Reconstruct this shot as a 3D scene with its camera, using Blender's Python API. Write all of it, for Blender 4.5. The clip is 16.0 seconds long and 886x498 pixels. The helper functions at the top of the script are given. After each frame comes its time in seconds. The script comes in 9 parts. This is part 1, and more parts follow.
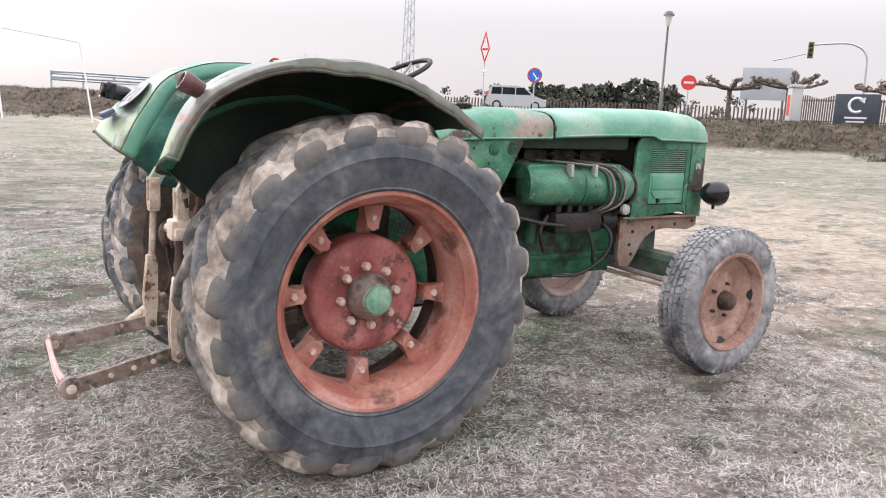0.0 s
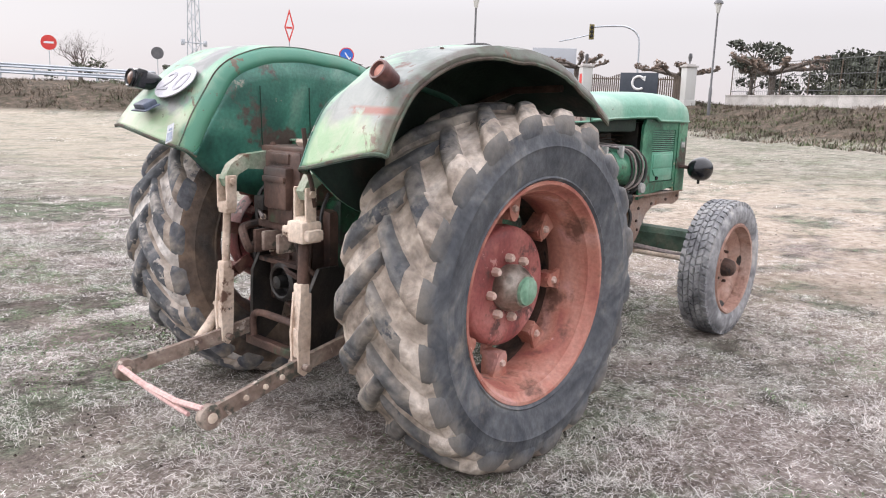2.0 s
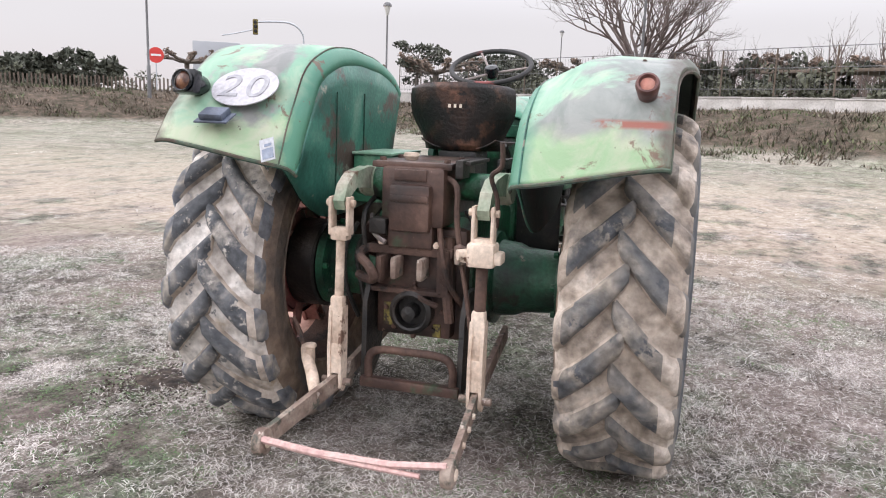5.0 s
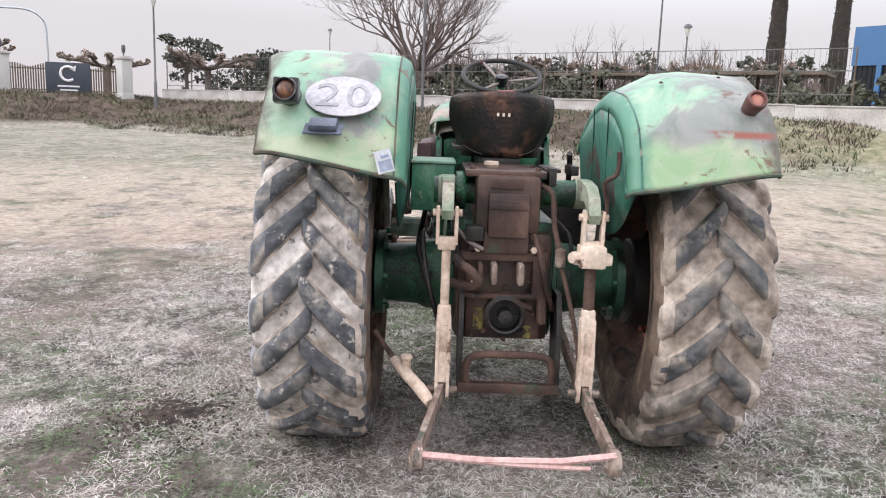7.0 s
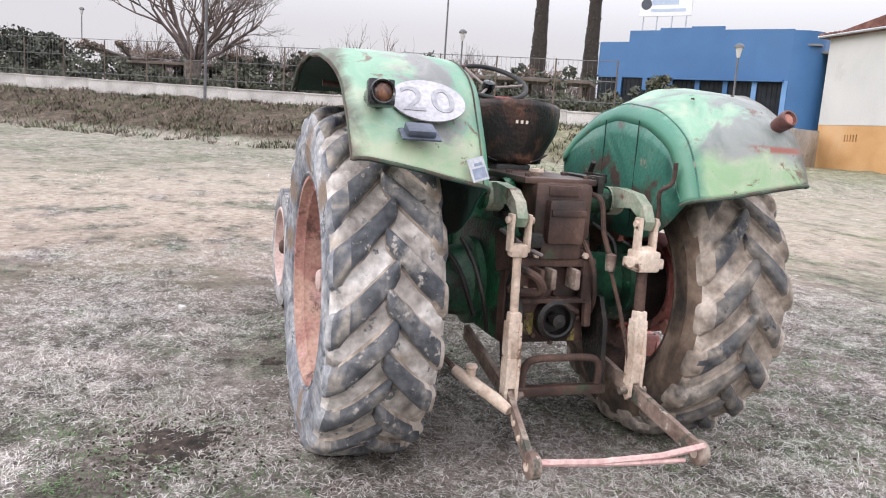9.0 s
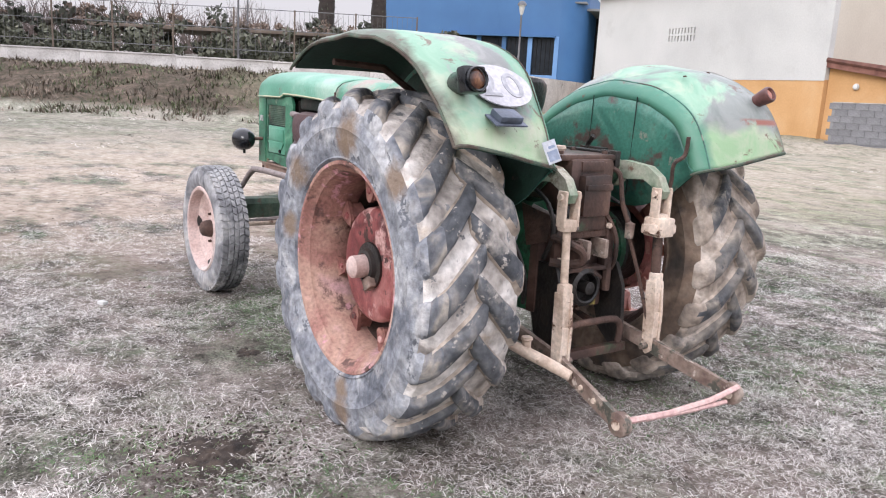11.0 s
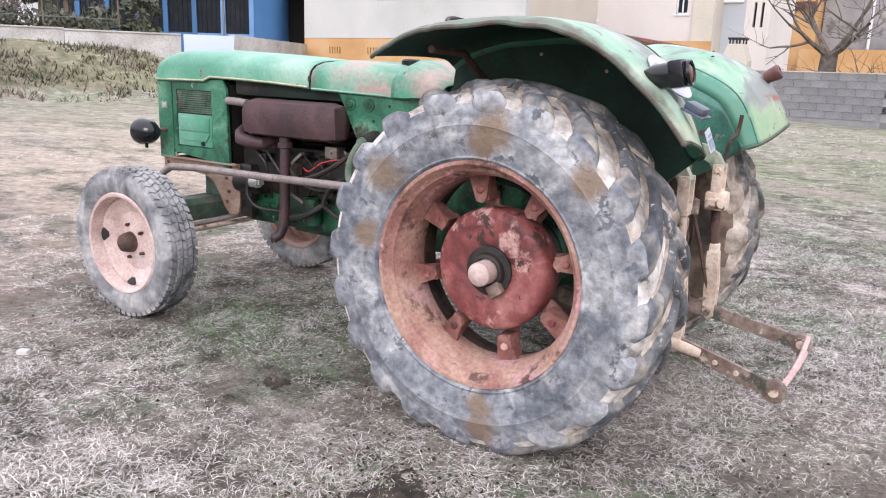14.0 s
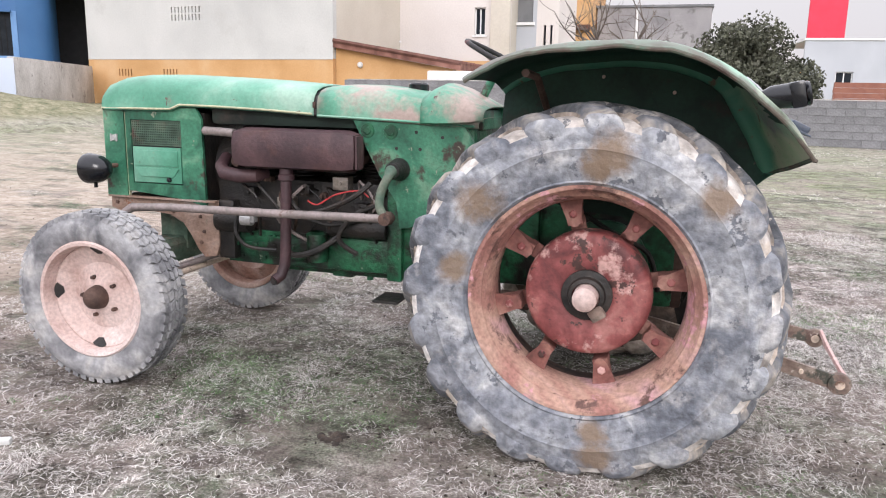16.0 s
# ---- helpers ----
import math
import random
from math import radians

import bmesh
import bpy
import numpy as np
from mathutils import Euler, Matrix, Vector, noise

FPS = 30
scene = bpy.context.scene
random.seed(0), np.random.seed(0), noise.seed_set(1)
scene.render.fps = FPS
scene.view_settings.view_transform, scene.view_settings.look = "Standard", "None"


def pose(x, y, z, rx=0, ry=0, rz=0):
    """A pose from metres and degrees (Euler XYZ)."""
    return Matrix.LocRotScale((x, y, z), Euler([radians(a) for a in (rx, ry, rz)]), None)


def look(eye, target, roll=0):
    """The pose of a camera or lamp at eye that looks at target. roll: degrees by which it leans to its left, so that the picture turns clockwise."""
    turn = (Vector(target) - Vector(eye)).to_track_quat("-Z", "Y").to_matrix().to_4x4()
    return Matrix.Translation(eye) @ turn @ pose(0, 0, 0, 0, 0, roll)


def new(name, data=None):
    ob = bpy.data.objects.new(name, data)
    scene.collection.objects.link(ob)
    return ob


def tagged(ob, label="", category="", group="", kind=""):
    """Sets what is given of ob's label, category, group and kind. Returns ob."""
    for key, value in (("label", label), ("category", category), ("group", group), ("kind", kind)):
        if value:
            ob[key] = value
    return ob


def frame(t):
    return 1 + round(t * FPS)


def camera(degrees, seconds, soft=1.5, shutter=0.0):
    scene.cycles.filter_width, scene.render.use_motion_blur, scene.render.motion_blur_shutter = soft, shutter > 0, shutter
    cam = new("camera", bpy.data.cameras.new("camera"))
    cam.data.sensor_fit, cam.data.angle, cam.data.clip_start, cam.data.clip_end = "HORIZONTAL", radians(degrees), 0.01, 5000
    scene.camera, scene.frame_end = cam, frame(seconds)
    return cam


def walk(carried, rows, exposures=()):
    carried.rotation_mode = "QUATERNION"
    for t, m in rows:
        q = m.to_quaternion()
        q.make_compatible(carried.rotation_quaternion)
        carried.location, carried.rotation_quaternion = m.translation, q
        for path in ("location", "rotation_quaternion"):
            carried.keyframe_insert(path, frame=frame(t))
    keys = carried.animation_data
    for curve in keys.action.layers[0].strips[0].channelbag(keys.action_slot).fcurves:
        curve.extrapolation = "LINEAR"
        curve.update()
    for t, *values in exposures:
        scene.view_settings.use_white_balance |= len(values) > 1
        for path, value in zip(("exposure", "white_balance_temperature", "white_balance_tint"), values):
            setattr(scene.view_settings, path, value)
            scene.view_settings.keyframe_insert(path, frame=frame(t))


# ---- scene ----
cam = camera(60.3, 16.0, soft=1.1)
METRES, EYE, TURN = 9.793, 1.42, -32.3
ROWS = [
    (0.0, 0.0, 0.0, 0.0, 0.46, -9.82, -2.64),
    (0.5, -0.0379, -0.0025, -0.0001, -3.67, -9.96, -2.38),
    (1.0, -0.0719, 0.0055, 0.0007, -7.68, -10.12, -2.05),
    (1.5, -0.1086, 0.0098, 0.0003, -11.96, -10.37, -1.94),
    (2.0, -0.1387, 0.0233, -0.0021, -14.96, -10.69, -1.84),
    (2.5, -0.1642, 0.0407, -0.0027, -18.54, -11.0, -1.92),
    (3.0, -0.2003, 0.0536, -0.0023, -22.84, -11.3, -2.01),
    (3.5, -0.2272, 0.0704, -0.0021, -26.91, -11.28, -1.76),
    (4.0, -0.249, 0.092, -0.0006, -31.56, -10.94, -1.66),
    (6.5, -0.376, 0.1893, -0.0064, -53.49, -9.57, -2.12),
    (7.0, -0.3909, 0.221, -0.0022, -58.07, -9.74, -2.03),
    (7.5, -0.4129, 0.25, -0.0015, -62.22, -10.09, -2.23),
    (8.0, -0.42, 0.2769, -0.0031, -66.53, -9.97, -2.65),
    (8.5, -0.4219, 0.3055, -0.0047, -70.62, -9.71, -3.22),
    (9.0, -0.4333, 0.3294, -0.0041, -75.4, -9.15, -3.87),
    (11.5, -0.4436, 0.4611, 0.0023, -95.64, -12.28, -2.63),
    (12.0, -0.4377, 0.4875, 0.0044, -99.69, -12.82, -2.29),
    (12.5, -0.4344, 0.5146, 0.0048, -103.27, -13.31, -2.14),
    (13.0, -0.4143, 0.5388, 0.0035, -107.19, -13.43, -2.18),
    (13.5, -0.3986, 0.5691, 0.0029, -110.64, -13.33, -2.03),
    (14.0, -0.3864, 0.5967, 0.0053, -114.66, -13.46, -1.91),
    (14.5, -0.3636, 0.6119, 0.0022, -118.58, -13.42, -1.65),
    (15.0, -0.3407, 0.6312, 0.0041, -122.65, -12.84, -1.44),
    (15.5, -0.3259, 0.6627, 0.004, -126.86, -12.43, -1.33),
    (16.0, -0.3108, 0.6888, 0.0039, -130.37, -11.61, -1.09),
]
walk(cam, [(t, pose(-1.3361, -3.5816, EYE, 0, 0, TURN) @ pose(METRES * x, METRES * y, METRES * z, 90 + pitch, roll, yaw)) for t, x, y, z, yaw, pitch, roll in ROWS], exposures=[(0.0, 0.07, 6550, 10), (4.0, 0.05, 6500, 10), (8.5, -0.06, 6420, 10), (13.0, 0.0, 6260, 13), (16.0, 0.0, 6440, 11)])

# ---- world and light ----
world = bpy.data.worlds.new("evening_sky")
scene.world = world
world.use_nodes = True
wn = world.node_tree.nodes
wl = world.node_tree.links
wn.clear()
sky = wn.new("ShaderNodeTexSky")
sky.sky_type = "NISHITA"
sky.sun_disc = False
sky.sun_elevation = radians(12)
sky.sun_rotation = radians(-20)
sky.air_density, sky.dust_density, sky.ozone_density = 1.0, 4.0, 1.0
pale = wn.new("ShaderNodeHueSaturation")
pale.inputs["Saturation"].default_value = 0.22
cloud = wn.new("ShaderNodeTexNoise")
cloud.inputs["Scale"].default_value = 2.2
cloud.inputs["Detail"].default_value = 5
veil = wn.new("ShaderNodeMix")
veil.data_type = "RGBA"
veil.inputs[0].default_value = 0.88
veil_ramp = wn.new("ShaderNodeValToRGB")
veil_ramp.color_ramp.elements[0].color = (0.94, 0.93, 0.95, 1)
veil_ramp.color_ramp.elements[1].color = (1.05, 1.04, 1.04, 1)
# overcast sky: up to three times brighter overhead than at the horizon
way = wn.new("ShaderNodeTexCoord")
split = wn.new("ShaderNodeSeparateXYZ")
height = wn.new("ShaderNodeValToRGB")
height.color_ramp.interpolation = "EASE"
height.color_ramp.elements[0].position = 0.0
height.color_ramp.elements[0].color = (6.15, 5.75, 5.85, 1)
height.color_ramp.elements[1].position = 1.0
height.color_ramp.elements[1].color = (19, 19, 20.5, 1)
for spot, tone in ((0.1, (6.2, 6.05, 6.25, 1)), (0.2, (8.2, 8.2, 8.7, 1)), (0.34, (14.5, 14.4, 15.2, 1)), (0.6, (17.5, 17.5, 18.6, 1))):
    e = height.color_ramp.elements.new(spot)
    e.color = tone
overcast = wn.new("ShaderNodeMix")
overcast.data_type, overcast.blend_type = "RGBA", "MULTIPLY"
overcast.inputs[0].default_value = 1.0
wl.new(way.outputs["Generated"], split.inputs[0])
wl.new(split.outputs[2], height.inputs[0])
wl.new(height.outputs[0], overcast.inputs[6])
wl.new(veil_ramp.outputs[0], overcast.inputs[7])
background = wn.new("ShaderNodeBackground")
background.inputs["Strength"].default_value = 0.142
world_out = wn.new("ShaderNodeOutputWorld")
wl.new(sky.outputs[0], pale.inputs["Color"])
wl.new(cloud.outputs["Fac"], veil_ramp.inputs[0])
wl.new(pale.outputs[0], veil.inputs[6])
wl.new(overcast.outputs[2], veil.inputs[7])
wl.new(veil.outputs[2], background.inputs["Color"])
wl.new(background.outputs[0], world_out.inputs["Surface"])

sun_data = bpy.data.lights.new("sun", "SUN")
sun_data.energy = 1.5
sun_data.angle = radians(25)
sun_data.color = (1.0, 0.95, 0.94)
sun = new("sun", sun_data)
SUN_AZ, SUN_EL = radians(110), radians(30)
sun.matrix_world = look((0, 0, 0), (-math.cos(SUN_AZ) * math.cos(SUN_EL), -math.sin(SUN_AZ) * math.cos(SUN_EL), -math.sin(SUN_EL)))


# ---- materials ----
def material(name, stops, scale=4.0, detail=6.0, rough=0.7, metal=0.0, bump=0.15, bump_scale=60.0, grain=0.18, spots=None, spot_scale=7.0, spot_at=0.6, island=0.0, random_tint=0.0, distort=0.3, spot_edge=0.07, chips=None, chip_scale=22.0, chip_at=0.64):
    """A worn surface. stops: colours along a coarse noise; spots: a second colour in patches; grain: fine value noise."""
    m = bpy.data.materials.new(name)
    m.use_nodes = True
    n, l = m.node_tree.nodes, m.node_tree.links
    b = n["Principled BSDF"]
    b.inputs["Roughness"].default_value = rough
    b.inputs["Metallic"].default_value = metal
    tc = n.new("ShaderNodeTexCoord")
    src = tc.outputs["Object"]
    big = n.new("ShaderNodeTexNoise")
    big.inputs["Scale"].default_value = scale
    big.inputs["Detail"].default_value = detail
    big.inputs["Distortion"].default_value = distort
    l.new(src, big.inputs["Vector"])
    ramp = n.new("ShaderNodeValToRGB")
    el = ramp.color_ramp.elements
    while len(el) < len(stops):
        el.new(0.5)
    lo, hi = 0.32, 0.68
    for i, c in enumerate(stops):
        el[i].position = lo + (hi - lo) * i / max(1, len(stops) - 1)
        el[i].color = (*c, 1)
    l.new(big.outputs["Fac"], ramp.inputs[0])
    colour = ramp.outputs[0]
    fine = n.new("ShaderNodeTexNoise")
    fine.inputs["Scale"].default_value = bump_scale
    fine.inputs["Detail"].default_value = 8
    l.new(src, fine.inputs["Vector"])
    for k, (tone, tone_scale, tone_at, tone_edge) in enumerate(((spots, spot_scale, spot_at, spot_edge), (chips, chip_scale, chip_at, 0.03))):
        if not tone:
            continue
        sp = n.new("ShaderNodeTexNoise")
        sp.inputs["Scale"].default_value = tone_scale
        sp.inputs["Detail"].default_value = 9
        sp.inputs["Roughness"].default_value = 0.65
        off = n.new("ShaderNodeVectorMath")
        off.operation = "ADD"
        off.inputs[1].default_value = (3.7 + 5 * k, 1.3, 8.1 + 3 * k)
        l.new(src, off.inputs[0])
        l.new(off.outputs[0], sp.inputs["Vector"])
        edge = n.new("ShaderNodeMapRange")
        edge.inputs[1].default_value = tone_at
        edge.inputs[2].default_value = tone_at + tone_edge
        l.new(sp.outputs["Fac"], edge.inputs[0])
        mix = n.new("ShaderNodeMix")
        mix.data_type = "RGBA"
        l.new(edge.outputs[0], mix.inputs[0])
        l.new(colour, mix.inputs[6])
        mix.inputs[7].default_value = (*tone, 1)
        colour = mix.outputs[2]
    vary = n.new("ShaderNodeMapRange")
    vary.inputs[1].default_value, vary.inputs[2].default_value = 0.3, 0.7
    vary.inputs[3].default_value, vary.inputs[4].default_value = 1 - grain, 1 + grain
    l.new(fine.outputs["Fac"], vary.inputs[0])
    value = vary.outputs[0]
    if island or random_tint:
        rnd = n.new("ShaderNodeNewGeometry") if island else n.new("ShaderNodeObjectInfo")
        mr = n.new("ShaderNodeMapRange")
        amount = island or random_tint
        mr.inputs[3].default_value, mr.inputs[4].default_value = 1 - amount, 1 + amount
        l.new(rnd.outputs["Random Per Island" if island else "Random"], mr.inputs[0])
        mul = n.new("ShaderNodeMath")
        mul.operation = "MULTIPLY"
        l.new(value, mul.inputs[0])
        l.new(mr.outputs[0], mul.inputs[1])
        value = mul.outputs[0]
    hsv = n.new("ShaderNodeHueSaturation")
    l.new(value, hsv.inputs["Value"])
    l.new(colour, hsv.inputs["Color"])
    l.new(hsv.outputs[0], b.inputs["Base Color"])
    if bump:
        bp = n.new("ShaderNodeBump")
        bp.inputs["Strength"].default_value = bump
        bp.inputs["Distance"].default_value = 0.02
        l.new(fine.outputs["Fac"], bp.inputs["Height"])
        l.new(bp.outputs[0], b.inputs["Normal"])
    return m


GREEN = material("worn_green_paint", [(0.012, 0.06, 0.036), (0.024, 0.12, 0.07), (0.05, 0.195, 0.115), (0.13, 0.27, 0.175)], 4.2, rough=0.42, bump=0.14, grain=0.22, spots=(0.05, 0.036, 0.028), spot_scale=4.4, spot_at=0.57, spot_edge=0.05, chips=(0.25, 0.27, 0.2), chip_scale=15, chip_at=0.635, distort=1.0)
# Mint is paled and desaturated to hold the sky's reflection on the hood top.
HOOD_GREEN = material("hood_green_sky_paled", [(0.05, 0.2, 0.125), (0.085, 0.275, 0.185), (0.14, 0.335, 0.24), (0.27, 0.42, 0.33)], 2.4, rough=0.36, bump=0.06, grain=0.1, spots=(0.2, 0.16, 0.13), spot_scale=2.8, spot_at=0.63, spot_edge=0.1, chips=(0.11, 0.08, 0.065), chip_scale=15, chip_at=0.65)
COWL_GREEN = material("rusty_cowl_paint", [(0.05, 0.2, 0.125), (0.09, 0.28, 0.185), (0.22, 0.37, 0.28)], 3.0, rough=0.45, bump=0.08, grain=0.12, spots=(0.33, 0.255, 0.22), spot_scale=2.6, spot_at=0.5, spot_edge=0.1, chips=(0.09, 0.05, 0.045), chip_scale=5, chip_at=0.6)
EDGE_RUST = material("rusty_sheet_edge", [(0.05, 0.033, 0.026), (0.085, 0.068, 0.052), (0.07, 0.105, 0.075), (0.14, 0.115, 0.09)], 7, rough=0.8, bump=0.2)
# Greens with rust patches, darkened to carry the shade beneath the fenders.
SHADE_GREEN = material("shade_dark_green", [(0.005, 0.011, 0.008), (0.011, 0.025, 0.018), (0.022, 0.045, 0.032)], 3.0, rough=0.75, bump=0.12, spots=(0.05, 0.034, 0.028), spot_scale=3, spot_at=0.54, spot_edge=0.15)
FENDER_SHADE_GREEN = material("shade_dulled_fender_green", [(0.003, 0.012, 0.008), (0.007, 0.03, 0.02), (0.014, 0.055, 0.036)], 3.2, rough=0.7, bump=0.12, spots=(0.034, 0.022, 0.017), spot_scale=3.4, spot_at=0.56, spot_edge=0.12, chips=(0.08, 0.07, 0.06), chip_scale=12, chip_at=0.68)
PANEL_GREEN = material("scuffed_panel_green", [(0.012, 0.055, 0.042), (0.024, 0.105, 0.078), (0.045, 0.16, 0.118), (0.11, 0.215, 0.165)], 2.6, rough=0.5, bump=0.12, grain=0.18, spots=(0.075, 0.05, 0.042), spot_scale=3.0, spot_at=0.545, spot_edge=0.05, chips=(0.2, 0.2, 0.16), chip_scale=9, chip_at=0.63, distort=1.2)
ENGINE_GREEN = material("oily_green_paint", [(0.005, 0.012, 0.008), (0.008, 0.045, 0.022), (0.016, 0.11, 0.05), (0.03, 0.15, 0.075)], 7.0, rough=0.35, bump=0.3, spots=(0.012, 0.011, 0.009), spot_scale=7, spot_at=0.5, spot_edge=0.1, chips=(0.16, 0.2, 0.15), chip_scale=17, chip_at=0.66)
BLACK_OIL = material("oily_black_metal", [(0.006, 0.006, 0.006), (0.015, 0.013, 0.012), (0.03, 0.023, 0.019)], 10, rough=0.5, bump=0.3, spots=(0.045, 0.028, 0.02), spot_scale=9, spot_at=0.6, chips=(0.07, 0.06, 0.05), chip_scale=19, chip_at=0.67)
BROWN_RUST = material("brown_rusty_iron", [(0.036, 0.02, 0.016), (0.075, 0.043, 0.033), (0.13, 0.075, 0.056)], 7, rough=0.8, bump=0.3, spots=(0.024, 0.018, 0.016), spot_scale=9, spot_at=0.56, chips=(0.2, 0.13, 0.1), chip_scale=20, chip_at=0.67)
LIFT_RUST = material("oily_lift_rust", [(0.02, 0.0131, 0.0113), (0.0472, 0.0262, 0.0213), (0.0859, 0.0485, 0.0377), (0.143, 0.0851, 0.0665)], 6, rough=0.45, bump=0.1, spots=(0.0429, 0.0812, 0.0452), spot_scale=5, spot_at=0.58, spot_edge=0.1, chips=(0.315, 0.21, 0.157), chip_scale=18, chip_at=0.66)
MUFFLER_RUST = material("purple_brown_rust", [(0.034, 0.018, 0.021), (0.055, 0.028, 0.032), (0.085, 0.046, 0.048)], 5, rough=0.55, bump=0.14, spots=(0.085, 0.036, 0.03), spot_scale=4, spot_at=0.57, spot_edge=0.15, chips=(0.28, 0.25, 0.24), chip_scale=16, chip_at=0.72)
PALE_RUST = material("dusty_pale_rust", [(0.4, 0.295, 0.225), (0.59, 0.475, 0.385), (0.71, 0.6, 0.5)], 6, rough=0.8, bump=0.25, spots=(0.15, 0.085, 0.06), spot_scale=9, spot_at=0.61, spot_edge=0.04, chips=(0.05, 0.042, 0.036), chip_scale=14, chip_at=0.67)
LINK_RUST = material("worn_link_steel", [(0.13, 0.085, 0.07), (0.22, 0.16, 0.13), (0.33, 0.27, 0.225)], 12, rough=0.7, bump=0.25, spots=(0.07, 0.07, 0.055), spot_scale=10, spot_at=0.56, chips=(0.45, 0.38, 0.33), chip_scale=18, chip_at=0.62)
DISC_RED = material("faded_red_paint", [(0.15, 0.037, 0.036), (0.25, 0.065, 0.062), (0.37, 0.13, 0.115), (0.46, 0.21, 0.19)], 5.0, rough=0.55, bump=0.12, grain=0.16, spots=(0.1, 0.045, 0.04), spot_scale=6, spot_at=0.56, chips=(0.46, 0.24, 0.22), chip_scale=12, chip_at=0.62)
DISC_DUSTY = material("dusty_red_paint", [(0.09, 0.025, 0.025), (0.17, 0.042, 0.042), (0.25, 0.075, 0.07), (0.36, 0.15, 0.135)], 6.5, rough=0.6, bump=0.14, grain=0.18, spots=(0.52, 0.32, 0.29), spot_scale=5.5, spot_at=0.53, spot_edge=0.06, chips=(0.06, 0.03, 0.026), chip_scale=10, chip_at=0.58, distort=0.8)
RIM_RED = material("rusty_orange_rim", [(0.26, 0.075, 0.062), (0.38, 0.145, 0.108), (0.44, 0.21, 0.16), (0.5, 0.28, 0.25)], 3.4, rough=0.62, bump=0.12, grain=0.15, spots=(0.15, 0.07, 0.05), spot_scale=5, spot_at=0.57, spot_edge=0.1, chips=(0.52, 0.3, 0.27), chip_scale=7, chip_at=0.64, distort=1.2)
RIM_TAN = material("muddy_tan_rim", [(0.196, 0.0833, 0.077), (0.323, 0.162, 0.132), (0.421, 0.265, 0.204), (0.49, 0.294, 0.308)], 2.0, detail=9, rough=0.75, bump=0.2, grain=0.24, spots=(0.127, 0.0686, 0.0572), spot_scale=7, spot_at=0.57, spot_edge=0.06, chips=(0.51, 0.265, 0.286), chip_scale=4.5, chip_at=0.59, distort=1.6)
FRONT_RIM = material("faded_pink_rim", [(0.4, 0.27, 0.235), (0.55, 0.42, 0.385), (0.64, 0.53, 0.5)], 4, rough=0.75, bump=0.12, spots=(0.24, 0.12, 0.085), spot_scale=6, spot_at=0.63, spot_edge=0.12)
FRONT_RIM_RUST = material("rusty_front_rim", [(0.22, 0.11, 0.08), (0.35, 0.21, 0.165), (0.47, 0.34, 0.29)], 5, rough=0.75, bump=0.12, spots=(0.16, 0.08, 0.055), spot_scale=6, spot_at=0.58, spot_edge=0.1)
NUT = material("dusty_pale_nut", [(0.5, 0.36, 0.3), (0.62, 0.48, 0.42)], 20, rough=0.7, bump=0.1)
CHROME_DIRTY = material("dirty_steel_hub", [(0.2, 0.17, 0.14), (0.36, 0.32, 0.28), (0.1, 0.085, 0.07)], 12, rough=0.4, metal=0.6, bump=0.1)
BRACKET = material("brown_red_bracket", [(0.12, 0.05, 0.042), (0.22, 0.09, 0.075), (0.34, 0.19, 0.15)], 9, rough=0.75, bump=0.15)
AXLE_GREEN = material("dull_axle_paint", [(0.03, 0.05, 0.035), (0.07, 0.12, 0.085), (0.16, 0.17, 0.13)], 7, rough=0.7, bump=0.15, spots=(0.1, 0.06, 0.045), spot_scale=6, spot_at=0.57)
# Oily green, darkened further for the deep shade between the wheels.
AXLE_OILY_SHADED = material("oily_shaded_axle_green", [(0.008, 0.02, 0.014), (0.014, 0.06, 0.036), (0.026, 0.115, 0.062), (0.07, 0.15, 0.095)], 5.0, rough=0.4, bump=0.25, grain=0.25, spots=(0.02, 0.016, 0.013), spot_scale=4.5, spot_at=0.54, spot_edge=0.08, chips=(0.17, 0.16, 0.12), chip_scale=16, chip_at=0.65)
ARM_GREEN = material("dusty_green_iron", [(0.13, 0.2, 0.13), (0.3, 0.33, 0.25), (0.42, 0.38, 0.31)], 9, rough=0.75, bump=0.15, spots=(0.16, 0.1, 0.07), spot_scale=10, spot_at=0.58)
CAP_GREEN = material("green_hub_cap", [(0.14, 0.28, 0.19), (0.26, 0.4, 0.3)], 14, rough=0.5, bump=0.1)
BLACK = material("black_enamel", [(0.004, 0.005, 0.007), (0.009, 0.01, 0.013)], 6, rough=0.14, bump=0.02)
SEAT = material("burnt_black_steel", [(0.006, 0.005, 0.005), (0.016, 0.011, 0.01), (0.06, 0.03, 0.022)], 6, rough=0.5, bump=0.25, grain=0.25, spots=(0.15, 0.07, 0.045), spot_scale=4.5, spot_at=0.53, spot_edge=0.1, chips=(0.012, 0.01, 0.01), chip_scale=9, chip_at=0.56)
GRIP = material("black_plastic_wheel", [(0.008, 0.008, 0.009), (0.02, 0.018, 0.018)], 10, rough=0.6, bump=0.05, spots=(0.2, 0.05, 0.045), spot_scale=7, spot_at=0.62)
PLATE = material("weathered_white_plate", [(0.4, 0.39, 0.42), (0.5, 0.49, 0.52)], 5, rough=0.6, bump=0.08)
PLATE_INK = material("faded_grey_ink", [(0.3, 0.3, 0.33), (0.38, 0.38, 0.4)], 20, rough=0.7, bump=0)
AMBER = material("brown_amber_lens", [(0.02, 0.01, 0.008), (0.09, 0.035, 0.02), (0.35, 0.17, 0.08)], 26, rough=0.3, bump=0.2)
RED_LENS = material("dull_red_lens", [(0.045, 0.018, 0.017), (0.09, 0.034, 0.03), (0.15, 0.07, 0.06)], 14, rough=0.45, bump=0.1)
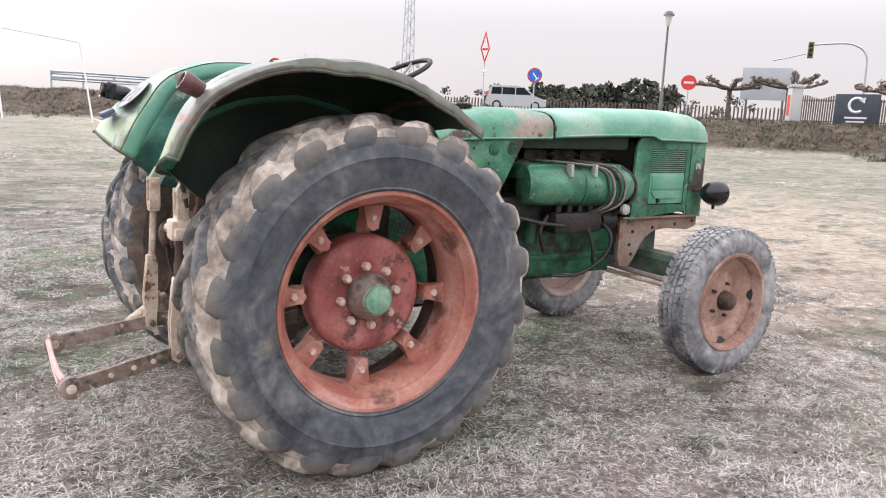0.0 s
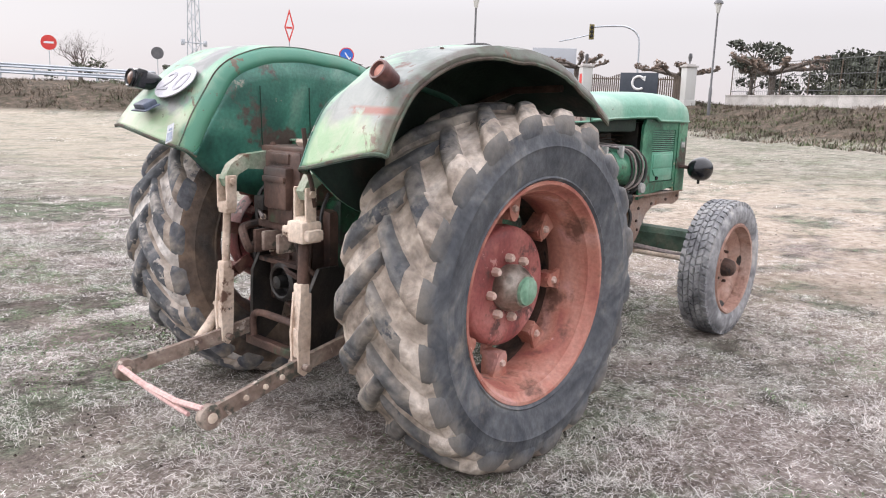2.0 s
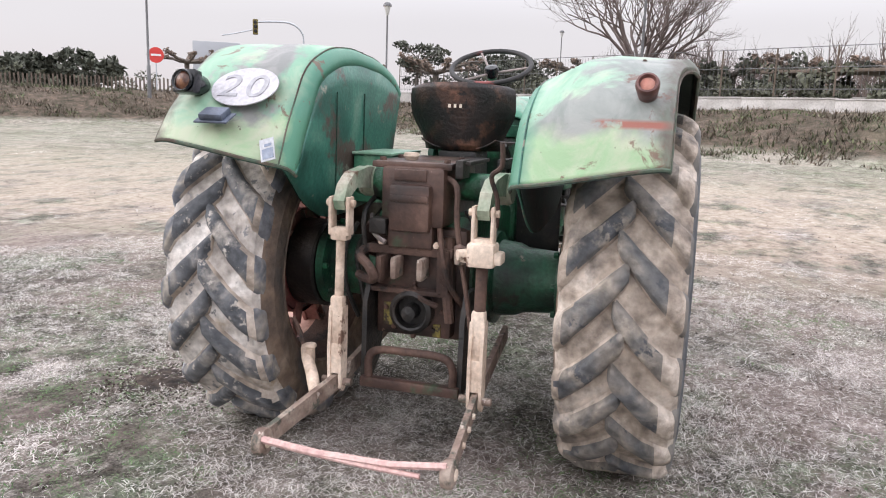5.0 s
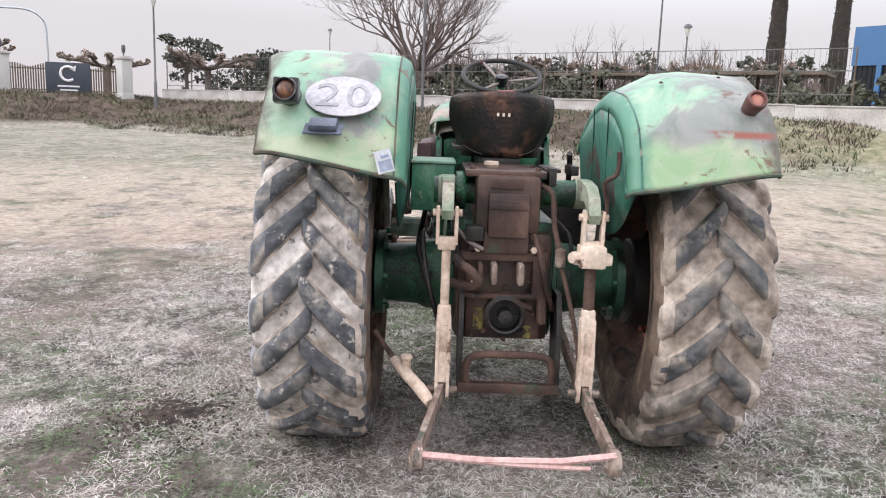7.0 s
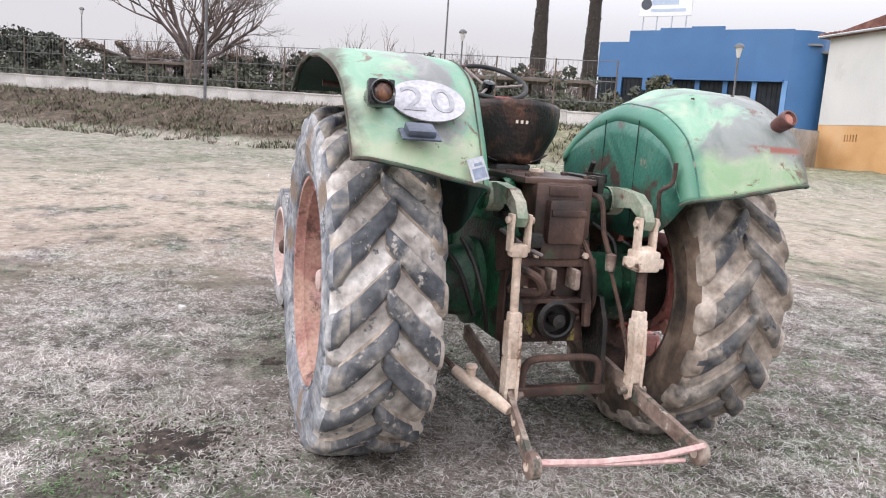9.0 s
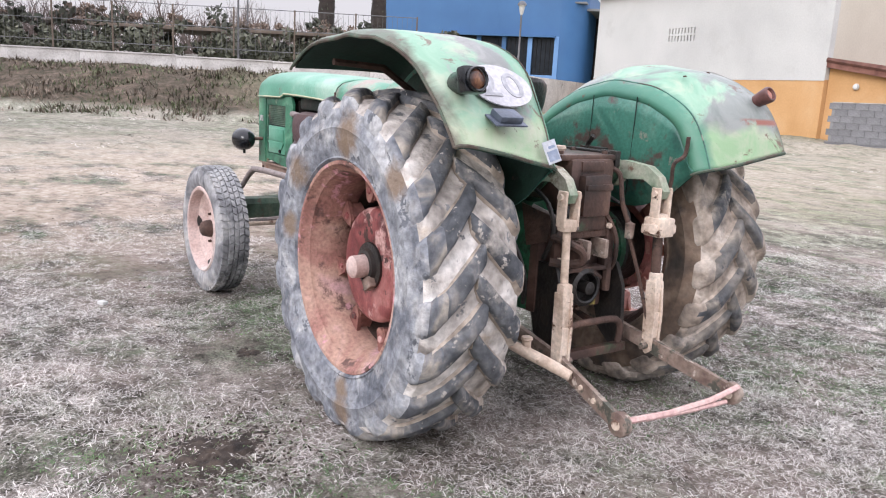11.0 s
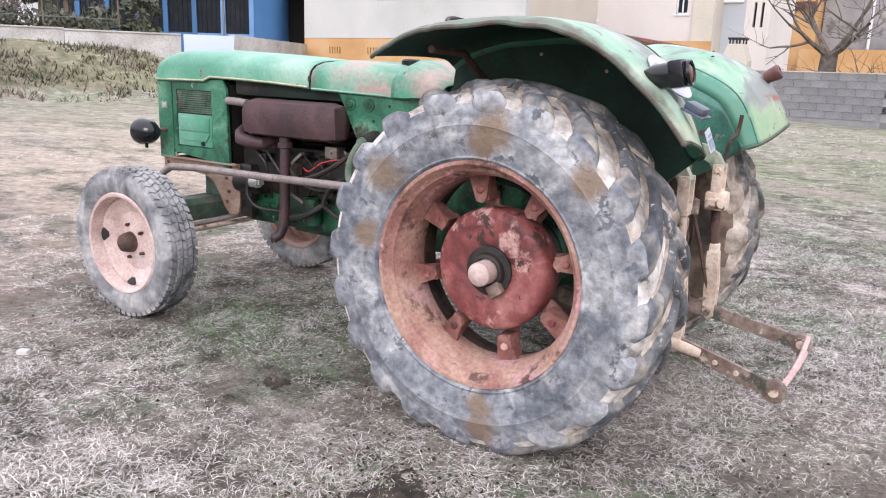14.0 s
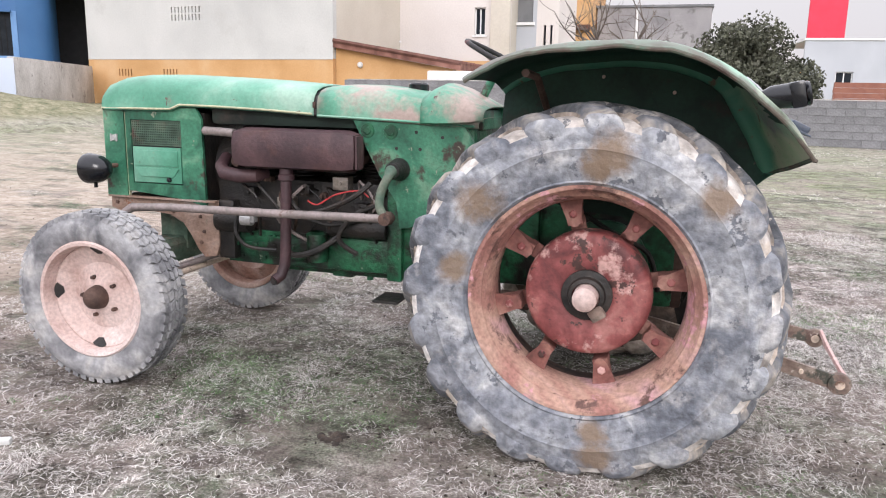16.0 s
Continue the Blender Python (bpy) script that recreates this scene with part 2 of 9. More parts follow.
BLUE_GREY = material("grey_blue_lamp_hood", [(0.05, 0.06, 0.08), (0.1, 0.12, 0.17)], 12, rough=0.5, bump=0.1)
STICKER = material("sticker_white", [(0.36, 0.38, 0.42), (0.52, 0.53, 0.56)], 16, rough=0.5, bump=0)
STICKER_BLUE = material("sticker_blue", [(0.16, 0.2, 0.29), (0.26, 0.3, 0.38)], 24, rough=0.5, bump=0)
STRAP = material("faded_pink_strap", [(0.5, 0.31, 0.29), (0.62, 0.44, 0.41)], 18, rough=0.9, bump=0.2)
PIPE = material("grey_worn_pipe", [(0.2, 0.17, 0.16), (0.3, 0.25, 0.24)], 14, rough=0.55, metal=0.3, bump=0.12, spots=(0.12, 0.06, 0.045), spot_scale=12, spot_at=0.62)
TRIM = material("cream_trim_line", [(0.35, 0.36, 0.24), (0.5, 0.48, 0.32)], 12, rough=0.5, bump=0.05)
RUST_ORANGE = material("rusty_frame_plate", [(0.17, 0.1, 0.07), (0.27, 0.185, 0.145), (0.3, 0.25, 0.22)], 6, rough=0.8, bump=0.25, spots=(0.1, 0.17, 0.12), spot_scale=5, spot_at=0.6, spot_edge=0.1, chips=(0.22, 0.1, 0.06), chip_scale=9, chip_at=0.6)
RED_WIRE = material("red_wire_plastic", [(0.4, 0.03, 0.03), (0.5, 0.05, 0.05)], 20, rough=0.4, bump=0)
SILVER = material("dull_aluminium", [(0.4, 0.4, 0.4), (0.55, 0.54, 0.53)], 14, rough=0.45, metal=0.5, bump=0.1)
YELLOW_PAINT = material("yellow_paint_mark", [(0.1, 0.08, 0.03), (0.2, 0.16, 0.04), (0.3, 0.24, 0.06)], 30, rough=0.7, bump=0.1, spots=(0.05, 0.035, 0.025), spot_scale=40, spot_at=0.5)


INNER_MUD = material("brown_mud_inner_sidewall", [(0.05, 0.045, 0.042), (0.1, 0.075, 0.06), (0.17, 0.12, 0.088), (0.26, 0.2, 0.155)], 5.0, detail=9, rough=0.9, bump=0.4, bump_scale=30, grain=0.25, spots=(0.06, 0.058, 0.058), spot_scale=4, spot_at=0.58, spot_edge=0.12)

TYRE_LUG = material("worn_lug_rubber", [(0.05, 0.054, 0.062), (0.085, 0.09, 0.1), (0.13, 0.132, 0.14), (0.27, 0.25, 0.23)], 5.5, detail=10, rough=0.85, bump=0.55, bump_scale=30, grain=0.32, spots=(0.4, 0.36, 0.32), spot_scale=5.5, spot_at=0.545, spot_edge=0.16, chips=(0.36, 0.33, 0.3), chip_scale=26, chip_at=0.6, distort=1.4)
TYRE_LUG_MUDDY = material("muddy_lug_rubber", [(0.0535, 0.0566, 0.0642), (0.0986, 0.0986, 0.1), (0.177, 0.16, 0.144), (0.321, 0.28, 0.235)], 5.0, detail=11, rough=0.85, bump=0.7, bump_scale=26, grain=0.36, spots=(0.364, 0.315, 0.262), spot_scale=3.6, spot_at=0.57, spot_edge=0.12, chips=(0.0642, 0.0674, 0.0749), chip_scale=10, chip_at=0.59, distort=1.0)
TYRE_SHOULDER = material("dusty_tyre_shoulder", [(0.075, 0.08, 0.094), (0.135, 0.138, 0.15), (0.23, 0.215, 0.2), (0.37, 0.325, 0.275)], 6.0, detail=10, rough=0.88, bump=0.5, bump_scale=28, grain=0.3, spots=(0.1, 0.108, 0.128), spot_scale=5, spot_at=0.55, spot_edge=0.15, distort=1.5)
TYRE_MUD = material("brown_tread_mud", [(0.156, 0.132, 0.114), (0.288, 0.238, 0.197), (0.415, 0.352, 0.297), (0.541, 0.476, 0.421)], 5.0, detail=11, rough=0.92, bump=0.7, bump_scale=26, grain=0.34, spots=(0.138, 0.129, 0.124), spot_scale=4.5, spot_at=0.55, spot_edge=0.14, distort=1.2)
TYRE_VALLEY = material("pale_mud_filled_tread", [(0.224, 0.202, 0.185), (0.426, 0.386, 0.353), (0.582, 0.543, 0.51), (0.694, 0.666, 0.644)], 5.5, detail=10, rough=0.92, bump=0.6, bump_scale=30, grain=0.3, spots=(0.336, 0.263, 0.19), spot_scale=3.0, spot_at=0.54, spot_edge=0.14, chips=(0.168, 0.168, 0.174), chip_scale=12, chip_at=0.6, distort=1.0)
SIDE_DARK = material("dark_tyre_sidewall", [(0.0392, 0.0434, 0.0532), (0.063, 0.0686, 0.0798), (0.098, 0.104, 0.115), (0.175, 0.168, 0.161)], 4.0, detail=9, rough=0.7, bump=0.25, bump_scale=35, grain=0.22, spots=(0.224, 0.196, 0.165), spot_scale=3.0, spot_at=0.6, spot_edge=0.16, distort=1.8)
SIDE_GREY = material("grey_muddy_sidewall", [(0.115, 0.124, 0.146), (0.19, 0.2, 0.225), (0.27, 0.28, 0.3), (0.42, 0.42, 0.425)], 7.0, detail=12, rough=0.82, bump=0.5, bump_scale=34, grain=0.34, spots=(0.4, 0.385, 0.375), spot_scale=5.0, spot_at=0.56, spot_edge=0.16, chips=(0.12, 0.127, 0.145), chip_scale=13, chip_at=0.59, distort=0.8)
FRONT_TYRE = material("grey_front_tyre", [(0.1, 0.102, 0.11), (0.19, 0.19, 0.2), (0.31, 0.31, 0.315), (0.4, 0.385, 0.375)], 5.0, detail=8, rough=0.85, bump=0.3, bump_scale=35, grain=0.22, spots=(0.33, 0.28, 0.24), spot_scale=3.4, spot_at=0.64, distort=1.0)


def stains(m, blobs, tone):
    """Caked mud in ragged patches: blobs of (x, y, z, radius) in the thing's own metres."""
    n, l = m.node_tree.nodes, m.node_tree.links
    tc, rag = n.new("ShaderNodeTexCoord"), n.new("ShaderNodeTexNoise")
    rag.inputs["Scale"].default_value, rag.inputs["Detail"].default_value, rag.inputs["Roughness"].default_value = 9, 9, 0.7
    l.new(tc.outputs["Object"], rag.inputs["Vector"])
    b = n["Principled BSDF"]
    colour = b.inputs["Base Color"].links[0].from_socket
    for x, y, z, r in blobs:
        away, edge, mix = n.new("ShaderNodeVectorMath"), n.new("ShaderNodeMapRange"), n.new("ShaderNodeMix")
        away.operation, mix.data_type = "DISTANCE", "RGBA"
        away.inputs[1].default_value = (x, y, z)
        l.new(tc.outputs["Object"], away.inputs[0])
        ragged = n.new("ShaderNodeMath")
        ragged.operation = "MULTIPLY_ADD"
        ragged.inputs[1].default_value = r * 1.9
        l.new(rag.outputs["Fac"], ragged.inputs[0])
        l.new(away.outputs["Value"], ragged.inputs[2])
        edge.inputs[1].default_value, edge.inputs[2].default_value, edge.inputs[4].default_value = r * 2.0, r * 1.4, 0.9
        l.new(ragged.outputs[0], edge.inputs[0])
        l.new(edge.outputs[0], mix.inputs[0])
        l.new(colour, mix.inputs[6])
        mix.inputs[7].default_value = (*tone, 1)
        colour = mix.outputs[2]
    l.new(colour, b.inputs["Base Color"])


def muddy_rim(m, inner, outer, tone, tone_2):
    """Mud smeared over a wheel's outer band, thinning raggedly towards the hub; distances in metres from the axle."""
    n, l = m.node_tree.nodes, m.node_tree.links
    tc, xyz, flat, reach = n.new("ShaderNodeTexCoord"), n.new("ShaderNodeVectorMath"), n.new("ShaderNodeVectorMath"), n.new("ShaderNodeMapRange")
    xyz.operation, flat.operation = "MULTIPLY", "LENGTH"
    xyz.inputs[1].default_value = (1, 0, 1)
    l.new(tc.outputs["Object"], xyz.inputs[0])
    l.new(xyz.outputs[0], flat.inputs[0])
    total = flat.outputs["Value"]
    for scale, much in ((5.0, 0.22), (24.0, 0.1)):
        rag, add = n.new("ShaderNodeTexNoise"), n.new("ShaderNodeMath")
        rag.inputs["Scale"].default_value, rag.inputs["Detail"].default_value, rag.inputs["Roughness"].default_value = scale, 8, 0.65
        l.new(tc.outputs["Object"], rag.inputs["Vector"])
        add.operation = "MULTIPLY_ADD"
        add.inputs[1].default_value = much
        l.new(rag.outputs["Fac"], add.inputs[0])
        l.new(total, add.inputs[2])
        total = add.outputs[0]
    reach.inputs[1].default_value, reach.inputs[2].default_value, reach.inputs[4].default_value = inner + 0.16, outer + 0.16, 0.85
    l.new(total, reach.inputs[0])
    mud, mix, patch = n.new("ShaderNodeMix"), n.new("ShaderNodeMix"), n.new("ShaderNodeTexNoise")
    mud.data_type = mix.data_type = "RGBA"
    patch.inputs["Scale"].default_value, patch.inputs["Detail"].default_value = 14, 9
    l.new(tc.outputs["Object"], patch.inputs["Vector"])
    l.new(patch.outputs["Fac"], mud.inputs[0])
    mud.inputs[6].default_value, mud.inputs[7].default_value = (*tone, 1), (*tone_2, 1)
    b = n["Principled BSDF"]
    l.new(b.inputs["Base Color"].links[0].from_socket, mix.inputs[6])
    l.new(reach.outputs[0], mix.inputs[0])
    l.new(mud.outputs[2], mix.inputs[7])
    l.new(mix.outputs[2], b.inputs["Base Color"])


muddy_rim(SIDE_DARK, 0.62, 0.71, (0.075, 0.073, 0.073), (0.29, 0.255, 0.215))
stains(SIDE_GREY, [(-0.08, 0.22, 0.56, 0.1), (-0.03, 0.22, 0.5, 0.08), (-0.085, 0.22, -0.6, 0.085), (-0.06, 0.22, -0.5, 0.06), (0.4, 0.22, 0.36, 0.1), (0.5, 0.22, 0.1, 0.07), (-0.46, 0.22, 0.42, 0.08)], (0.2, 0.14, 0.095))

SCRAPE_Z = 1.375


def fender_paint(name, side):
    """Sun-bleached green sheet: fresh green at the rear, lilac grey bare patches, rusty outer edge, deep green at the inner bend."""
    m = bpy.data.materials.new(name)
    m.use_nodes = True
    n, l = m.node_tree.nodes, m.node_tree.links
    b = n["Principled BSDF"]
    b.inputs["Roughness"].default_value = 0.5
    tc = n.new("ShaderNodeTexCoord")
    xyz = n.new("ShaderNodeSeparateXYZ")
    l.new(tc.outputs["Object"], xyz.inputs[0])

    def tex(scale, shift, detail=7, distort=0.8, rough=0.6):
        mp = n.new("ShaderNodeMapping")
        mp.inputs["Location"].default_value = (shift, shift * 0.6, shift * 0.3)
        t = n.new("ShaderNodeTexNoise")
        t.inputs["Scale"].default_value, t.inputs["Detail"].default_value = scale, detail
        t.inputs["Distortion"].default_value, t.inputs["Roughness"].default_value = distort, rough
        l.new(tc.outputs["Object"], mp.inputs[0])
        l.new(mp.outputs[0], t.inputs["Vector"])
        return t.outputs["Fac"]

    def calc(op, p, q):
        k = n.new("ShaderNodeMath")
        k.operation = op
        for s, v in ((0, p), (1, q)):
            if isinstance(v, (int, float)):
                k.inputs[s].default_value = v
            else:
                l.new(v, k.inputs[s])
        return k.outputs[0]

    def step(v, lo, hi, most=1.0):
        r = n.new("ShaderNodeMapRange")
        r.inputs[1].default_value, r.inputs[2].default_value, r.inputs[4].default_value = lo, hi, most
        l.new(v, r.inputs[0])
        return r.outputs[0]

    def mix(fac, p, q):
        x = n.new("ShaderNodeMix")
        x.data_type = "RGBA"
        l.new(fac, x.inputs[0])
        for s, v in ((6, p), (7, q)):
            if isinstance(v, tuple):
                x.inputs[s].default_value = (*v, 1)
            else:
                l.new(v, x.inputs[s])
        return x.outputs[2]

    across = calc("ABSOLUTE", xyz.outputs[1], 0)
    colour = mix(step(tex(3.2, 1.0), 0.36, 0.64), (0.15, 0.31, 0.215), (0.29, 0.44, 0.325))
    colour = mix(step(tex(5.0, 2.0, 9), 0.5, 0.66, 0.6), colour, (0.45, 0.44, 0.34))
    # bare lilac grey patches, more of them towards the outer edge
    bare = calc("ADD", tex(1.9, 7.0 if side < 0 else 3.0, 7, 0.9), calc("MULTIPLY", across, 0.16 if side < 0 else 0.1))
    colour = mix(step(bare, 0.585 if side < 0 else 0.565, 0.64 if side < 0 else 0.63, 0.9), colour, mix(step(tex(9, 4.0, 9), 0.4, 0.62), (0.165, 0.175, 0.172) if side < 0 else (0.18, 0.17, 0.175), (0.25, 0.252, 0.248) if side < 0 else (0.28, 0.262, 0.265)))
    # fresher yellowish green near the rear edge
    low = calc("ADD", xyz.outputs[2], calc("MULTIPLY", tex(3.0, 5.0), 0.34))
    colour = mix(step(low, 1.56, 1.5, 0.8), colour, mix(step(tex(5, 6.0), 0.4, 0.6), (0.26, 0.42, 0.22), (0.44, 0.46, 0.33)))
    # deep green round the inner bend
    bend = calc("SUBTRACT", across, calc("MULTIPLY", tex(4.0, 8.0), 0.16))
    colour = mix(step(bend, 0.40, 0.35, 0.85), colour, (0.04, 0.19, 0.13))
    # rust along the outer edge, scattered scabs
    edge = calc("ADD", across, calc("MULTIPLY", tex(6.0, 9.0, 9), 0.16))
    colour = mix(step(edge, 0.965 if side > 0 else 0.935, 1.01 if side > 0 else 0.985, 0.85), colour, mix(step(tex(12, 1.5), 0.4, 0.6), (0.07, 0.046, 0.035), (0.095, 0.11, 0.082)))
    colour = mix(step(tex(6.5, 11.0, 10, 0.4, 0.7), 0.605, 0.64, 0.85), colour, (0.14, 0.07, 0.052))
    colour = mix(step(tex(26, 13.0, 8, 0.2, 0.7), 0.66, 0.69, 0.8), colour, (0.09, 0.055, 0.045))
    if side < 0:
        # long red-brown scrape above the rear edge
        off = calc("ABSOLUTE", calc("SUBTRACT", xyz.outputs[2], SCRAPE_Z), 0)
        scrape = calc("MULTIPLY", calc("MULTIPLY", step(off, 0.018, 0.006), step(across, 0.66, 0.7)), calc("MULTIPLY", step(across, 0.93, 0.88), step(tex(13, 15.0, 8), 0.38, 0.44)))
        colour = mix(scrape, colour, (0.25, 0.085, 0.06))
    l.new(colour, b.inputs["Base Color"])
    bp = n.new("ShaderNodeBump")
    bp.inputs["Strength"].default_value, bp.inputs["Distance"].default_value = 0.08, 0.02
    l.new(tex(40, 2.5, 8), bp.inputs["Height"])
    l.new(bp.outputs[0], b.inputs["Normal"])
    return m


FENDER_LEFT = fender_paint("faded_left_fender_paint", 1)
FENDER_RIGHT = fender_paint("faded_right_fender_paint", -1)

# ---- mesh tools ----
def join(*pieces):
    verts, faces = [], []
    for v, f in pieces:
        k = len(verts)
        verts += [tuple(p) for p in v]
        faces += [tuple(i + k for i in q) for q in f]
    return verts, faces


def moved(piece, m):
    return [tuple(m @ Vector(p)) for p in piece[0]], piece[1]


def slab(x0, x1, y0, y1, z0, z1, bevel=0.0):
    """A box, with chamfered edges where bevel is given."""
    if bevel <= 0:
        v = [(x, y, z) for x in (x0, x1) for y in (y0, y1) for z in (z0, z1)]
        return v, [(0, 1, 3, 2), (4, 6, 7, 5), (0, 4, 5, 1), (2, 3, 7, 6), (0, 2, 6, 4), (1, 5, 7, 3)]
    bm = bmesh.new()
    bmesh.ops.create_cube(bm, size=1)
    for v in bm.verts:
        v.co = ((x0 + x1) / 2 + v.co.x * (x1 - x0), (y0 + y1) / 2 + v.co.y * (y1 - y0), (z0 + z1) / 2 + v.co.z * (z1 - z0))
    bmesh.ops.bevel(bm, geom=bm.edges[:], offset=bevel, segments=2, profile=0.6, affect="EDGES")
    bm.verts.index_update()
    out = [tuple(v.co) for v in bm.verts], [tuple(v.index for v in f.verts) for f in bm.faces]
    bm.free()
    return out


def tube(points, radius, sides=8, caps=True):
    """A tube along points; radius is one number or one for each point."""
    pts = [Vector(p) for p in points]
    rs = [radius] * len(pts) if isinstance(radius, (int, float)) else list(radius)
    verts, faces = [], []
    up = None
    for i, p in enumerate(pts):
        d = (pts[min(i + 1, len(pts) - 1)] - pts[max(i - 1, 0)]).normalized()
        if up is None:
            up = Vector((0, 0, 1)) if abs(d.z) < 0.9 else Vector((1, 0, 0))
        a = d.cross(up).normalized()
        up = a.cross(d).normalized()
        for k in range(sides):
            t = 2 * math.pi * k / sides
            verts.append(tuple(p + (a * math.cos(t) + up * math.sin(t)) * rs[i]))
    for i in range(len(pts) - 1):
        for k in range(sides):
            j = (k + 1) % sides
            faces.append((i * sides + k, i * sides + j, (i + 1) * sides + j, (i + 1) * sides + k))
    if caps:
        faces.append(tuple(range(sides))[::-1])
        faces.append(tuple((len(pts) - 1) * sides + k for k in range(sides)))
    return verts, faces


def lathe(profile, steps=48, axis="y"):
    """Spins (radius, along) pairs round an axis through the origin; a closed ring of faces, open at its ends."""
    verts, faces = [], []
    n = len(profile)
    for s in range(steps):
        t = 2 * math.pi * s / steps
        for r, a in profile:
            c, d = r * math.cos(t), r * math.sin(t)
            verts.append((c, a, d) if axis == "y" else (a, c, d) if axis == "x" else (c, d, a))
    for s in range(steps):
        q = (s + 1) % steps
        for i in range(n - 1):
            faces.append((s * n + i, s * n + i + 1, q * n + i + 1, q * n + i))
    return verts, faces


def disc(radius, steps=24):
    return [(radius * math.cos(2 * math.pi * k / steps), 0, radius * math.sin(2 * math.pi * k / steps)) for k in range(steps)], [tuple(range(steps))]


def prism(outline, y0, y1):
    """A plate: an outline of (x, z) pairs between two y."""
    n = len(outline)
    v = [(x, y0, z) for x, z in outline] + [(x, y1, z) for x, z in outline]
    f = [tuple(range(n)), tuple(range(n, 2 * n))[::-1]]
    f += [(i, i + n, (i + 1) % n + n, (i + 1) % n) for i in range(n)]
    return v, f


def grid(rows):
    """A sheet through rows of points."""
    n = len(rows[0])
    v = [tuple(p) for r in rows for p in r]
    f = [(i * n + j, i * n + j + 1, (i + 1) * n + j + 1, (i + 1) * n + j) for i in range(len(rows) - 1) for j in range(n - 1)]
    return v, f


def mesh_of(name, piece, mat, smooth=True, angle=38):
    me = bpy.data.meshes.new(name)
    me.from_pydata(piece[0], [], piece[1])
    bm = bmesh.new()
    bm.from_mesh(me)
    bmesh.ops.recalc_face_normals(bm, faces=bm.faces[:])
    bm.to_mesh(me)
    bm.free()
    me.materials.append(mat)
    if smooth:
        me.polygons.foreach_set("use_smooth", [True] * len(me.polygons))
        me.set_sharp_from_angle(angle=radians(angle))
    return me


def part(name, piece, mat, parent, label="", thick=0.0, smooth=True, angle=38):
    """One mesh object under a thing or a part, in the thing's own coordinates."""
    ob = new(name, mesh_of(name, piece, mat, smooth, angle))
    ob.parent = parent
    if thick:
        so = ob.modifiers.new("thickness", "SOLIDIFY")
        so.thickness, so.offset = thick, 0
    if label:
        tagged(ob, label)
    return ob


def thing(name, label, category, at=(0, 0, 0), turn=0, group="", kind=""):
    ob = new(name)
    ob.empty_display_size = 0.2
    ob.matrix_basis = pose(*at, 0, 0, turn)
    return tagged(ob, label, category, group, kind)


def solid(name, piece, mat, label, category, at=(0, 0, 0), turn=0, group="", kind="", smooth=True, angle=38):
    ob = new(name, mesh_of(name, piece, mat, smooth, angle))
    ob.matrix_basis = pose(*at, 0, 0, turn)
    return tagged(ob, label, category, group, kind)


def smooth01(t):
    t = min(1.0, max(0.0, t))
    return t * t * (3 - 2 * t)


# ---- ground ----
WALL_POINT, WALL_DIR = Vector((34.0, -0.7)), Vector((0.575, 0.818))
WALL_OUT = Vector((0.818, -0.575))
ROAD_POINT, ROAD_DIR = Vector((46.0, 21.0)), Vector((-0.779, 0.627))
ROAD_OUT = Vector((0.627, 0.779))


def rise(d, high):
    """Height of the bank at d metres past its crest line (negative: in the field)."""
    if d > 0:
        return high
    return 0.25 * smooth01((d + 26) / 18) + (high - 0.25) * smooth01((d + 9.0) / 8.6)


def ground_z(x, y):
    p = Vector((x, y))
    a = p - WALL_POINT
    fade = smooth01((a.dot(WALL_DIR) + 26) / 12)
    h1 = rise(a.dot(WALL_OUT), 1.85) * fade + 0.55 * smooth01((a.dot(WALL_OUT) + 20) / 26) * (1 - fade)
    h2 = rise((p - ROAD_POINT).dot(ROAD_OUT), 2.05)
    h = max(h1, h2)
    r = math.hypot(x, y)
    lump = noise.noise(Vector((x * 0.35, y * 0.35, 0))) * 0.03 + noise.noise(Vector((x * 1.3, y * 1.3, 4))) * 0.014
    if r > 12 and 0.25 < h < 1.9:
        lump += noise.noise(Vector((x * 0.9, y * 0.9, 9))) * 0.22 + noise.noise(Vector((x * 2.3, y * 2.3, 2))) * 0.08
    flat = smooth01((r - 1.2) / 3)
    h -= 0.035 * math.exp(-((x + 0.05) ** 2 + (y + 0.9) ** 2) / 0.5) + 0.012 * math.exp(-((x - 2.36) ** 2 + (abs(y) - 0.75) ** 2) / 0.1)
    return h + lump * (0.25 + 0.75 * flat)


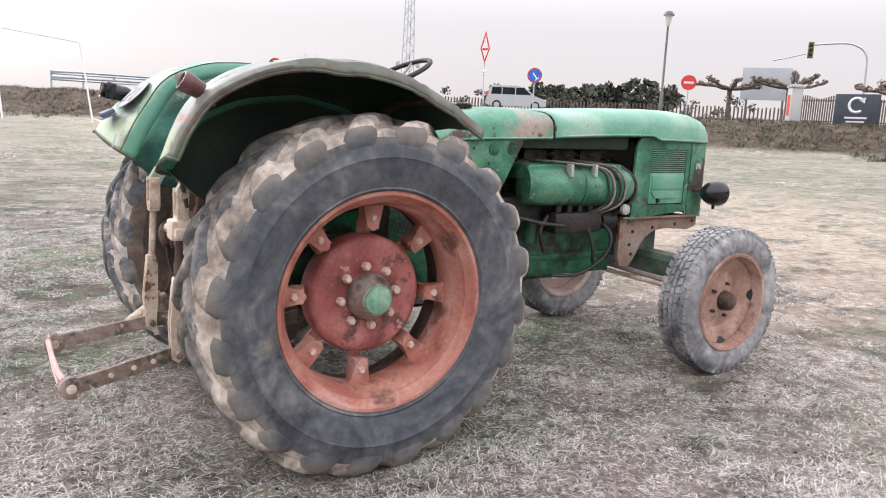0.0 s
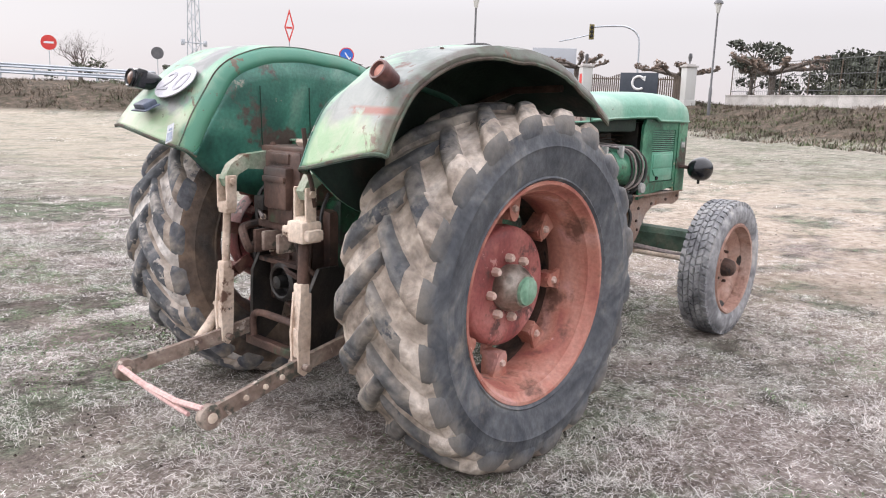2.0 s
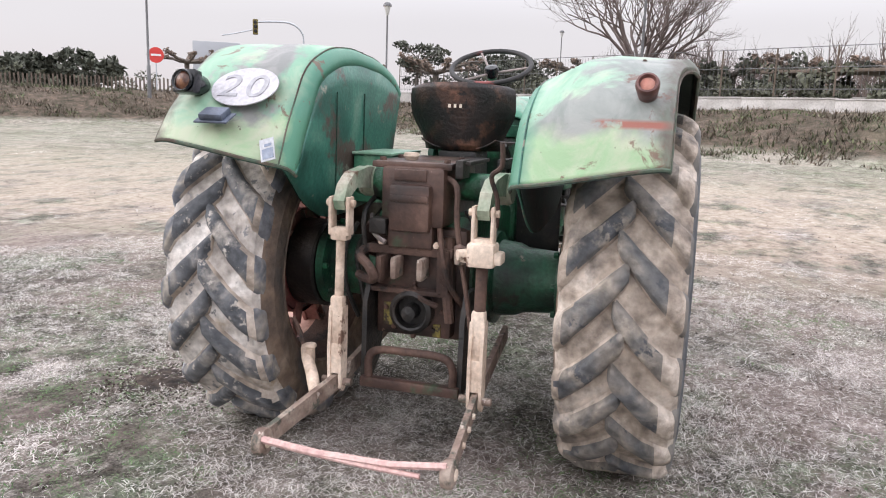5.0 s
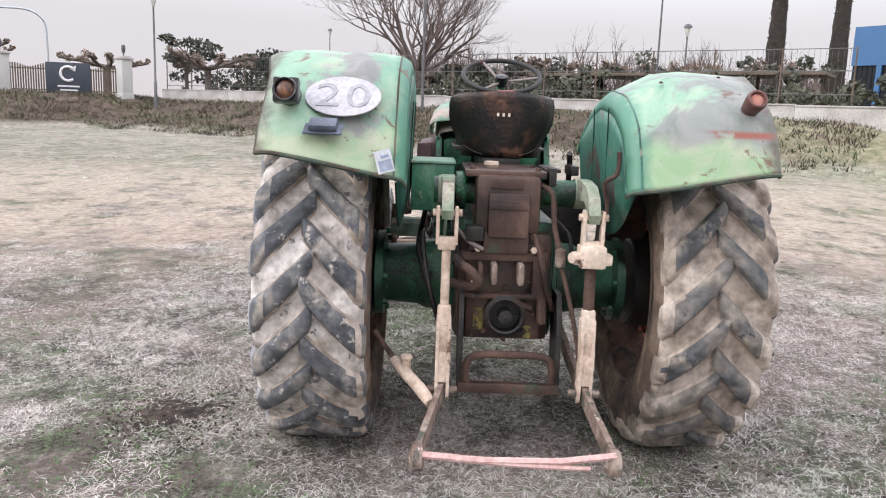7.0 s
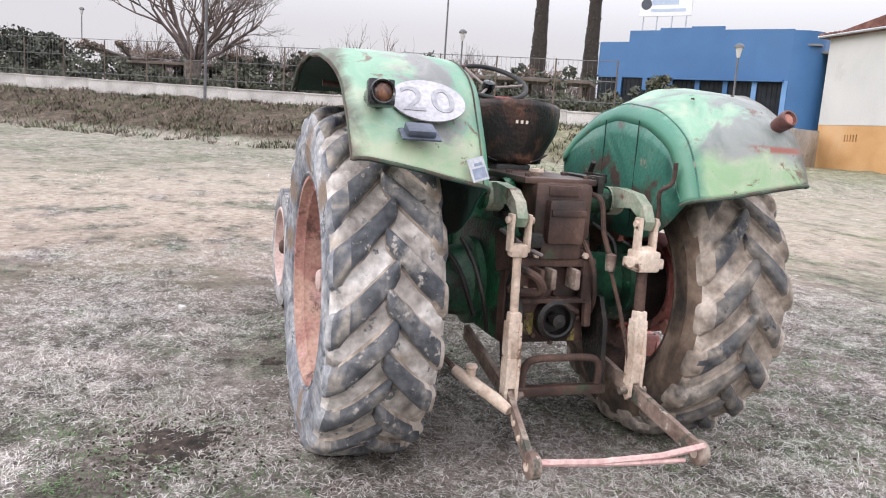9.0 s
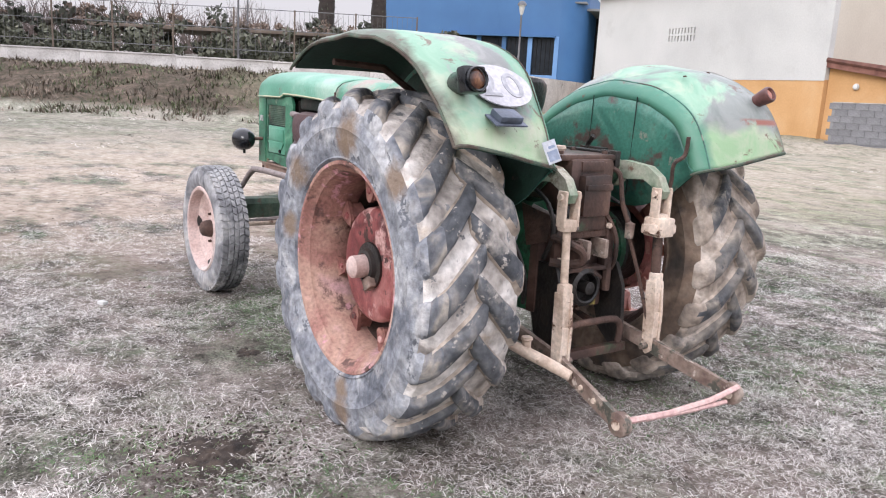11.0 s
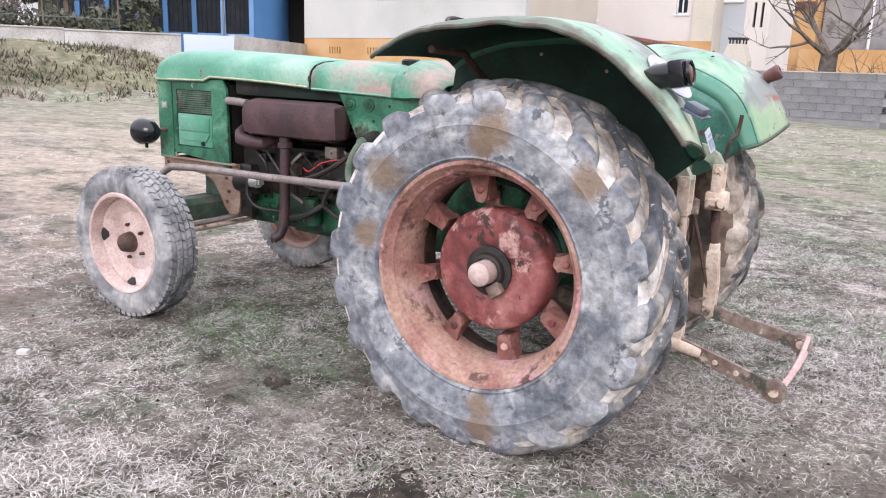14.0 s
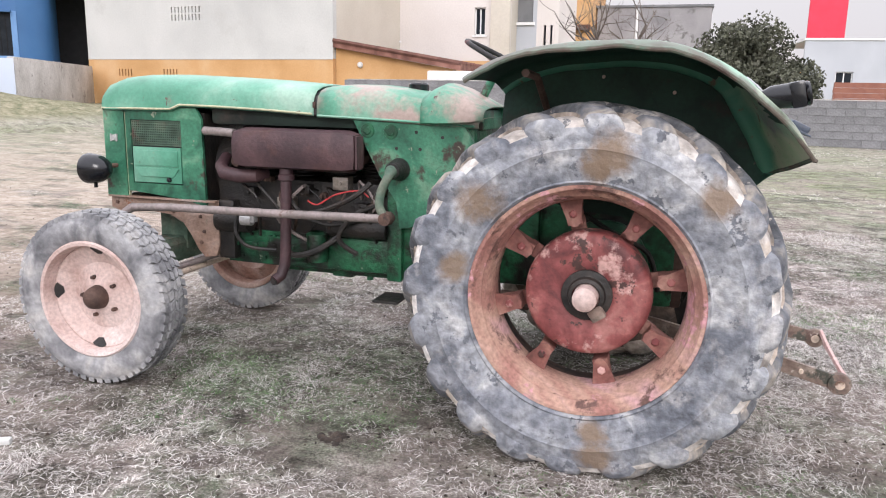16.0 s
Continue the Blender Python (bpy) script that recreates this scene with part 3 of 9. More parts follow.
def ground_material(name, blades=False):
    m = bpy.data.materials.new(name)
    m.use_nodes = True
    n, l = m.node_tree.nodes, m.node_tree.links
    b = n["Principled BSDF"]
    b.inputs["Roughness"].default_value = 0.95
    b.inputs["Specular IOR Level"].default_value = 0.15
    tc = n.new("ShaderNodeTexCoord")

    def tex(scale, detail, rough=0.6, shift=0.0, stretch=(1, 1, 1)):
        mp = n.new("ShaderNodeMapping")
        mp.inputs["Location"].default_value = (shift, shift * 0.7, 0)
        mp.inputs["Scale"].default_value = stretch
        t = n.new("ShaderNodeTexNoise")
        t.inputs["Scale"].default_value = scale
        t.inputs["Detail"].default_value = detail
        t.inputs["Roughness"].default_value = rough
        l.new(tc.outputs["Object"], mp.inputs[0])
        l.new(mp.outputs[0], t.inputs["Vector"])
        return t.outputs["Fac"]

    def ramp(fac, stops):
        r = n.new("ShaderNodeValToRGB")
        while len(r.color_ramp.elements) < len(stops):
            r.color_ramp.elements.new(0.5)
        for e, (p, c) in zip(r.color_ramp.elements, stops):
            e.position, e.color = p, (*c, 1)
        l.new(fac, r.inputs[0])
        return r.outputs[0]

    def mix(fac, a, c, mode="MIX"):
        x = n.new("ShaderNodeMix")
        x.data_type, x.blend_type = "RGBA", mode
        if isinstance(fac, float):
            x.inputs[0].default_value = fac
        else:
            l.new(fac, x.inputs[0])
        for s, v in ((6, a), (7, c)):
            if isinstance(v, tuple):
                x.inputs[s].default_value = (*v, 1)
            else:
                l.new(v, x.inputs[s])
        return x.outputs[2]

    straw = ramp(tex(30, 9, 0.8), [(0.36, (0.04, 0.033, 0.03)), (0.46, (0.14, 0.122, 0.11)), (0.55, (0.37, 0.35, 0.325)), (0.66, (0.6, 0.58, 0.555))])
    soil = ramp(tex(11, 9, 0.75, 5), [(0.3, (0.23, 0.185, 0.16)), (0.5, (0.43, 0.375, 0.345)), (0.7, (0.58, 0.535, 0.51))])
    green = ramp(tex(30, 9, 0.8, 11), [(0.35, (0.022, 0.036, 0.019)), (0.52, (0.083, 0.13, 0.066)), (0.68, (0.25, 0.315, 0.205))])
    base = mix(ramp(tex(0.3, 7, 0.65, 2), [(0.47, (0, 0, 0)), (0.57, (1, 1, 1))]), straw, soil)
    base = mix(ramp(tex(0.7, 8, 0.7, 21), [(0.46, (0, 0, 0)), (0.54, (0.95, 0.95, 0.95))]), base, green)
    base = mix(ramp(tex(2.2, 9, 0.75, 31), [(0.5, (0, 0, 0)), (0.58, (0.9, 0.9, 0.9))]), base, (0.085, 0.07, 0.062))
    base = mix(ramp(tex(7.5, 6, 0.7, 51), [(0.36, (0.8, 0.8, 0.8)), (0.52, (0, 0, 0))]), base, (0.11, 0.09, 0.075))
    base = mix(ramp(tex(1.1, 9, 0.8, 41), [(0.56, (0, 0, 0)), (0.7, (0.6, 0.6, 0.6))]), base, (0.55, 0.53, 0.52))
    yard = n.new("ShaderNodeSeparateXYZ")
    l.new(tc.outputs["Object"], yard.inputs[0])
    lush = n.new("ShaderNodeMapRange")
    lush.inputs[1].default_value, lush.inputs[2].default_value = -3.5, -9.0
    lush.inputs[4].default_value = 0.8
    l.new(yard.outputs[1], lush.inputs[0])
    base = mix(lush.outputs[0], base, ramp(tex(4, 9, 0.8, 61), [(0.35, (0.09, 0.12, 0.055)), (0.5, (0.19, 0.215, 0.115)), (0.65, (0.34, 0.34, 0.22))]))
    pale = ramp(tex(0.2, 6, 0.6, 91), [(0.46, (0, 0, 0)), (0.6, (0.5, 0.5, 0.5))])
    base = mix(pale, base, ramp(tex(16, 9, 0.8, 95), [(0.35, (0.2, 0.185, 0.15)), (0.5, (0.4, 0.375, 0.32)), (0.65, (0.54, 0.52, 0.46))]))
    tuft = ramp(tex(1.5, 9, 0.75, 99, (1.0, 1.7, 1.0)), [(0.5, (0, 0, 0)), (0.56, (0.95, 0.95, 0.95))])
    base = mix(tuft, base, ramp(tex(40, 8, 0.8, 97), [(0.38, (0.05, 0.05, 0.038)), (0.52, (0.13, 0.125, 0.1)), (0.66, (0.3, 0.28, 0.24))]))
    coarse = ramp(tex(4.2, 8, 0.8, 71), [(0.4, (0.5, 0.48, 0.47)), (0.5, (1.0, 0.985, 0.965)), (0.6, (1.5, 1.49, 1.47))])
    base = mix(1.0, base, coarse, "MULTIPLY")
    base = mix(1.0, base, ramp(tex(85, 5, 0.8, 81), [(0.36, (0.42, 0.4, 0.385)), (0.5, (1.0, 1.0, 1.0)), (0.62, (1.6, 1.6, 1.58))]), "MULTIPLY")
    base = mix(ramp(tex(0.55, 7, 0.7, 121), [(0.48, (0, 0, 0)), (0.6, (0.6, 0.6, 0.6))]), base, ramp(tex(28, 8, 0.8, 125), [(0.38, (0.15, 0.105, 0.09)), (0.52, (0.42, 0.33, 0.295)), (0.66, (0.62, 0.53, 0.49))]))
    base = mix(1.0, base, (0.97, 1.0, 1.03), "MULTIPLY")
    # trodden sandy ground ahead of the tractor
    sand = n.new("ShaderNodeMapRange")
    sand.inputs[1].default_value, sand.inputs[2].default_value, sand.inputs[4].default_value = 1.8, 5.0, 1.0
    l.new(yard.outputs[0], sand.inputs[0])
    fade = n.new("ShaderNodeMapRange")
    fade.inputs[1].default_value, fade.inputs[2].default_value = 17.0, 12.0
    l.new(yard.outputs[0], fade.inputs[0])
    worn = mix(1.0, sand.outputs[0], fade.outputs[0], "MULTIPLY")
    worn = mix(1.0, worn, ramp(tex(0.9, 8, 0.7, 141, (1.0, 1.6, 1.0)), [(0.4, (0.0, 0.0, 0.0)), (0.52, (0.85, 0.85, 0.85))]), "MULTIPLY")
    base = mix(worn, base, ramp(tex(9, 9, 0.75, 145), [(0.34, (0.23, 0.18, 0.142)), (0.5, (0.45, 0.37, 0.302)), (0.66, (0.6, 0.525, 0.455))]))
    near = n.new("ShaderNodeVectorMath")
    near.operation = "LENGTH"
    l.new(tc.outputs["Object"], near.inputs[0])
    olive = n.new("ShaderNodeMapRange")
    olive.inputs[1].default_value, olive.inputs[2].default_value, olive.inputs[4].default_value = 6.0, 17.0, 0.5
    l.new(near.outputs["Value"], olive.inputs[0])
    base = mix(olive.outputs[0], base, ramp(tex(3.2, 9, 0.8, 161, (1.0, 1.5, 1.0)), [(0.36, (0.085, 0.085, 0.06)), (0.48, (0.24, 0.235, 0.175)), (0.62, (0.46, 0.43, 0.36))]))
    # ground without blades gets darker from 7.5 m in to 4 m of the origin
    near_dark = n.new("ShaderNodeMapRange")
    near_dark.inputs[1].default_value, near_dark.inputs[2].default_value = 7.5, 4.0
    near_dark.inputs[4].default_value = 0.0 if blades else 0.85
    l.new(near.outputs["Value"], near_dark.inputs[0])
    base = mix(near_dark.outputs[0], base, mix(1.0, base, (0.66, 0.64, 0.63), "MULTIPLY"))
    # the banks at the field's edge are darker, with brown weeds and bare earth
    sep = n.new("ShaderNodeSeparateXYZ")
    l.new(tc.outputs["Object"], sep.inputs[0])
    mr = n.new("ShaderNodeMapRange")
    mr.inputs[1].default_value, mr.inputs[2].default_value = 0.4, 0.6
    l.new(sep.outputs[2], mr.inputs[0])
    weeds = ramp(tex(2.4, 9, 0.75, 8), [(0.32, (0.025, 0.03, 0.018)), (0.46, (0.07, 0.058, 0.042)), (0.58, (0.13, 0.1, 0.078)), (0.7, (0.22, 0.155, 0.115))])
    meadow = n.new("ShaderNodeMapRange")
    meadow.inputs[1].default_value, meadow.inputs[2].default_value = -6.0, -12.0
    l.new(sep.outputs[1], meadow.inputs[0])
    weeds = mix(meadow.outputs[0], weeds, ramp(tex(3.0, 9, 0.75, 131), [(0.34, (0.1, 0.11, 0.06)), (0.5, (0.22, 0.21, 0.135)), (0.66, (0.36, 0.32, 0.23))]))
    base = mix(mr.outputs[0], base, weeds)
    if blades:
        geo = n.new("ShaderNodeNewGeometry")
        straw_ = ramp(geo.outputs["Random Per Island"], [(0.0, (0.12, 0.102, 0.092)), (0.3, (0.36, 0.33, 0.31)), (0.65, (0.64, 0.605, 0.575)), (1.0, (0.86, 0.83, 0.805))])
        base = mix(1.0, base, (1.7, 1.7, 1.7), "MULTIPLY")
        base = mix(0.66, base, straw_)
        l.new(base, b.inputs["Base Color"])
        return m
    l.new(base, b.inputs["Base Color"])
    bp = n.new("ShaderNodeBump")
    bp.inputs["Strength"].default_value = 0.85
    bp.inputs["Distance"].default_value = 0.03
    l.new(tex(38, 8, 0.75), bp.inputs["Height"])
    l.new(bp.outputs[0], b.inputs["Normal"])
    return m


def spaced(lo, hi, fine):
    """Grid lines: close together near the field's middle, wide apart far off."""
    out, v = [0.0], 0.0
    while v < hi:
        v += fine + max(0.0, v - 9) * 0.02 + max(0.0, v - 65) * 0.25
        out.append(v)
    return sorted(set([-a for a in out] + out))


gx = spaced(0, 2500, 0.3)
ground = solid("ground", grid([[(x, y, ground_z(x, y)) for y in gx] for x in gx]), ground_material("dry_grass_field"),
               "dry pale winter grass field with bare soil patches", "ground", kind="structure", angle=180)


# ---- tractor ----
tractor = thing("tractor", "old green farm tractor with rusty red wheels parked on grass", "tractor")


def settled(piece, low):
    """Flattens what lies below low, as a tyre does under its load."""
    return [(x, y, z if z > low else low + (z - low) * 0.25) for x, y, z in piece[0]], piece[1]


def rear_tyre(side):
    """Carcass with wide overlapping chevron lugs, axis along y, centred on the wheel. side: 1 for the left wheel."""
    prof = [(0.425, -0.165), (0.438, -0.186), (0.450, -0.198), (0.457, -0.207), (0.464, -0.203), (0.49, -0.211), (0.55, -0.2225), (0.572, -0.2235), (0.579, -0.227), (0.586, -0.2235), (0.62, -0.2185), (0.655, -0.2105), (0.682, -0.19), (0.695, -0.14), (0.699, 0.0)]
    prof = prof + [(r, -w) for r, w in prof[-2::-1]]
    body = lathe(prof, 112)
    rnd = random.Random(5 + side)
    lugs = []
    count = 20
    phase = {1: (0.106, 0.257), -1: (0.115, 0.285)}[side]
    # along each lug: across the tread, lag round the wheel, radius of the top, then across and radius of its foot
    path = [(-0.024, -0.012, 0.726, -0.022, 0.69), (-0.012, 0.0, 0.735, -0.012, 0.69), (0.045, 0.062, 0.739, 0.045, 0.69), (0.10, 0.120, 0.739, 0.10, 0.685), (0.15, 0.165, 0.735, 0.145, 0.68), (0.186, 0.196, 0.722, 0.165, 0.672),
            (0.207, 0.213, 0.702, 0.18, 0.66), (0.2175, 0.222, 0.677, 0.19, 0.65), (0.2185, 0.228, 0.648, 0.2, 0.63), (0.2165, 0.232, 0.612, 0.205, 0.6)]
    half_ws = (0.026, 0.034, 0.036, 0.038, 0.042, 0.047, 0.052, 0.057, 0.061, 0.062)
    for half in (-1, 1):
        for k in range(count):
            t0 = 2 * math.pi * k / count + phase[half > 0] + rnd.uniform(-0.012, 0.012)
            wear = rnd.uniform(-0.007, 0.003)
            cant = rnd.uniform(-0.006, 0.006)
            verts, faces = [], []
            for i, (w, lag, rt, wb, rb) in enumerate(path):
                hw = half_ws[i] + rnd.uniform(-0.003, 0.003)
                fade = 1 - smooth01((i - 6) / 3)
                top = rt + (wear + rnd.uniform(-0.003, 0.003)) * fade
                for e, h in ((-1.75, 0.0), (-1.35, 0.5), (-1.1, 0.82), (-0.82, 0.97), (-0.3, 1.0), (0.3, 1.0), (0.84, 0.97), (1.12, 0.8), (1.38, 0.48), (1.75, 0.0)):
                    chip = 0.004 * noise.noise(Vector((k * 3.1 + i * 0.9, e * 2.3, half * 7 + side * 3))) * fade
                    r = rb + (top - rb) * h + (chip + cant * e) * (h > 0.5) * fade
                    wi = wb + (w - wb) * h
                    t = t0 - (lag - e * hw) / 0.70
                    verts.append((-r * math.cos(t), half * wi, r * math.sin(t)))
            n = 10
            for i in range(len(path) - 1):
                for j in range(n - 1):
                    faces.append((i * n + j, i * n + j + 1, i * n + j + n + 1, i * n + j + n))
            faces.append(tuple(range(n)))
            faces.append(tuple((len(path) - 1) * n + j for j in range(n))[::-1])
            lugs.append((verts, faces))
    low = -0.69 if side > 0 else -0.705
    return settled(body, low), settled(join(*lugs), low)


def split_materials(me, mats, pick):
    for m in mats:
        if m.name not in me.materials:
            me.materials.append(m)
    for p in me.polygons:
        p.material_index = pick(p.center)


def rear_wheel(side):
    """side 1: left, -1: right. Outer face looks along side * y."""
    cy = 0.755 if side > 0 else -0.795
    wheel = part("rear_wheel", moved(lathe([(0.232, 0.03), (0.236, 0.02), (0.232, -0.05), (0.16, -0.07)], 48), Matrix.Diagonal((1, side, 1, 1))), DISC_DUSTY if side > 0 else DISC_RED, tractor,
                 "rear wheel with a dusty pinkish red disc" if side > 0 else "rear wheel with a faded red disc and pale nuts")
    wheel.location = (0.005, cy, 0.692) if side > 0 else (0.045, cy, 0.683)
    body, lugs = rear_tyre(side)
    tyre = part("tyre", body, SIDE_GREY if side > 0 else SIDE_DARK, wheel, "large worn chevron tread tyre, mud caked")
    split_materials(tyre.data, [TYRE_VALLEY if side > 0 else TYRE_MUD, INNER_MUD], lambda c: 1 if math.hypot(c.x, c.z) > 0.664 else (2 if c.y * side < 0 else 0))
    tread = part("tread", lugs, TYRE_LUG if side > 0 else TYRE_LUG_MUDDY, wheel, "dark worn rubber lugs" if side > 0 else "brown muddy worn rubber lugs", angle=60)
    split_materials(tread.data, [SIDE_GREY if side > 0 else SIDE_DARK, TYRE_MUD, TYRE_SHOULDER if side > 0 else TYRE_LUG_MUDDY], lambda c: (0 if math.hypot(c.x, c.z) > 0.712 else 2) if abs(c.y) < 0.2 and c.y * side < 0.16 else (1 if c.y * side > 0.2 else 3))
    rim_mat = RIM_TAN if side > 0 else RIM_RED
    rim = [(0.440, 0.180), (0.447, 0.189), (0.443, 0.196), (0.433, 0.195), (0.427, 0.187), (0.421, 0.168), (0.405, 0.155), (0.402, 0.135), (0.396, 0.128), (0.392, 0.10), (0.383, 0.085), (0.379, -0.03), (0.392, -0.06), (0.40, -0.15), (0.425, -0.186), (0.445, -0.19), (0.447, -0.18)]
    rim_ob = part("rim", moved(lathe(rim, 72), Matrix.Diagonal((1, side, 1, 1))), rim_mat, wheel, "rusty tan rim" if side > 0 else "rusty orange rim", thick=0.006)
    split_materials(rim_ob.data, [BROWN_RUST], lambda c: 1 if c.y * side < -0.03 else 0)
    # disc face: a dished drum with a raised rim
    face_y = 0.06 if side > 0 else 0.035
    face = lathe([(0.0, face_y - 0.01), (0.09, face_y - 0.01), (0.105, face_y), (0.2, face_y + 0.002), (0.226, face_y - 0.002), (0.241, face_y - 0.011), (0.248, face_y - 0.026), (0.25, face_y - 0.06), (0.246, face_y - 0.12)], 64)
    part("disc", moved(face, Matrix.Diagonal((1, side, 1, 1))), DISC_DUSTY if side > 0 else DISC_RED, wheel, "pinkish red wheel disc")
    # clamps between disc and rim
    for k in range(8):
        t = 2 * math.pi * (k + (0.71 if side > 0 else 0.93)) / 8
        m = Matrix.Rotation(-t, 4, "Y")
        plate = [(0.272, -0.012), (0.268, 0.0), (0.272, 0.012), (0.288, 0.026), (0.375, 0.046), (0.386, 0.047), (0.386, -0.047), (0.375, -0.046), (0.288, -0.026)]
        v, f = prism(plate, 0.0, 0.018)
        v = [(x, (y + 0.028 - (x - 0.225) * 0.12) * side, z) for x, y, z in v]
        rib = prism([(0.30, -0.05 * side), (0.384, -0.05 * side), (0.384, 0.012 * side), (0.30, 0.022 * side)], -0.028, -0.018)
        rib = moved(rib, Matrix(((1, 0, 0, 0), (0, 0, 1, 0), (0, 1, 0, 0), (0, 0, 0, 1))))
        rib2 = moved(rib, Matrix.Translation((0, 0, 0.046)))
        foot = slab(0.2, 0.30, -0.06 * side, -0.045 * side, -0.03, 0.03)
        neck = slab(0.275, 0.30, -0.05 * side, 0.03 * side, -0.03, 0.03)
        part("bracket", moved(join((v, f), rib, rib2, foot, neck), m), BRACKET if side > 0 else RIM_RED, wheel, angle=30)
        bolt = moved(lathe([(0.0, 0.055), (0.012, 0.054), (0.017, 0.046), (0.017, 0.02)], 6), Matrix.Diagonal((1, side, 1, 1)))
        part("bolt", moved(moved(bolt, Matrix.Translation((0.32, (-0.006 if side < 0 else 0.018) * side, 0)) @ Matrix.Diagonal((1, 1 if side < 0 else 0.5, 1, 1))), m), NUT if side < 0 else DISC_DUSTY, wheel)
    if side < 0:
        for k in range(8):
            t = 2 * math.pi * (k + 0.15) / 8
            nut = lathe([(0.0, face_y + 0.034), (0.013, face_y + 0.032), (0.019, face_y + 0.022), (0.019, face_y - 0.004)], 6)
            part("wheel_nut", moved(nut, Matrix.Translation((0.125 * math.cos(t), 0, 0.125 * math.sin(t))) @ Matrix.Diagonal((1, -1, 1, 1))), NUT, wheel)
        hub = lathe([(0.095, face_y - 0.01), (0.098, face_y + 0.03), (0.09, face_y + 0.052), (0.072, face_y + 0.075), (0.066, face_y + 0.09), (0.05, face_y + 0.092)], 32)
        part("hub", moved(hub, Matrix.Diagonal((1, -1, 1, 1))), CHROME_DIRTY, wheel, "dirty steel hub ring")
        cap = lathe([(0.0, face_y + 0.112), (0.035, face_y + 0.11), (0.056, face_y + 0.104), (0.06, face_y + 0.088)], 28)
        part("hub_cap", moved(cap, Matrix.Diagonal((1, -1, 1, 1))), CAP_GREEN, wheel, "round pale green hub cap")
    else:
        hub = lathe([(0.1, face_y - 0.008), (0.1, face_y + 0.008), (0.075, face_y + 0.012), (0.07, face_y + 0.03), (0.055, face_y + 0.034)], 32)
        part("hub", hub, BLACK_OIL, wheel, "dark greasy hub ring")
        part("axle_stub", lathe([(0.0, face_y + 0.098), (0.036, face_y + 0.096), (0.047, face_y + 0.087), (0.05, face_y + 0.01)], 28), FRONT_RIM, wheel, "pale dusty axle stub")
        part("axle_nut", moved(slab(-0.03, 0.03, face_y + 0.01, face_y + 0.045, -0.105, -0.055, 0.008), Matrix.Rotation(0.6, 4, "Y")), LINK_RUST, wheel)
    part("brake_drum", moved(lathe([(0.0, -0.2), (0.19, -0.2), (0.2, -0.19), (0.2, -0.07)], 40), Matrix.Diagonal((1, side, 1, 1))), BLACK_OIL, wheel)


rear_wheel(1)
rear_wheel(-1)


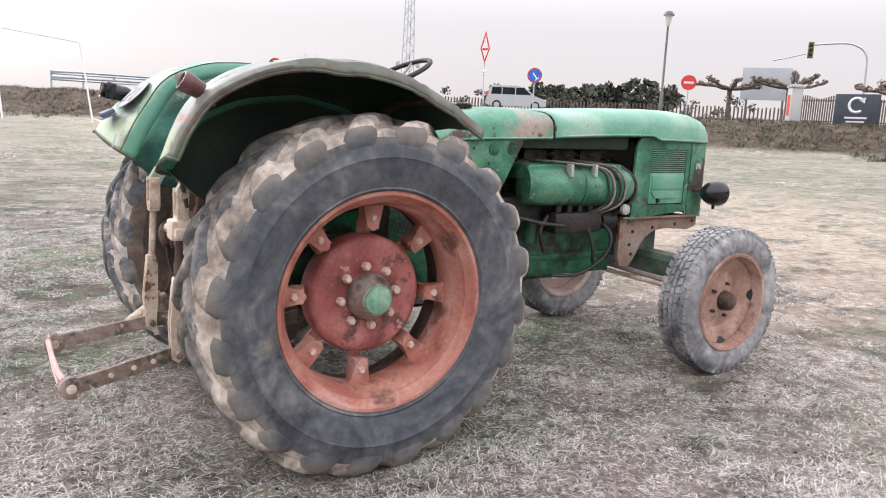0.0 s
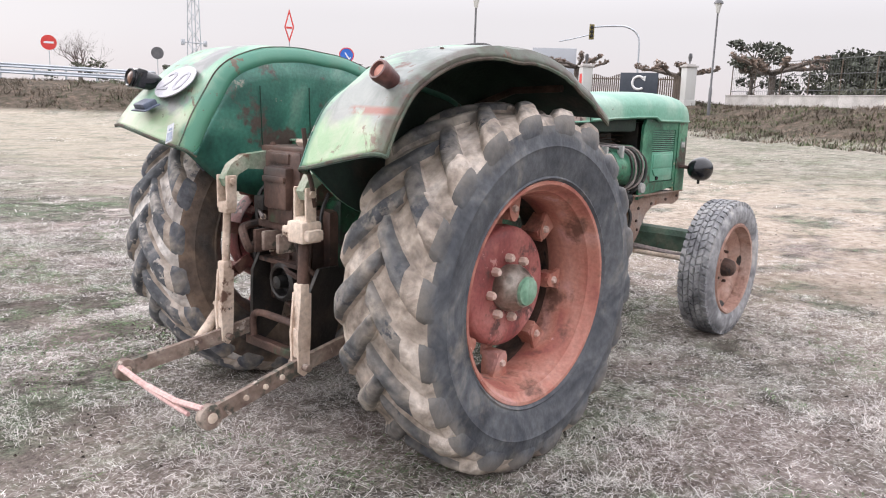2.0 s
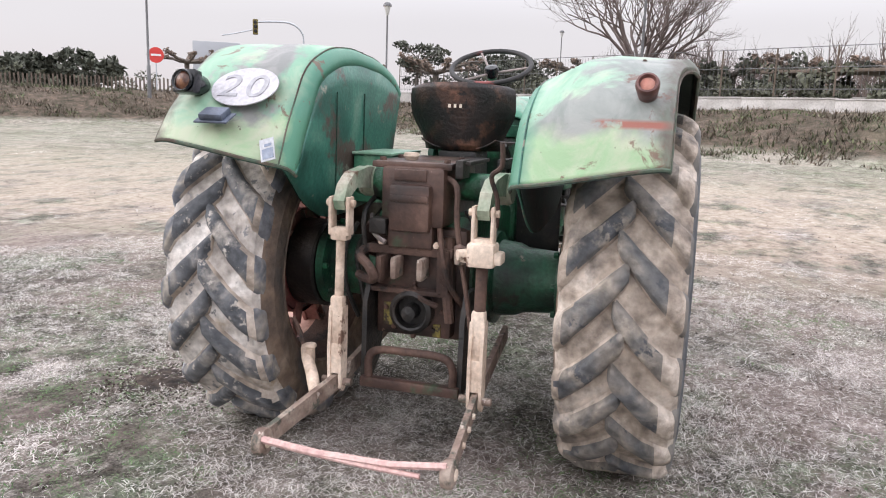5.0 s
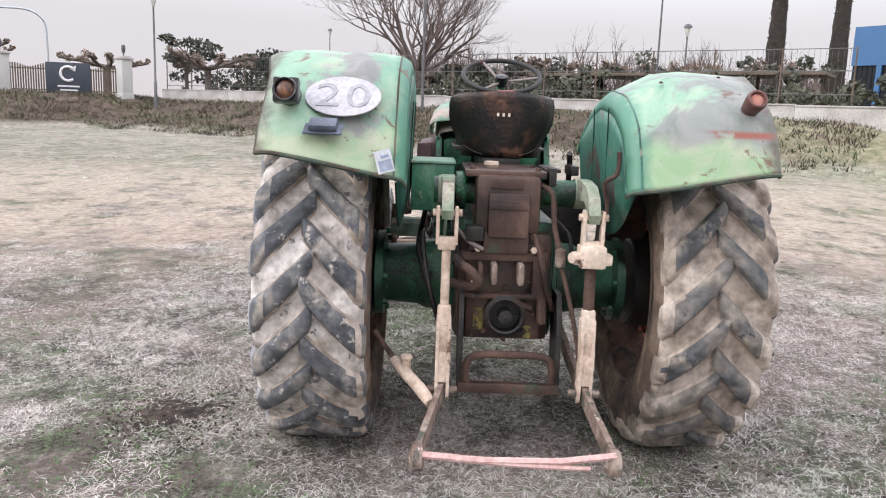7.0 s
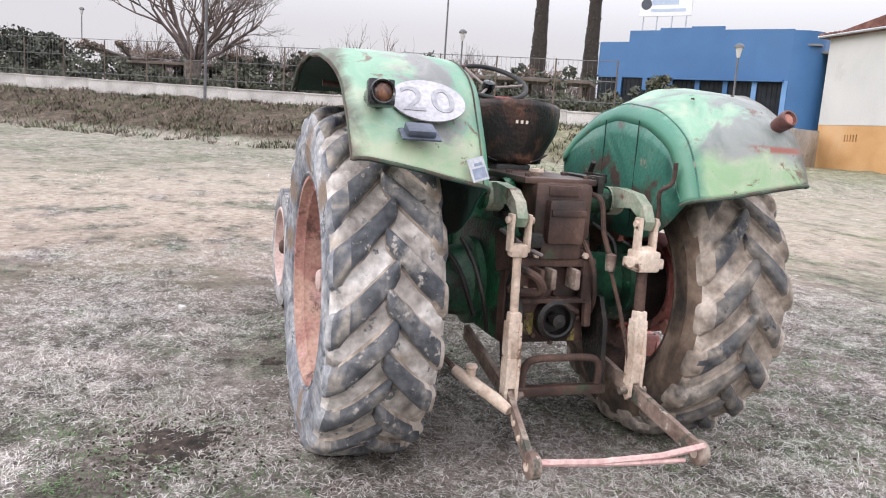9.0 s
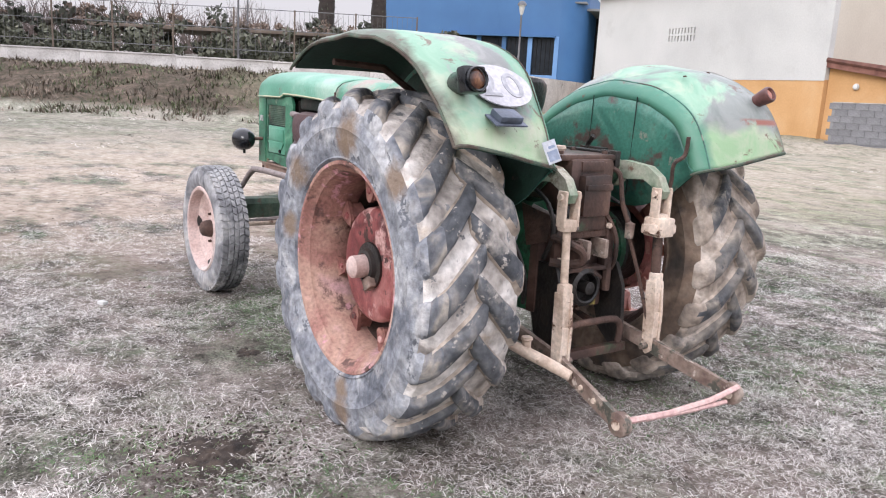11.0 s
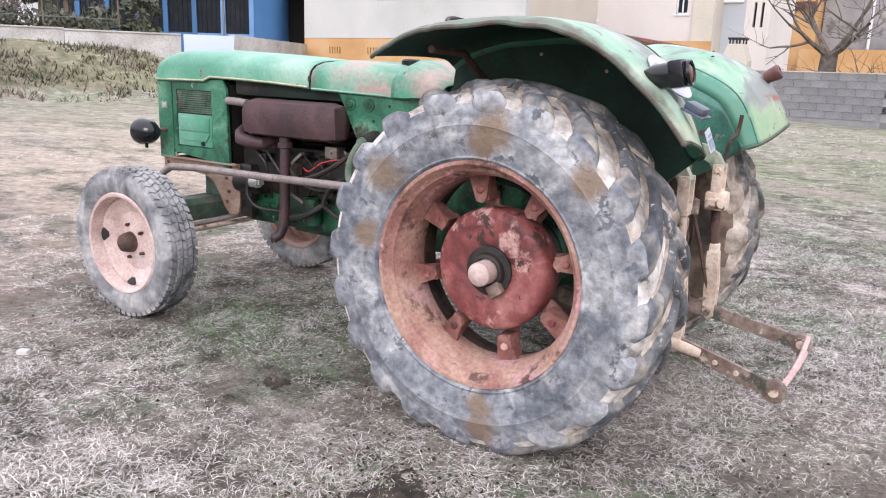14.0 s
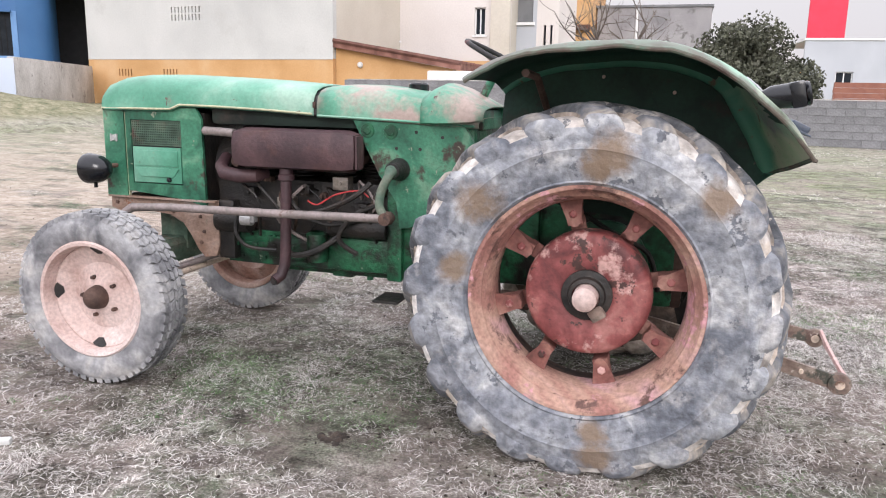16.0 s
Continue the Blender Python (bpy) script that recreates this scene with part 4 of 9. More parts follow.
def front_wheel(side):
    prof = [(0.275, -0.075), (0.285, -0.09), (0.32, -0.102), (0.36, -0.104), (0.395, -0.098), (0.417, -0.08), (0.421, -0.04), (0.422, 0.0)]
    prof = prof + [(r, -w) for r, w in prof[-2::-1]]
    tyre_piece = lathe(prof, 72)
    blocks = []
    n = 54
    for k in range(n):
        for row, w0, w1, ph in ((0, -0.092, -0.056, 0), (1, -0.05, -0.018, 0.5), (2, -0.014, 0.014, 0), (3, 0.018, 0.05, 0.5), (4, 0.056, 0.092, 0)):
            t0 = 2 * math.pi * (k + ph) / n
            t1 = t0 + 2 * math.pi / n * (0.68 if row in (0, 4) else 0.8)
            skew = 0.03 * (1 if row % 2 else -1)
            v = []
            for r, ins in ((0.405, 0), (0.4345 - 0.006 * (row in (0, 4)), 0.003)):
                for t, w, s in ((t0, w0, 0), (t0, w1, skew), (t1, w1, skew), (t1, w0, 0)):
                    ww = w + (ins if w < (w0 + w1) / 2 else -ins)
                    v.append((r * math.cos(t + s), ww, r * math.sin(t + s)))
            blocks.append((v, [(4, 5, 6, 7), (0, 1, 5, 4), (1, 2, 6, 5), (2, 3, 7, 6), (3, 0, 4, 7)]))
    cy = 0.72 * side
    wheel = part("front_wheel", moved(lathe([(0.0, 0.03), (0.05, 0.03), (0.075, 0.02), (0.12, 0.0), (0.17, -0.012), (0.215, 0.012), (0.25, 0.03), (0.262, 0.028)], 48), Matrix.Diagonal((1, side, 1, 1))), FRONT_RIM if side > 0 else FRONT_RIM_RUST, tractor,
                 "front wheel with a faded pinkish pressed rim", thick=0.006)
    wheel.location = (2.405, cy, 0.43) if side > 0 else (2.43, cy, 0.43)
    wheel.rotation_euler = (0, 0, radians(1.0))
    part("tyre", tyre_piece, FRONT_TYRE, wheel, "grey ribbed front tyre")
    part("tread", join(*blocks), FRONT_TYRE, wheel, smooth=False)
    rim = [(0.278, 0.085), (0.29, 0.094), (0.296, 0.09), (0.285, 0.1), (0.272, 0.098), (0.266, 0.08), (0.262, 0.028), (0.25, -0.02), (0.262, -0.08), (0.29, -0.095)]
    part("rim", moved(lathe(rim, 60), Matrix.Diagonal((1, side, 1, 1))), FRONT_RIM if side > 0 else FRONT_RIM_RUST, wheel, thick=0.004)
    part("hub", moved(lathe([(0.0, 0.10), (0.03, 0.098), (0.048, 0.085), (0.056, 0.06), (0.062, 0.02), (0.085, 0.012)], 28), Matrix.Diagonal((1, side, 1, 1))), BROWN_RUST, wheel, "rusty brown hub")
    for k in range(4):
        t = 2 * math.pi * k / 4 + 0.05
        hole = [(0.027 * math.cos(a), 0.046 * math.sin(a)) for a in [2 * math.pi * i / 14 for i in range(14)]]
        v, f = prism(hole, 0.0, 0.004)
        part("vent_hole", moved((v, f), Matrix.Rotation(-t, 4, "Y") @ Matrix.Translation((0.237, 0.0255 * side - 0.002, 0)) @ Matrix.Rotation(0.52 * side, 4, "Z")), BLACK_OIL, wheel)
    for k in range(5):
        t = 2 * math.pi * k / 5
        part("wheel_bolt", moved(moved(lathe([(0.0, 0.028), (0.009, 0.027), (0.011, 0.0)], 6), Matrix.Diagonal((1, side, 1, 1))), Matrix.Translation((0.1 * math.cos(t), 0.008 * side, 0.1 * math.sin(t)))), BROWN_RUST, wheel)


front_wheel(1)
front_wheel(-1)

# fenders
LEFT_TOP = [(0.495, 1.515), (0.43, 1.56), (0.345, 1.595), (0.19, 1.632), (0.0, 1.648), (-0.19, 1.647), (-0.345, 1.61), (-0.485, 1.545), (-0.575, 1.468), (-0.67, 1.375), (-0.74, 1.27)]
RIGHT_TOP = [(0.494, 1.375), (0.369, 1.462), (0.236, 1.533), (0.083, 1.585), (-0.1, 1.612), (-0.311, 1.596), (-0.48, 1.548), (-0.62, 1.47), (-0.70, 1.37), (-0.755, 1.25)]


def curve_points(pts, n):
    """A smooth line through points (Catmull-Rom), n steps a span."""
    out = []
    p = [Vector(q) for q in pts]
    for i in range(len(p) - 1):
        a, b, c, d = p[max(i - 1, 0)], p[i], p[i + 1], p[min(i + 2, len(p) - 1)]
        for k in range(n):
            t = k / n
            out.append(0.5 * ((2 * b) + (c - a) * t + (2 * a - 5 * b + 4 * c - d) * t * t + (3 * b - a - 3 * c + d) * t ** 3))
    out.append(p[-1])
    return out


def fender(side, top):
    line = curve_points([(x, 0, z) for x, z in top], 5)
    rows, inner_line = [], []
    n = len(line)
    for i, p in enumerate(line):
        d = (line[min(i + 1, n - 1)] - line[max(i - 1, 0)]).normalized()
        up = Vector((-d.z, 0, d.x))
        if up.z < 0 and abs(up.z) > 0.2:
            up = -up
        if i > n * 0.6 and up.x > 0:
            up = -up
        tail = smooth01((i / (n - 1) - 0.62) / 0.38)
        row = []
        for k, (y, drop) in enumerate([(0.405, -0.075), (0.408, -0.045), (0.42, -0.02), (0.445, -0.005), (0.5, 0.002), (0.6, 0.006), (0.7, 0.006), (0.8, 0.004), (0.88, 0.0), (0.93, -0.003), (0.965, -0.01), (0.985, -0.02 if side > 0 else -0.036), (0.988, -0.028 if side > 0 else -0.055)]):
            dent = 0.008 * noise.noise(Vector((p.x * 5, y * 5 * side, p.z * 5)))
            q = p + up * (drop + dent)
            if side < 0:
                # wide round bend on the inside, narrower outer edge behind the wheel
                q -= up * 0.085 * (1 - tail) * smooth01((0.66 - y) / 0.26)
                y -= 0.025 * smooth01((-0.1 - p.x) / 0.3) * smooth01((y - 0.8) / 0.15)
                q += up * 0.02 * smooth01((y - 0.93) / 0.03) * smooth01((-0.1 - p.x) / 0.3)
            # both narrow towards the rear edge
            y -= (0.06 if side > 0 else 0.045) * smooth01((-0.12 - p.x) / 0.42) * smooth01((y - 0.55) / 0.4)
            # the rear edge hangs lower on the inside
            q.z -= tail * 0.085 * smooth01((0.99 - y) / 0.58)
            q.x += tail * 0.05 * smooth01((0.9 - y) / 0.5)
            if side > 0:
                # bent flap at the outer rear corner
                q.x -= 0.05 * smooth01((i / (n - 1) - 0.9) / 0.1) * smooth01((y - 0.9) / 0.07)
            if y > 0.955:
                # battered outer edge
                q.z += 0.009 * noise.noise(Vector((p.x * 9, side * 4, 2))) + 0.005 * noise.noise(Vector((p.x * 26, side * 4, 7)))
            row.append((q.x, y * side, q.z))
        rows.append(row)
        inner_line.append(row[0])
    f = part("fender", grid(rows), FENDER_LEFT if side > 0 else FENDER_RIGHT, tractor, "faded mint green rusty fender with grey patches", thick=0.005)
    # Extra sheet under the fender, its shade put into the colour.
    shade_sheet = [[(x - 0.004, y if abs(y) < 0.97 else 0.972 * side, z - 0.009) for x, y, z in r[1:-1]] for r in rows]
    part("shade_sheet", grid(shade_sheet), FENDER_SHADE_GREEN if side > 0 else SHADE_GREEN, f, "underside of the fender, green darkened for shade")
    # inner side wall
    low = [(0.46, 1.26), (0.40, 1.10), (0.2, 0.99), (-0.05, 0.955), (-0.29, 0.95), (-0.42, 0.985), (-0.52, 1.04), (-0.60, 1.11), (-0.66, 1.165)]
    lows = curve_points([(x, 0, z) for x, z in low], 8)
    sheet = []
    m = len(inner_line)
    for i, q in enumerate(inner_line):
        b = lows[round(i * (len(lows) - 1) / (m - 1))]
        col = []
        for k in range(9):
            t = k / 8
            bulge = 0.016 * math.sin(math.pi * t) * smooth01(i / m * 3)
            col.append((q[0] * (1 - t) + b.x * t, (abs(q[1]) * (1 - smooth01(t * 2.5)) + 0.405 * smooth01(t * 2.5) - bulge + 0.03 * t) * side, q[2] * (1 - t) + b.z * t))
        sheet.append(col)
    part("side_panel", grid(sheet), PANEL_GREEN, f, "green inner fender wall with scratches", thick=0.005)
    # Second dark sheet paints shade onto the wall's wheel side.
    part("panel_shade_sheet", grid([[(x, y + 0.007 * side, z) for x, y, z in col] for col in sheet]), FENDER_SHADE_GREEN if side > 0 else SHADE_GREEN, f, "wheel side of the fender wall, green darkened for shade")
    part("bead", tube([(r[3][0] - 0.002, r[3][1], r[3][2] + 0.003) for r in rows[4:]], 0.0035, 6), EDGE_RUST if side > 0 else PANEL_GREEN, f, "thin rusty seam along the fender")
    part("edge_roll", tube([(r[-1][0], r[-1][1], r[-1][2]) for r in rows], 0.007, 6), EDGE_RUST, f)
    for x in (-0.02, -0.3):
        seam = [(x + 0.03 * t, (0.392 + 0.02 * t) * side, 1.46 - 0.46 * t) for t in (0, 0.25, 0.5, 0.75, 1)]
        part("seam", tube(seam, 0.0028, 6), FENDER_SHADE_GREEN, f)
    part("rear_edge", tube(rows[-1], 0.007, 6), EDGE_RUST, f)
    if side > 0:
        # Pale discs drawn for daylight showing through two small holes.
        for hx, hz in ((0.03, 1.535), (-0.26, 1.475)):
            part("daylight_hole", moved(lathe([(0.0, 0.006), (0.007, 0.005), (0.008, 0.0)], 8), Matrix.Translation((hx, 0.412, hz))), NUT, f)
    stay = [(0.26, 0.44 * side, 1.40), (0.27, 0.64 * side, 1.525 if side > 0 else 1.47), (0.27, 0.88 * side, 1.535 if side > 0 else 1.48)]
    part("stay", tube(stay, 0.016, 6), BROWN_RUST, f, "rusty brown stay under the fender")
    return f


left_fender = fender(1, LEFT_TOP)
right_fender = fender(-1, RIGHT_TOP)

# lamps and plates on the fenders
lamp = part("rear_lamp", moved(join(slab(-0.02, 0.03, -0.045, 0.045, -0.045, 0.045, 0.01), moved(tube([(0.02, 0, 0), (0.09, 0, 0.005), (0.13, 0, 0.01)], [0.044, 0.04, 0.018], 16), Matrix())), Matrix.Translation((-0.675, 0.83, 1.475)) @ Matrix.Rotation(radians(12), 4, "Y")), BLACK, left_fender, "black rear lamp with a broken amber lens")
part("lens", moved(lathe([(0.0, -0.012), (0.02, -0.01), (0.034, 0.0), (0.036, 0.012)], 20, "x"), Matrix.Translation((-0.70, 0.83, 1.478)) @ Matrix.Rotation(radians(12), 4, "Y")), AMBER, left_fender, "brown amber lens")
part("lens_rim", moved(lathe([(0.034, -0.008), (0.04, -0.012), (0.044, -0.004), (0.04, 0.004)], 20, "x"), Matrix.Translation((-0.70, 0.83, 1.478)) @ Matrix.Rotation(radians(12), 4, "Y")), BLACK, left_fender)
red_lamp = moved(lathe([(0.0, -0.018), (0.024, -0.018), (0.028, -0.03), (0.034, -0.029), (0.038, -0.018), (0.037, -0.004), (0.034, 0.02), (0.03, 0.05)], 22, "x"), Matrix.Translation((-0.665, -0.83, 1.492)) @ Matrix.Rotation(radians(28), 4, "Y"))
part("rear_lamp", red_lamp, RED_LENS, right_fender, "dull red cup shaped rear lamp")
part("lens", moved(lathe([(0.0, -0.022), (0.018, -0.021), (0.024, -0.017)], 18, "x"), Matrix.Translation((-0.665, -0.83, 1.492)) @ Matrix.Rotation(radians(28), 4, "Y")), RIM_RED, right_fender, "cracked pale red lens")

plate_m = Matrix.Translation((-0.583, 0.645, 1.487)) @ Matrix.Rotation(radians(-52), 4, "Y") @ Matrix.Rotation(radians(90), 4, "Z")
oval = [(0.138 * math.cos(2 * math.pi * k / 40), 0.1 * math.sin(2 * math.pi * k / 40)) for k in range(40)]
v = [(x, y, z) for z in (0.0, 0.005) for x, y in oval]
f = [tuple(range(40))[::-1], tuple(range(40, 80))] + [(k, (k + 1) % 40, (k + 1) % 40 + 40, k + 40) for k in range(40)]
plate_m = Matrix.Translation((-0.582, 0.64, 1.462)) @ Matrix(((0, 0.70, -0.714, 0), (-1, 0, 0, 0), (0, 0.714, 0.70, 0), (0, 0, 0, 1)))
part("speed_plate", moved((v, f), plate_m), PLATE, left_fender, "oval weathered white speed plate reading 20")


def letters(text, size, m, mat, parent, name="lettering", depth=0.002):
    cu = bpy.data.curves.new(name, "FONT")
    cu.body, cu.size, cu.extrude = text, size, depth
    cu.align_x = cu.align_y = "CENTER"
    tmp = new(name, cu)
    bpy.context.view_layer.update()
    me = bpy.data.meshes.new_from_object(tmp.evaluated_get(bpy.context.evaluated_depsgraph_get()))
    bpy.data.objects.remove(tmp)
    me.transform(m)
    me.materials.clear()
    me.materials.append(mat)
    ob = new(name, me)
    ob.parent = parent
    return ob


for digit, dx in (("2", -0.055), ("0", 0.055)):
    letters(digit, 0.165, plate_m @ Matrix.Translation((dx, -0.005, 0.006)) @ Matrix.Diagonal((1.15, 1, 1, 1)), PLATE_INK, left_fender, "digit")
part("number_lamp", moved(join(slab(-0.04, 0.03, -0.05, 0.05, -0.016, 0.012, 0.01), slab(-0.05, 0.03, -0.068, 0.068, -0.02, -0.013, 0.003)), Matrix.Translation((-0.70, 0.695, 1.365)) @ Matrix.Rotation(radians(-25), 4, "Y")), BLUE_GREY, left_fender, "grey blue hooded plate lamp")
st_m = Matrix.Translation((-0.704, 0.478, 1.24)) @ Matrix(((0, 0.30, -0.954, 0), (-0.96, 0.27, 0.085, 0), (0.28, 0.915, 0.29, 0), (0, 0, 0, 1)))
part("sticker", moved(slab(-0.03, 0.03, -0.042, 0.042, 0, 0.002), st_m), STICKER, left_fender, "torn white and blue sticker")
part("sticker_print", moved(join(slab(-0.022, 0.024, -0.034, 0.004, 0.002, 0.0035), slab(-0.01, 0.02, 0.012, 0.022, 0.002, 0.0035)), st_m), STICKER_BLUE, left_fender)
for s, fd in ((1, left_fender), (-1, right_fender)):
    for bx, by, bz in ((-0.42, 0.56, 1.56), (-0.36, 0.8, 1.59), (-0.60, 0.9, 1.42)):
        part("rivet", lathe([(0.0, 0.008), (0.007, 0.006), (0.009, 0.0)], 10, "z"), BROWN_RUST, fd).location = (bx, by * s, bz - (0.0 if s > 0 else 0.0))

# bonnet: front hood and rear cowl
def hood_rows(stations, w):
    rows = []
    for x, low, top, hw in stations:
        row = []
        h = top - low
        half = [(hw, low - 0.006), (hw + 0.006, low), (hw + 0.004, low + 0.02), (hw, low + h * 0.45), (hw - 0.012, low + h * 0.64), (hw - 0.045, low + h * 0.82), (hw - 0.1, low + h * 0.93), (hw * 0.4, low + h * 0.985), (0, top)]
        row = [(x, y, z) for y, z in half] + [(x, -y, z) for y, z in half[-2::-1]]
        rows.append(row)
    return rows


front = hood_rows([(2.705, 1.338, 1.40, 0.28), (2.70, 1.338, 1.44, 0.289), (2.67, 1.338, 1.487, 0.296), (2.60, 1.339, 1.512, 0.30), (2.5, 1.34, 1.522, 0.30), (2.35, 1.341, 1.525, 0.30), (2.26, 1.342, 1.523, 0.30), (2.2, 1.365, 1.521, 0.30), (2.0, 1.362, 1.515, 0.30), (1.7, 1.352, 1.502, 0.299), (1.5, 1.342, 1.488, 0.298), (1.435, 1.338, 1.482, 0.297)], 0.3)
hood = part("hood", grid(front), HOOD_GREEN, tractor, "glossy green engine hood, sky reflection in its mint tone", thick=0.005)
nose_v = front[0]
part("hood_nose", (nose_v, [tuple(range(len(nose_v)))]), HOOD_GREEN, hood)
cowl = part("cowl", grid(hood_rows([(1.415, 1.333, 1.478, 0.30), (1.3, 1.331, 1.488, 0.302), (1.15, 1.326, 1.486, 0.302), (1.0, 1.32, 1.47, 0.301), (0.85, 1.312, 1.445, 0.298), (0.72, 1.306, 1.405, 0.292), (0.64, 1.303, 1.372, 0.285), (0.60, 1.302, 1.34, 0.275)], 0.3)), COWL_GREEN, tractor, "green cowl over the tank with rusty patches", thick=0.005)
part("dash_hood", grid(hood_rows([(0.875, 1.318, 1.452, 0.253), (0.84, 1.318, 1.478, 0.258), (0.79, 1.318, 1.5, 0.262), (0.72, 1.322, 1.478, 0.265), (0.64, 1.328, 1.436, 0.268), (0.565, 1.338, 1.392, 0.27)], 0.3)), COWL_GREEN, tractor, "bent green dash hood with rusty torn edges", thick=0.006).location.y = 0.062
for s in (1, -1):
    trim = [(x, s * (hw + 0.008), low + 0.004) for x, low, top, hw in [(2.70, 1.338, 0, 0.29), (2.5, 1.34, 0, 0.3), (2.26, 1.342, 0, 0.3), (2.2, 1.365, 0, 0.3), (2.0, 1.362, 0, 0.3), (1.7, 1.352, 0, 0.299), (1.44, 1.338, 0, 0.297)]]
    part("trim", tube(trim, 0.006, 6), TRIM if s > 0 else HOOD_GREEN, hood, "cream painted edge line")
    part("trim", tube([(1.41, s * 0.308, 1.335), (1.0, s * 0.309, 1.323), (0.62, s * 0.29, 1.305)], 0.006, 6), HOOD_GREEN, cowl)
    part("catch", slab(1.425, 1.44, s * 0.296 - 0.008, s * 0.296 + 0.008, 1.37, 1.40, 0.003), BROWN_RUST, cowl)
gap = hood_rows([(1.438, 1.34, 1.47, 0.292), (1.412, 1.335, 1.468, 0.292)], 0.3)
part("gap_strip", grid(gap), BLACK_OIL, cowl)
part("fuel_cap", moved(lathe([(0.0, 0.03), (0.045, 0.028), (0.052, 0.02), (0.052, -0.02)], 20, "z"), Matrix.Translation((1.0, -0.02, 1.475))), BLACK, tractor, "black fuel cap")
part("tank", slab(0.68, 2.05, -0.26, 0.26, 1.27, 1.375, 0.03), SHADE_GREEN, tractor, "dark green tank under the hood")

# nose: side panels, grille, doors
for s in (1, -1):
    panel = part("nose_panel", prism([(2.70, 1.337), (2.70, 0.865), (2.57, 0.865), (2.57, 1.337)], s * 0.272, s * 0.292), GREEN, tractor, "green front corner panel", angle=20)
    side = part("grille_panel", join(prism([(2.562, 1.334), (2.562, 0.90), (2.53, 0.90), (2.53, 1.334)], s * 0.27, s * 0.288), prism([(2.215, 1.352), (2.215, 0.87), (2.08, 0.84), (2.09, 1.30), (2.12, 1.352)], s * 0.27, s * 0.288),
                                     prism([(2.53, 1.334), (2.53, 1.285), (2.215, 1.285), (2.215, 1.352)], s * 0.27, s * 0.288), prism([(2.53, 0.945), (2.53, 0.90), (2.215, 0.87), (2.215, 0.945)], s * 0.27, s * 0.288)), GREEN, tractor, "green side panel with a grille", angle=20)
    # Added black slab stands in for the dark hollow behind the grille.
    part("shade_backing", slab(2.20, 2.545, s * 0.262 - 0.003, s * 0.262 + 0.003, 0.93, 1.30), BLACK_OIL, side)
    bars = []
    if s > 0:
        for k in range(26):
            x = 2.225 + 0.3 * k / 25
            bars.append(slab(x - 0.0025, x + 0.0025, 0.274, 0.281, 1.15, 1.28))
        for k in range(11):
            z = 1.152 + 0.126 * k / 10
            bars.append(slab(2.22, 2.528, 0.275, 0.282, z - 0.0025, z + 0.0025))
    else:
        for k in range(11):
            z = 1.152 + 0.126 * k / 10
            bars.append(moved(slab(2.22, 2.528, -0.284, -0.27, z - 0.0035, z + 0.0015), Matrix()))
    part("grille", join(*bars), AXLE_GREEN if s > 0 else HOOD_GREEN, side, "fine grey wire grille" if s > 0 else "slatted grille", smooth=False)
    door = part("louvre_door", join(slab(2.222, 2.526, s * 0.279 - 0.008, s * 0.279 + 0.008, 0.95, 1.142, 0.006), slab(2.24, 2.51, s * 0.286 - 0.007, s * 0.286 + 0.007, 1.04, 1.125, 0.006), prism([(2.515, 1.03), (2.47, 0.985), (2.27, 0.985), (2.235, 1.03)], s * 0.282, s * 0.294)), HOOD_GREEN, side, "lighter green hinged door", angle=25)
    part("door_latch", moved(lathe([(0.0, 0.012), (0.012, 0.01), (0.014, 0.0)], 12), Matrix.Translation((2.30, s * 0.288, 0.97)) @ Matrix.Diagonal((1, s, 1, 1))), BLACK, side)
    part("strip", slab(2.564, 2.57, s * 0.276 - 0.006, s * 0.276 + 0.006, 0.87, 1.335), TRIM, side)
    part("emblem", moved(join(lathe([(0.0, 0.012), (0.014, 0.011), (0.018, 0.0)], 12), slab(-0.022, -0.012, 0, 0.008, -0.02, 0.02), slab(0.012, 0.022, 0, 0.008, -0.02, 0.02)), Matrix.Translation((2.635, s * 0.293, 1.185)) @ Matrix.Diagonal((1, s, 1, 1))), SILVER, panel, "small dull metal emblem")
    # rusty frame rail and bracket below the nose
    rail = [(2.70, 0.862), (2.70, 0.80), (2.62, 0.775), (2.42, 0.79), (2.32, 0.78), (2.24, 0.74), (2.19, 0.67), (2.15, 0.60), (2.11, 0.56), (2.04, 0.572), (2.02, 0.63), (2.02, 0.86)]
    fr = part("frame_plate", prism(rail, s * 0.245, s * 0.268), RUST_ORANGE, tractor, "rust covered frame plate", angle=20)
    for bx, bz in ((2.66, 0.83), (2.5, 0.815), (2.3, 0.80), (2.13, 0.78), (2.11, 0.70), (2.13, 0.64)):
        part("bolt", moved(lathe([(0.0, 0.01), (0.009, 0.009), (0.011, 0.0)], 6), Matrix.Translation((bx, s * 0.268, bz)) @ Matrix.Diagonal((1, s, 1, 1))), BROWN_RUST, fr)
    part("frame_lip", slab(2.02, 2.70, s * 0.275 - 0.018, s * 0.275 + 0.018, 0.862, 0.872), RUST_ORANGE, fr)
    # head lamp
    hl = part("headlamp", moved(lathe([(0.0, -0.115), (0.022, -0.112), (0.05, -0.09), (0.072, -0.05), (0.08, -0.005), (0.082, 0.02), (0.078, 0.032), (0.07, 0.034), (0.0, 0.045)], 28, "x"), Matrix.Translation((2.685, s * 0.415, 1.025))), BLACK, tractor, "round black headlamp")
    part("lamp_arm", tube([(2.63, s * 0.28, 1.035), (2.635, s * 0.33, 1.035), (2.66, s * 0.36, 1.03)], 0.012, 8), BROWN_RUST, hl)
    part("lamp_bolt", tube([(2.67, s * 0.415, 0.95), (2.67, s * 0.415, 0.925)], 0.01, 8), BLACK, hl)
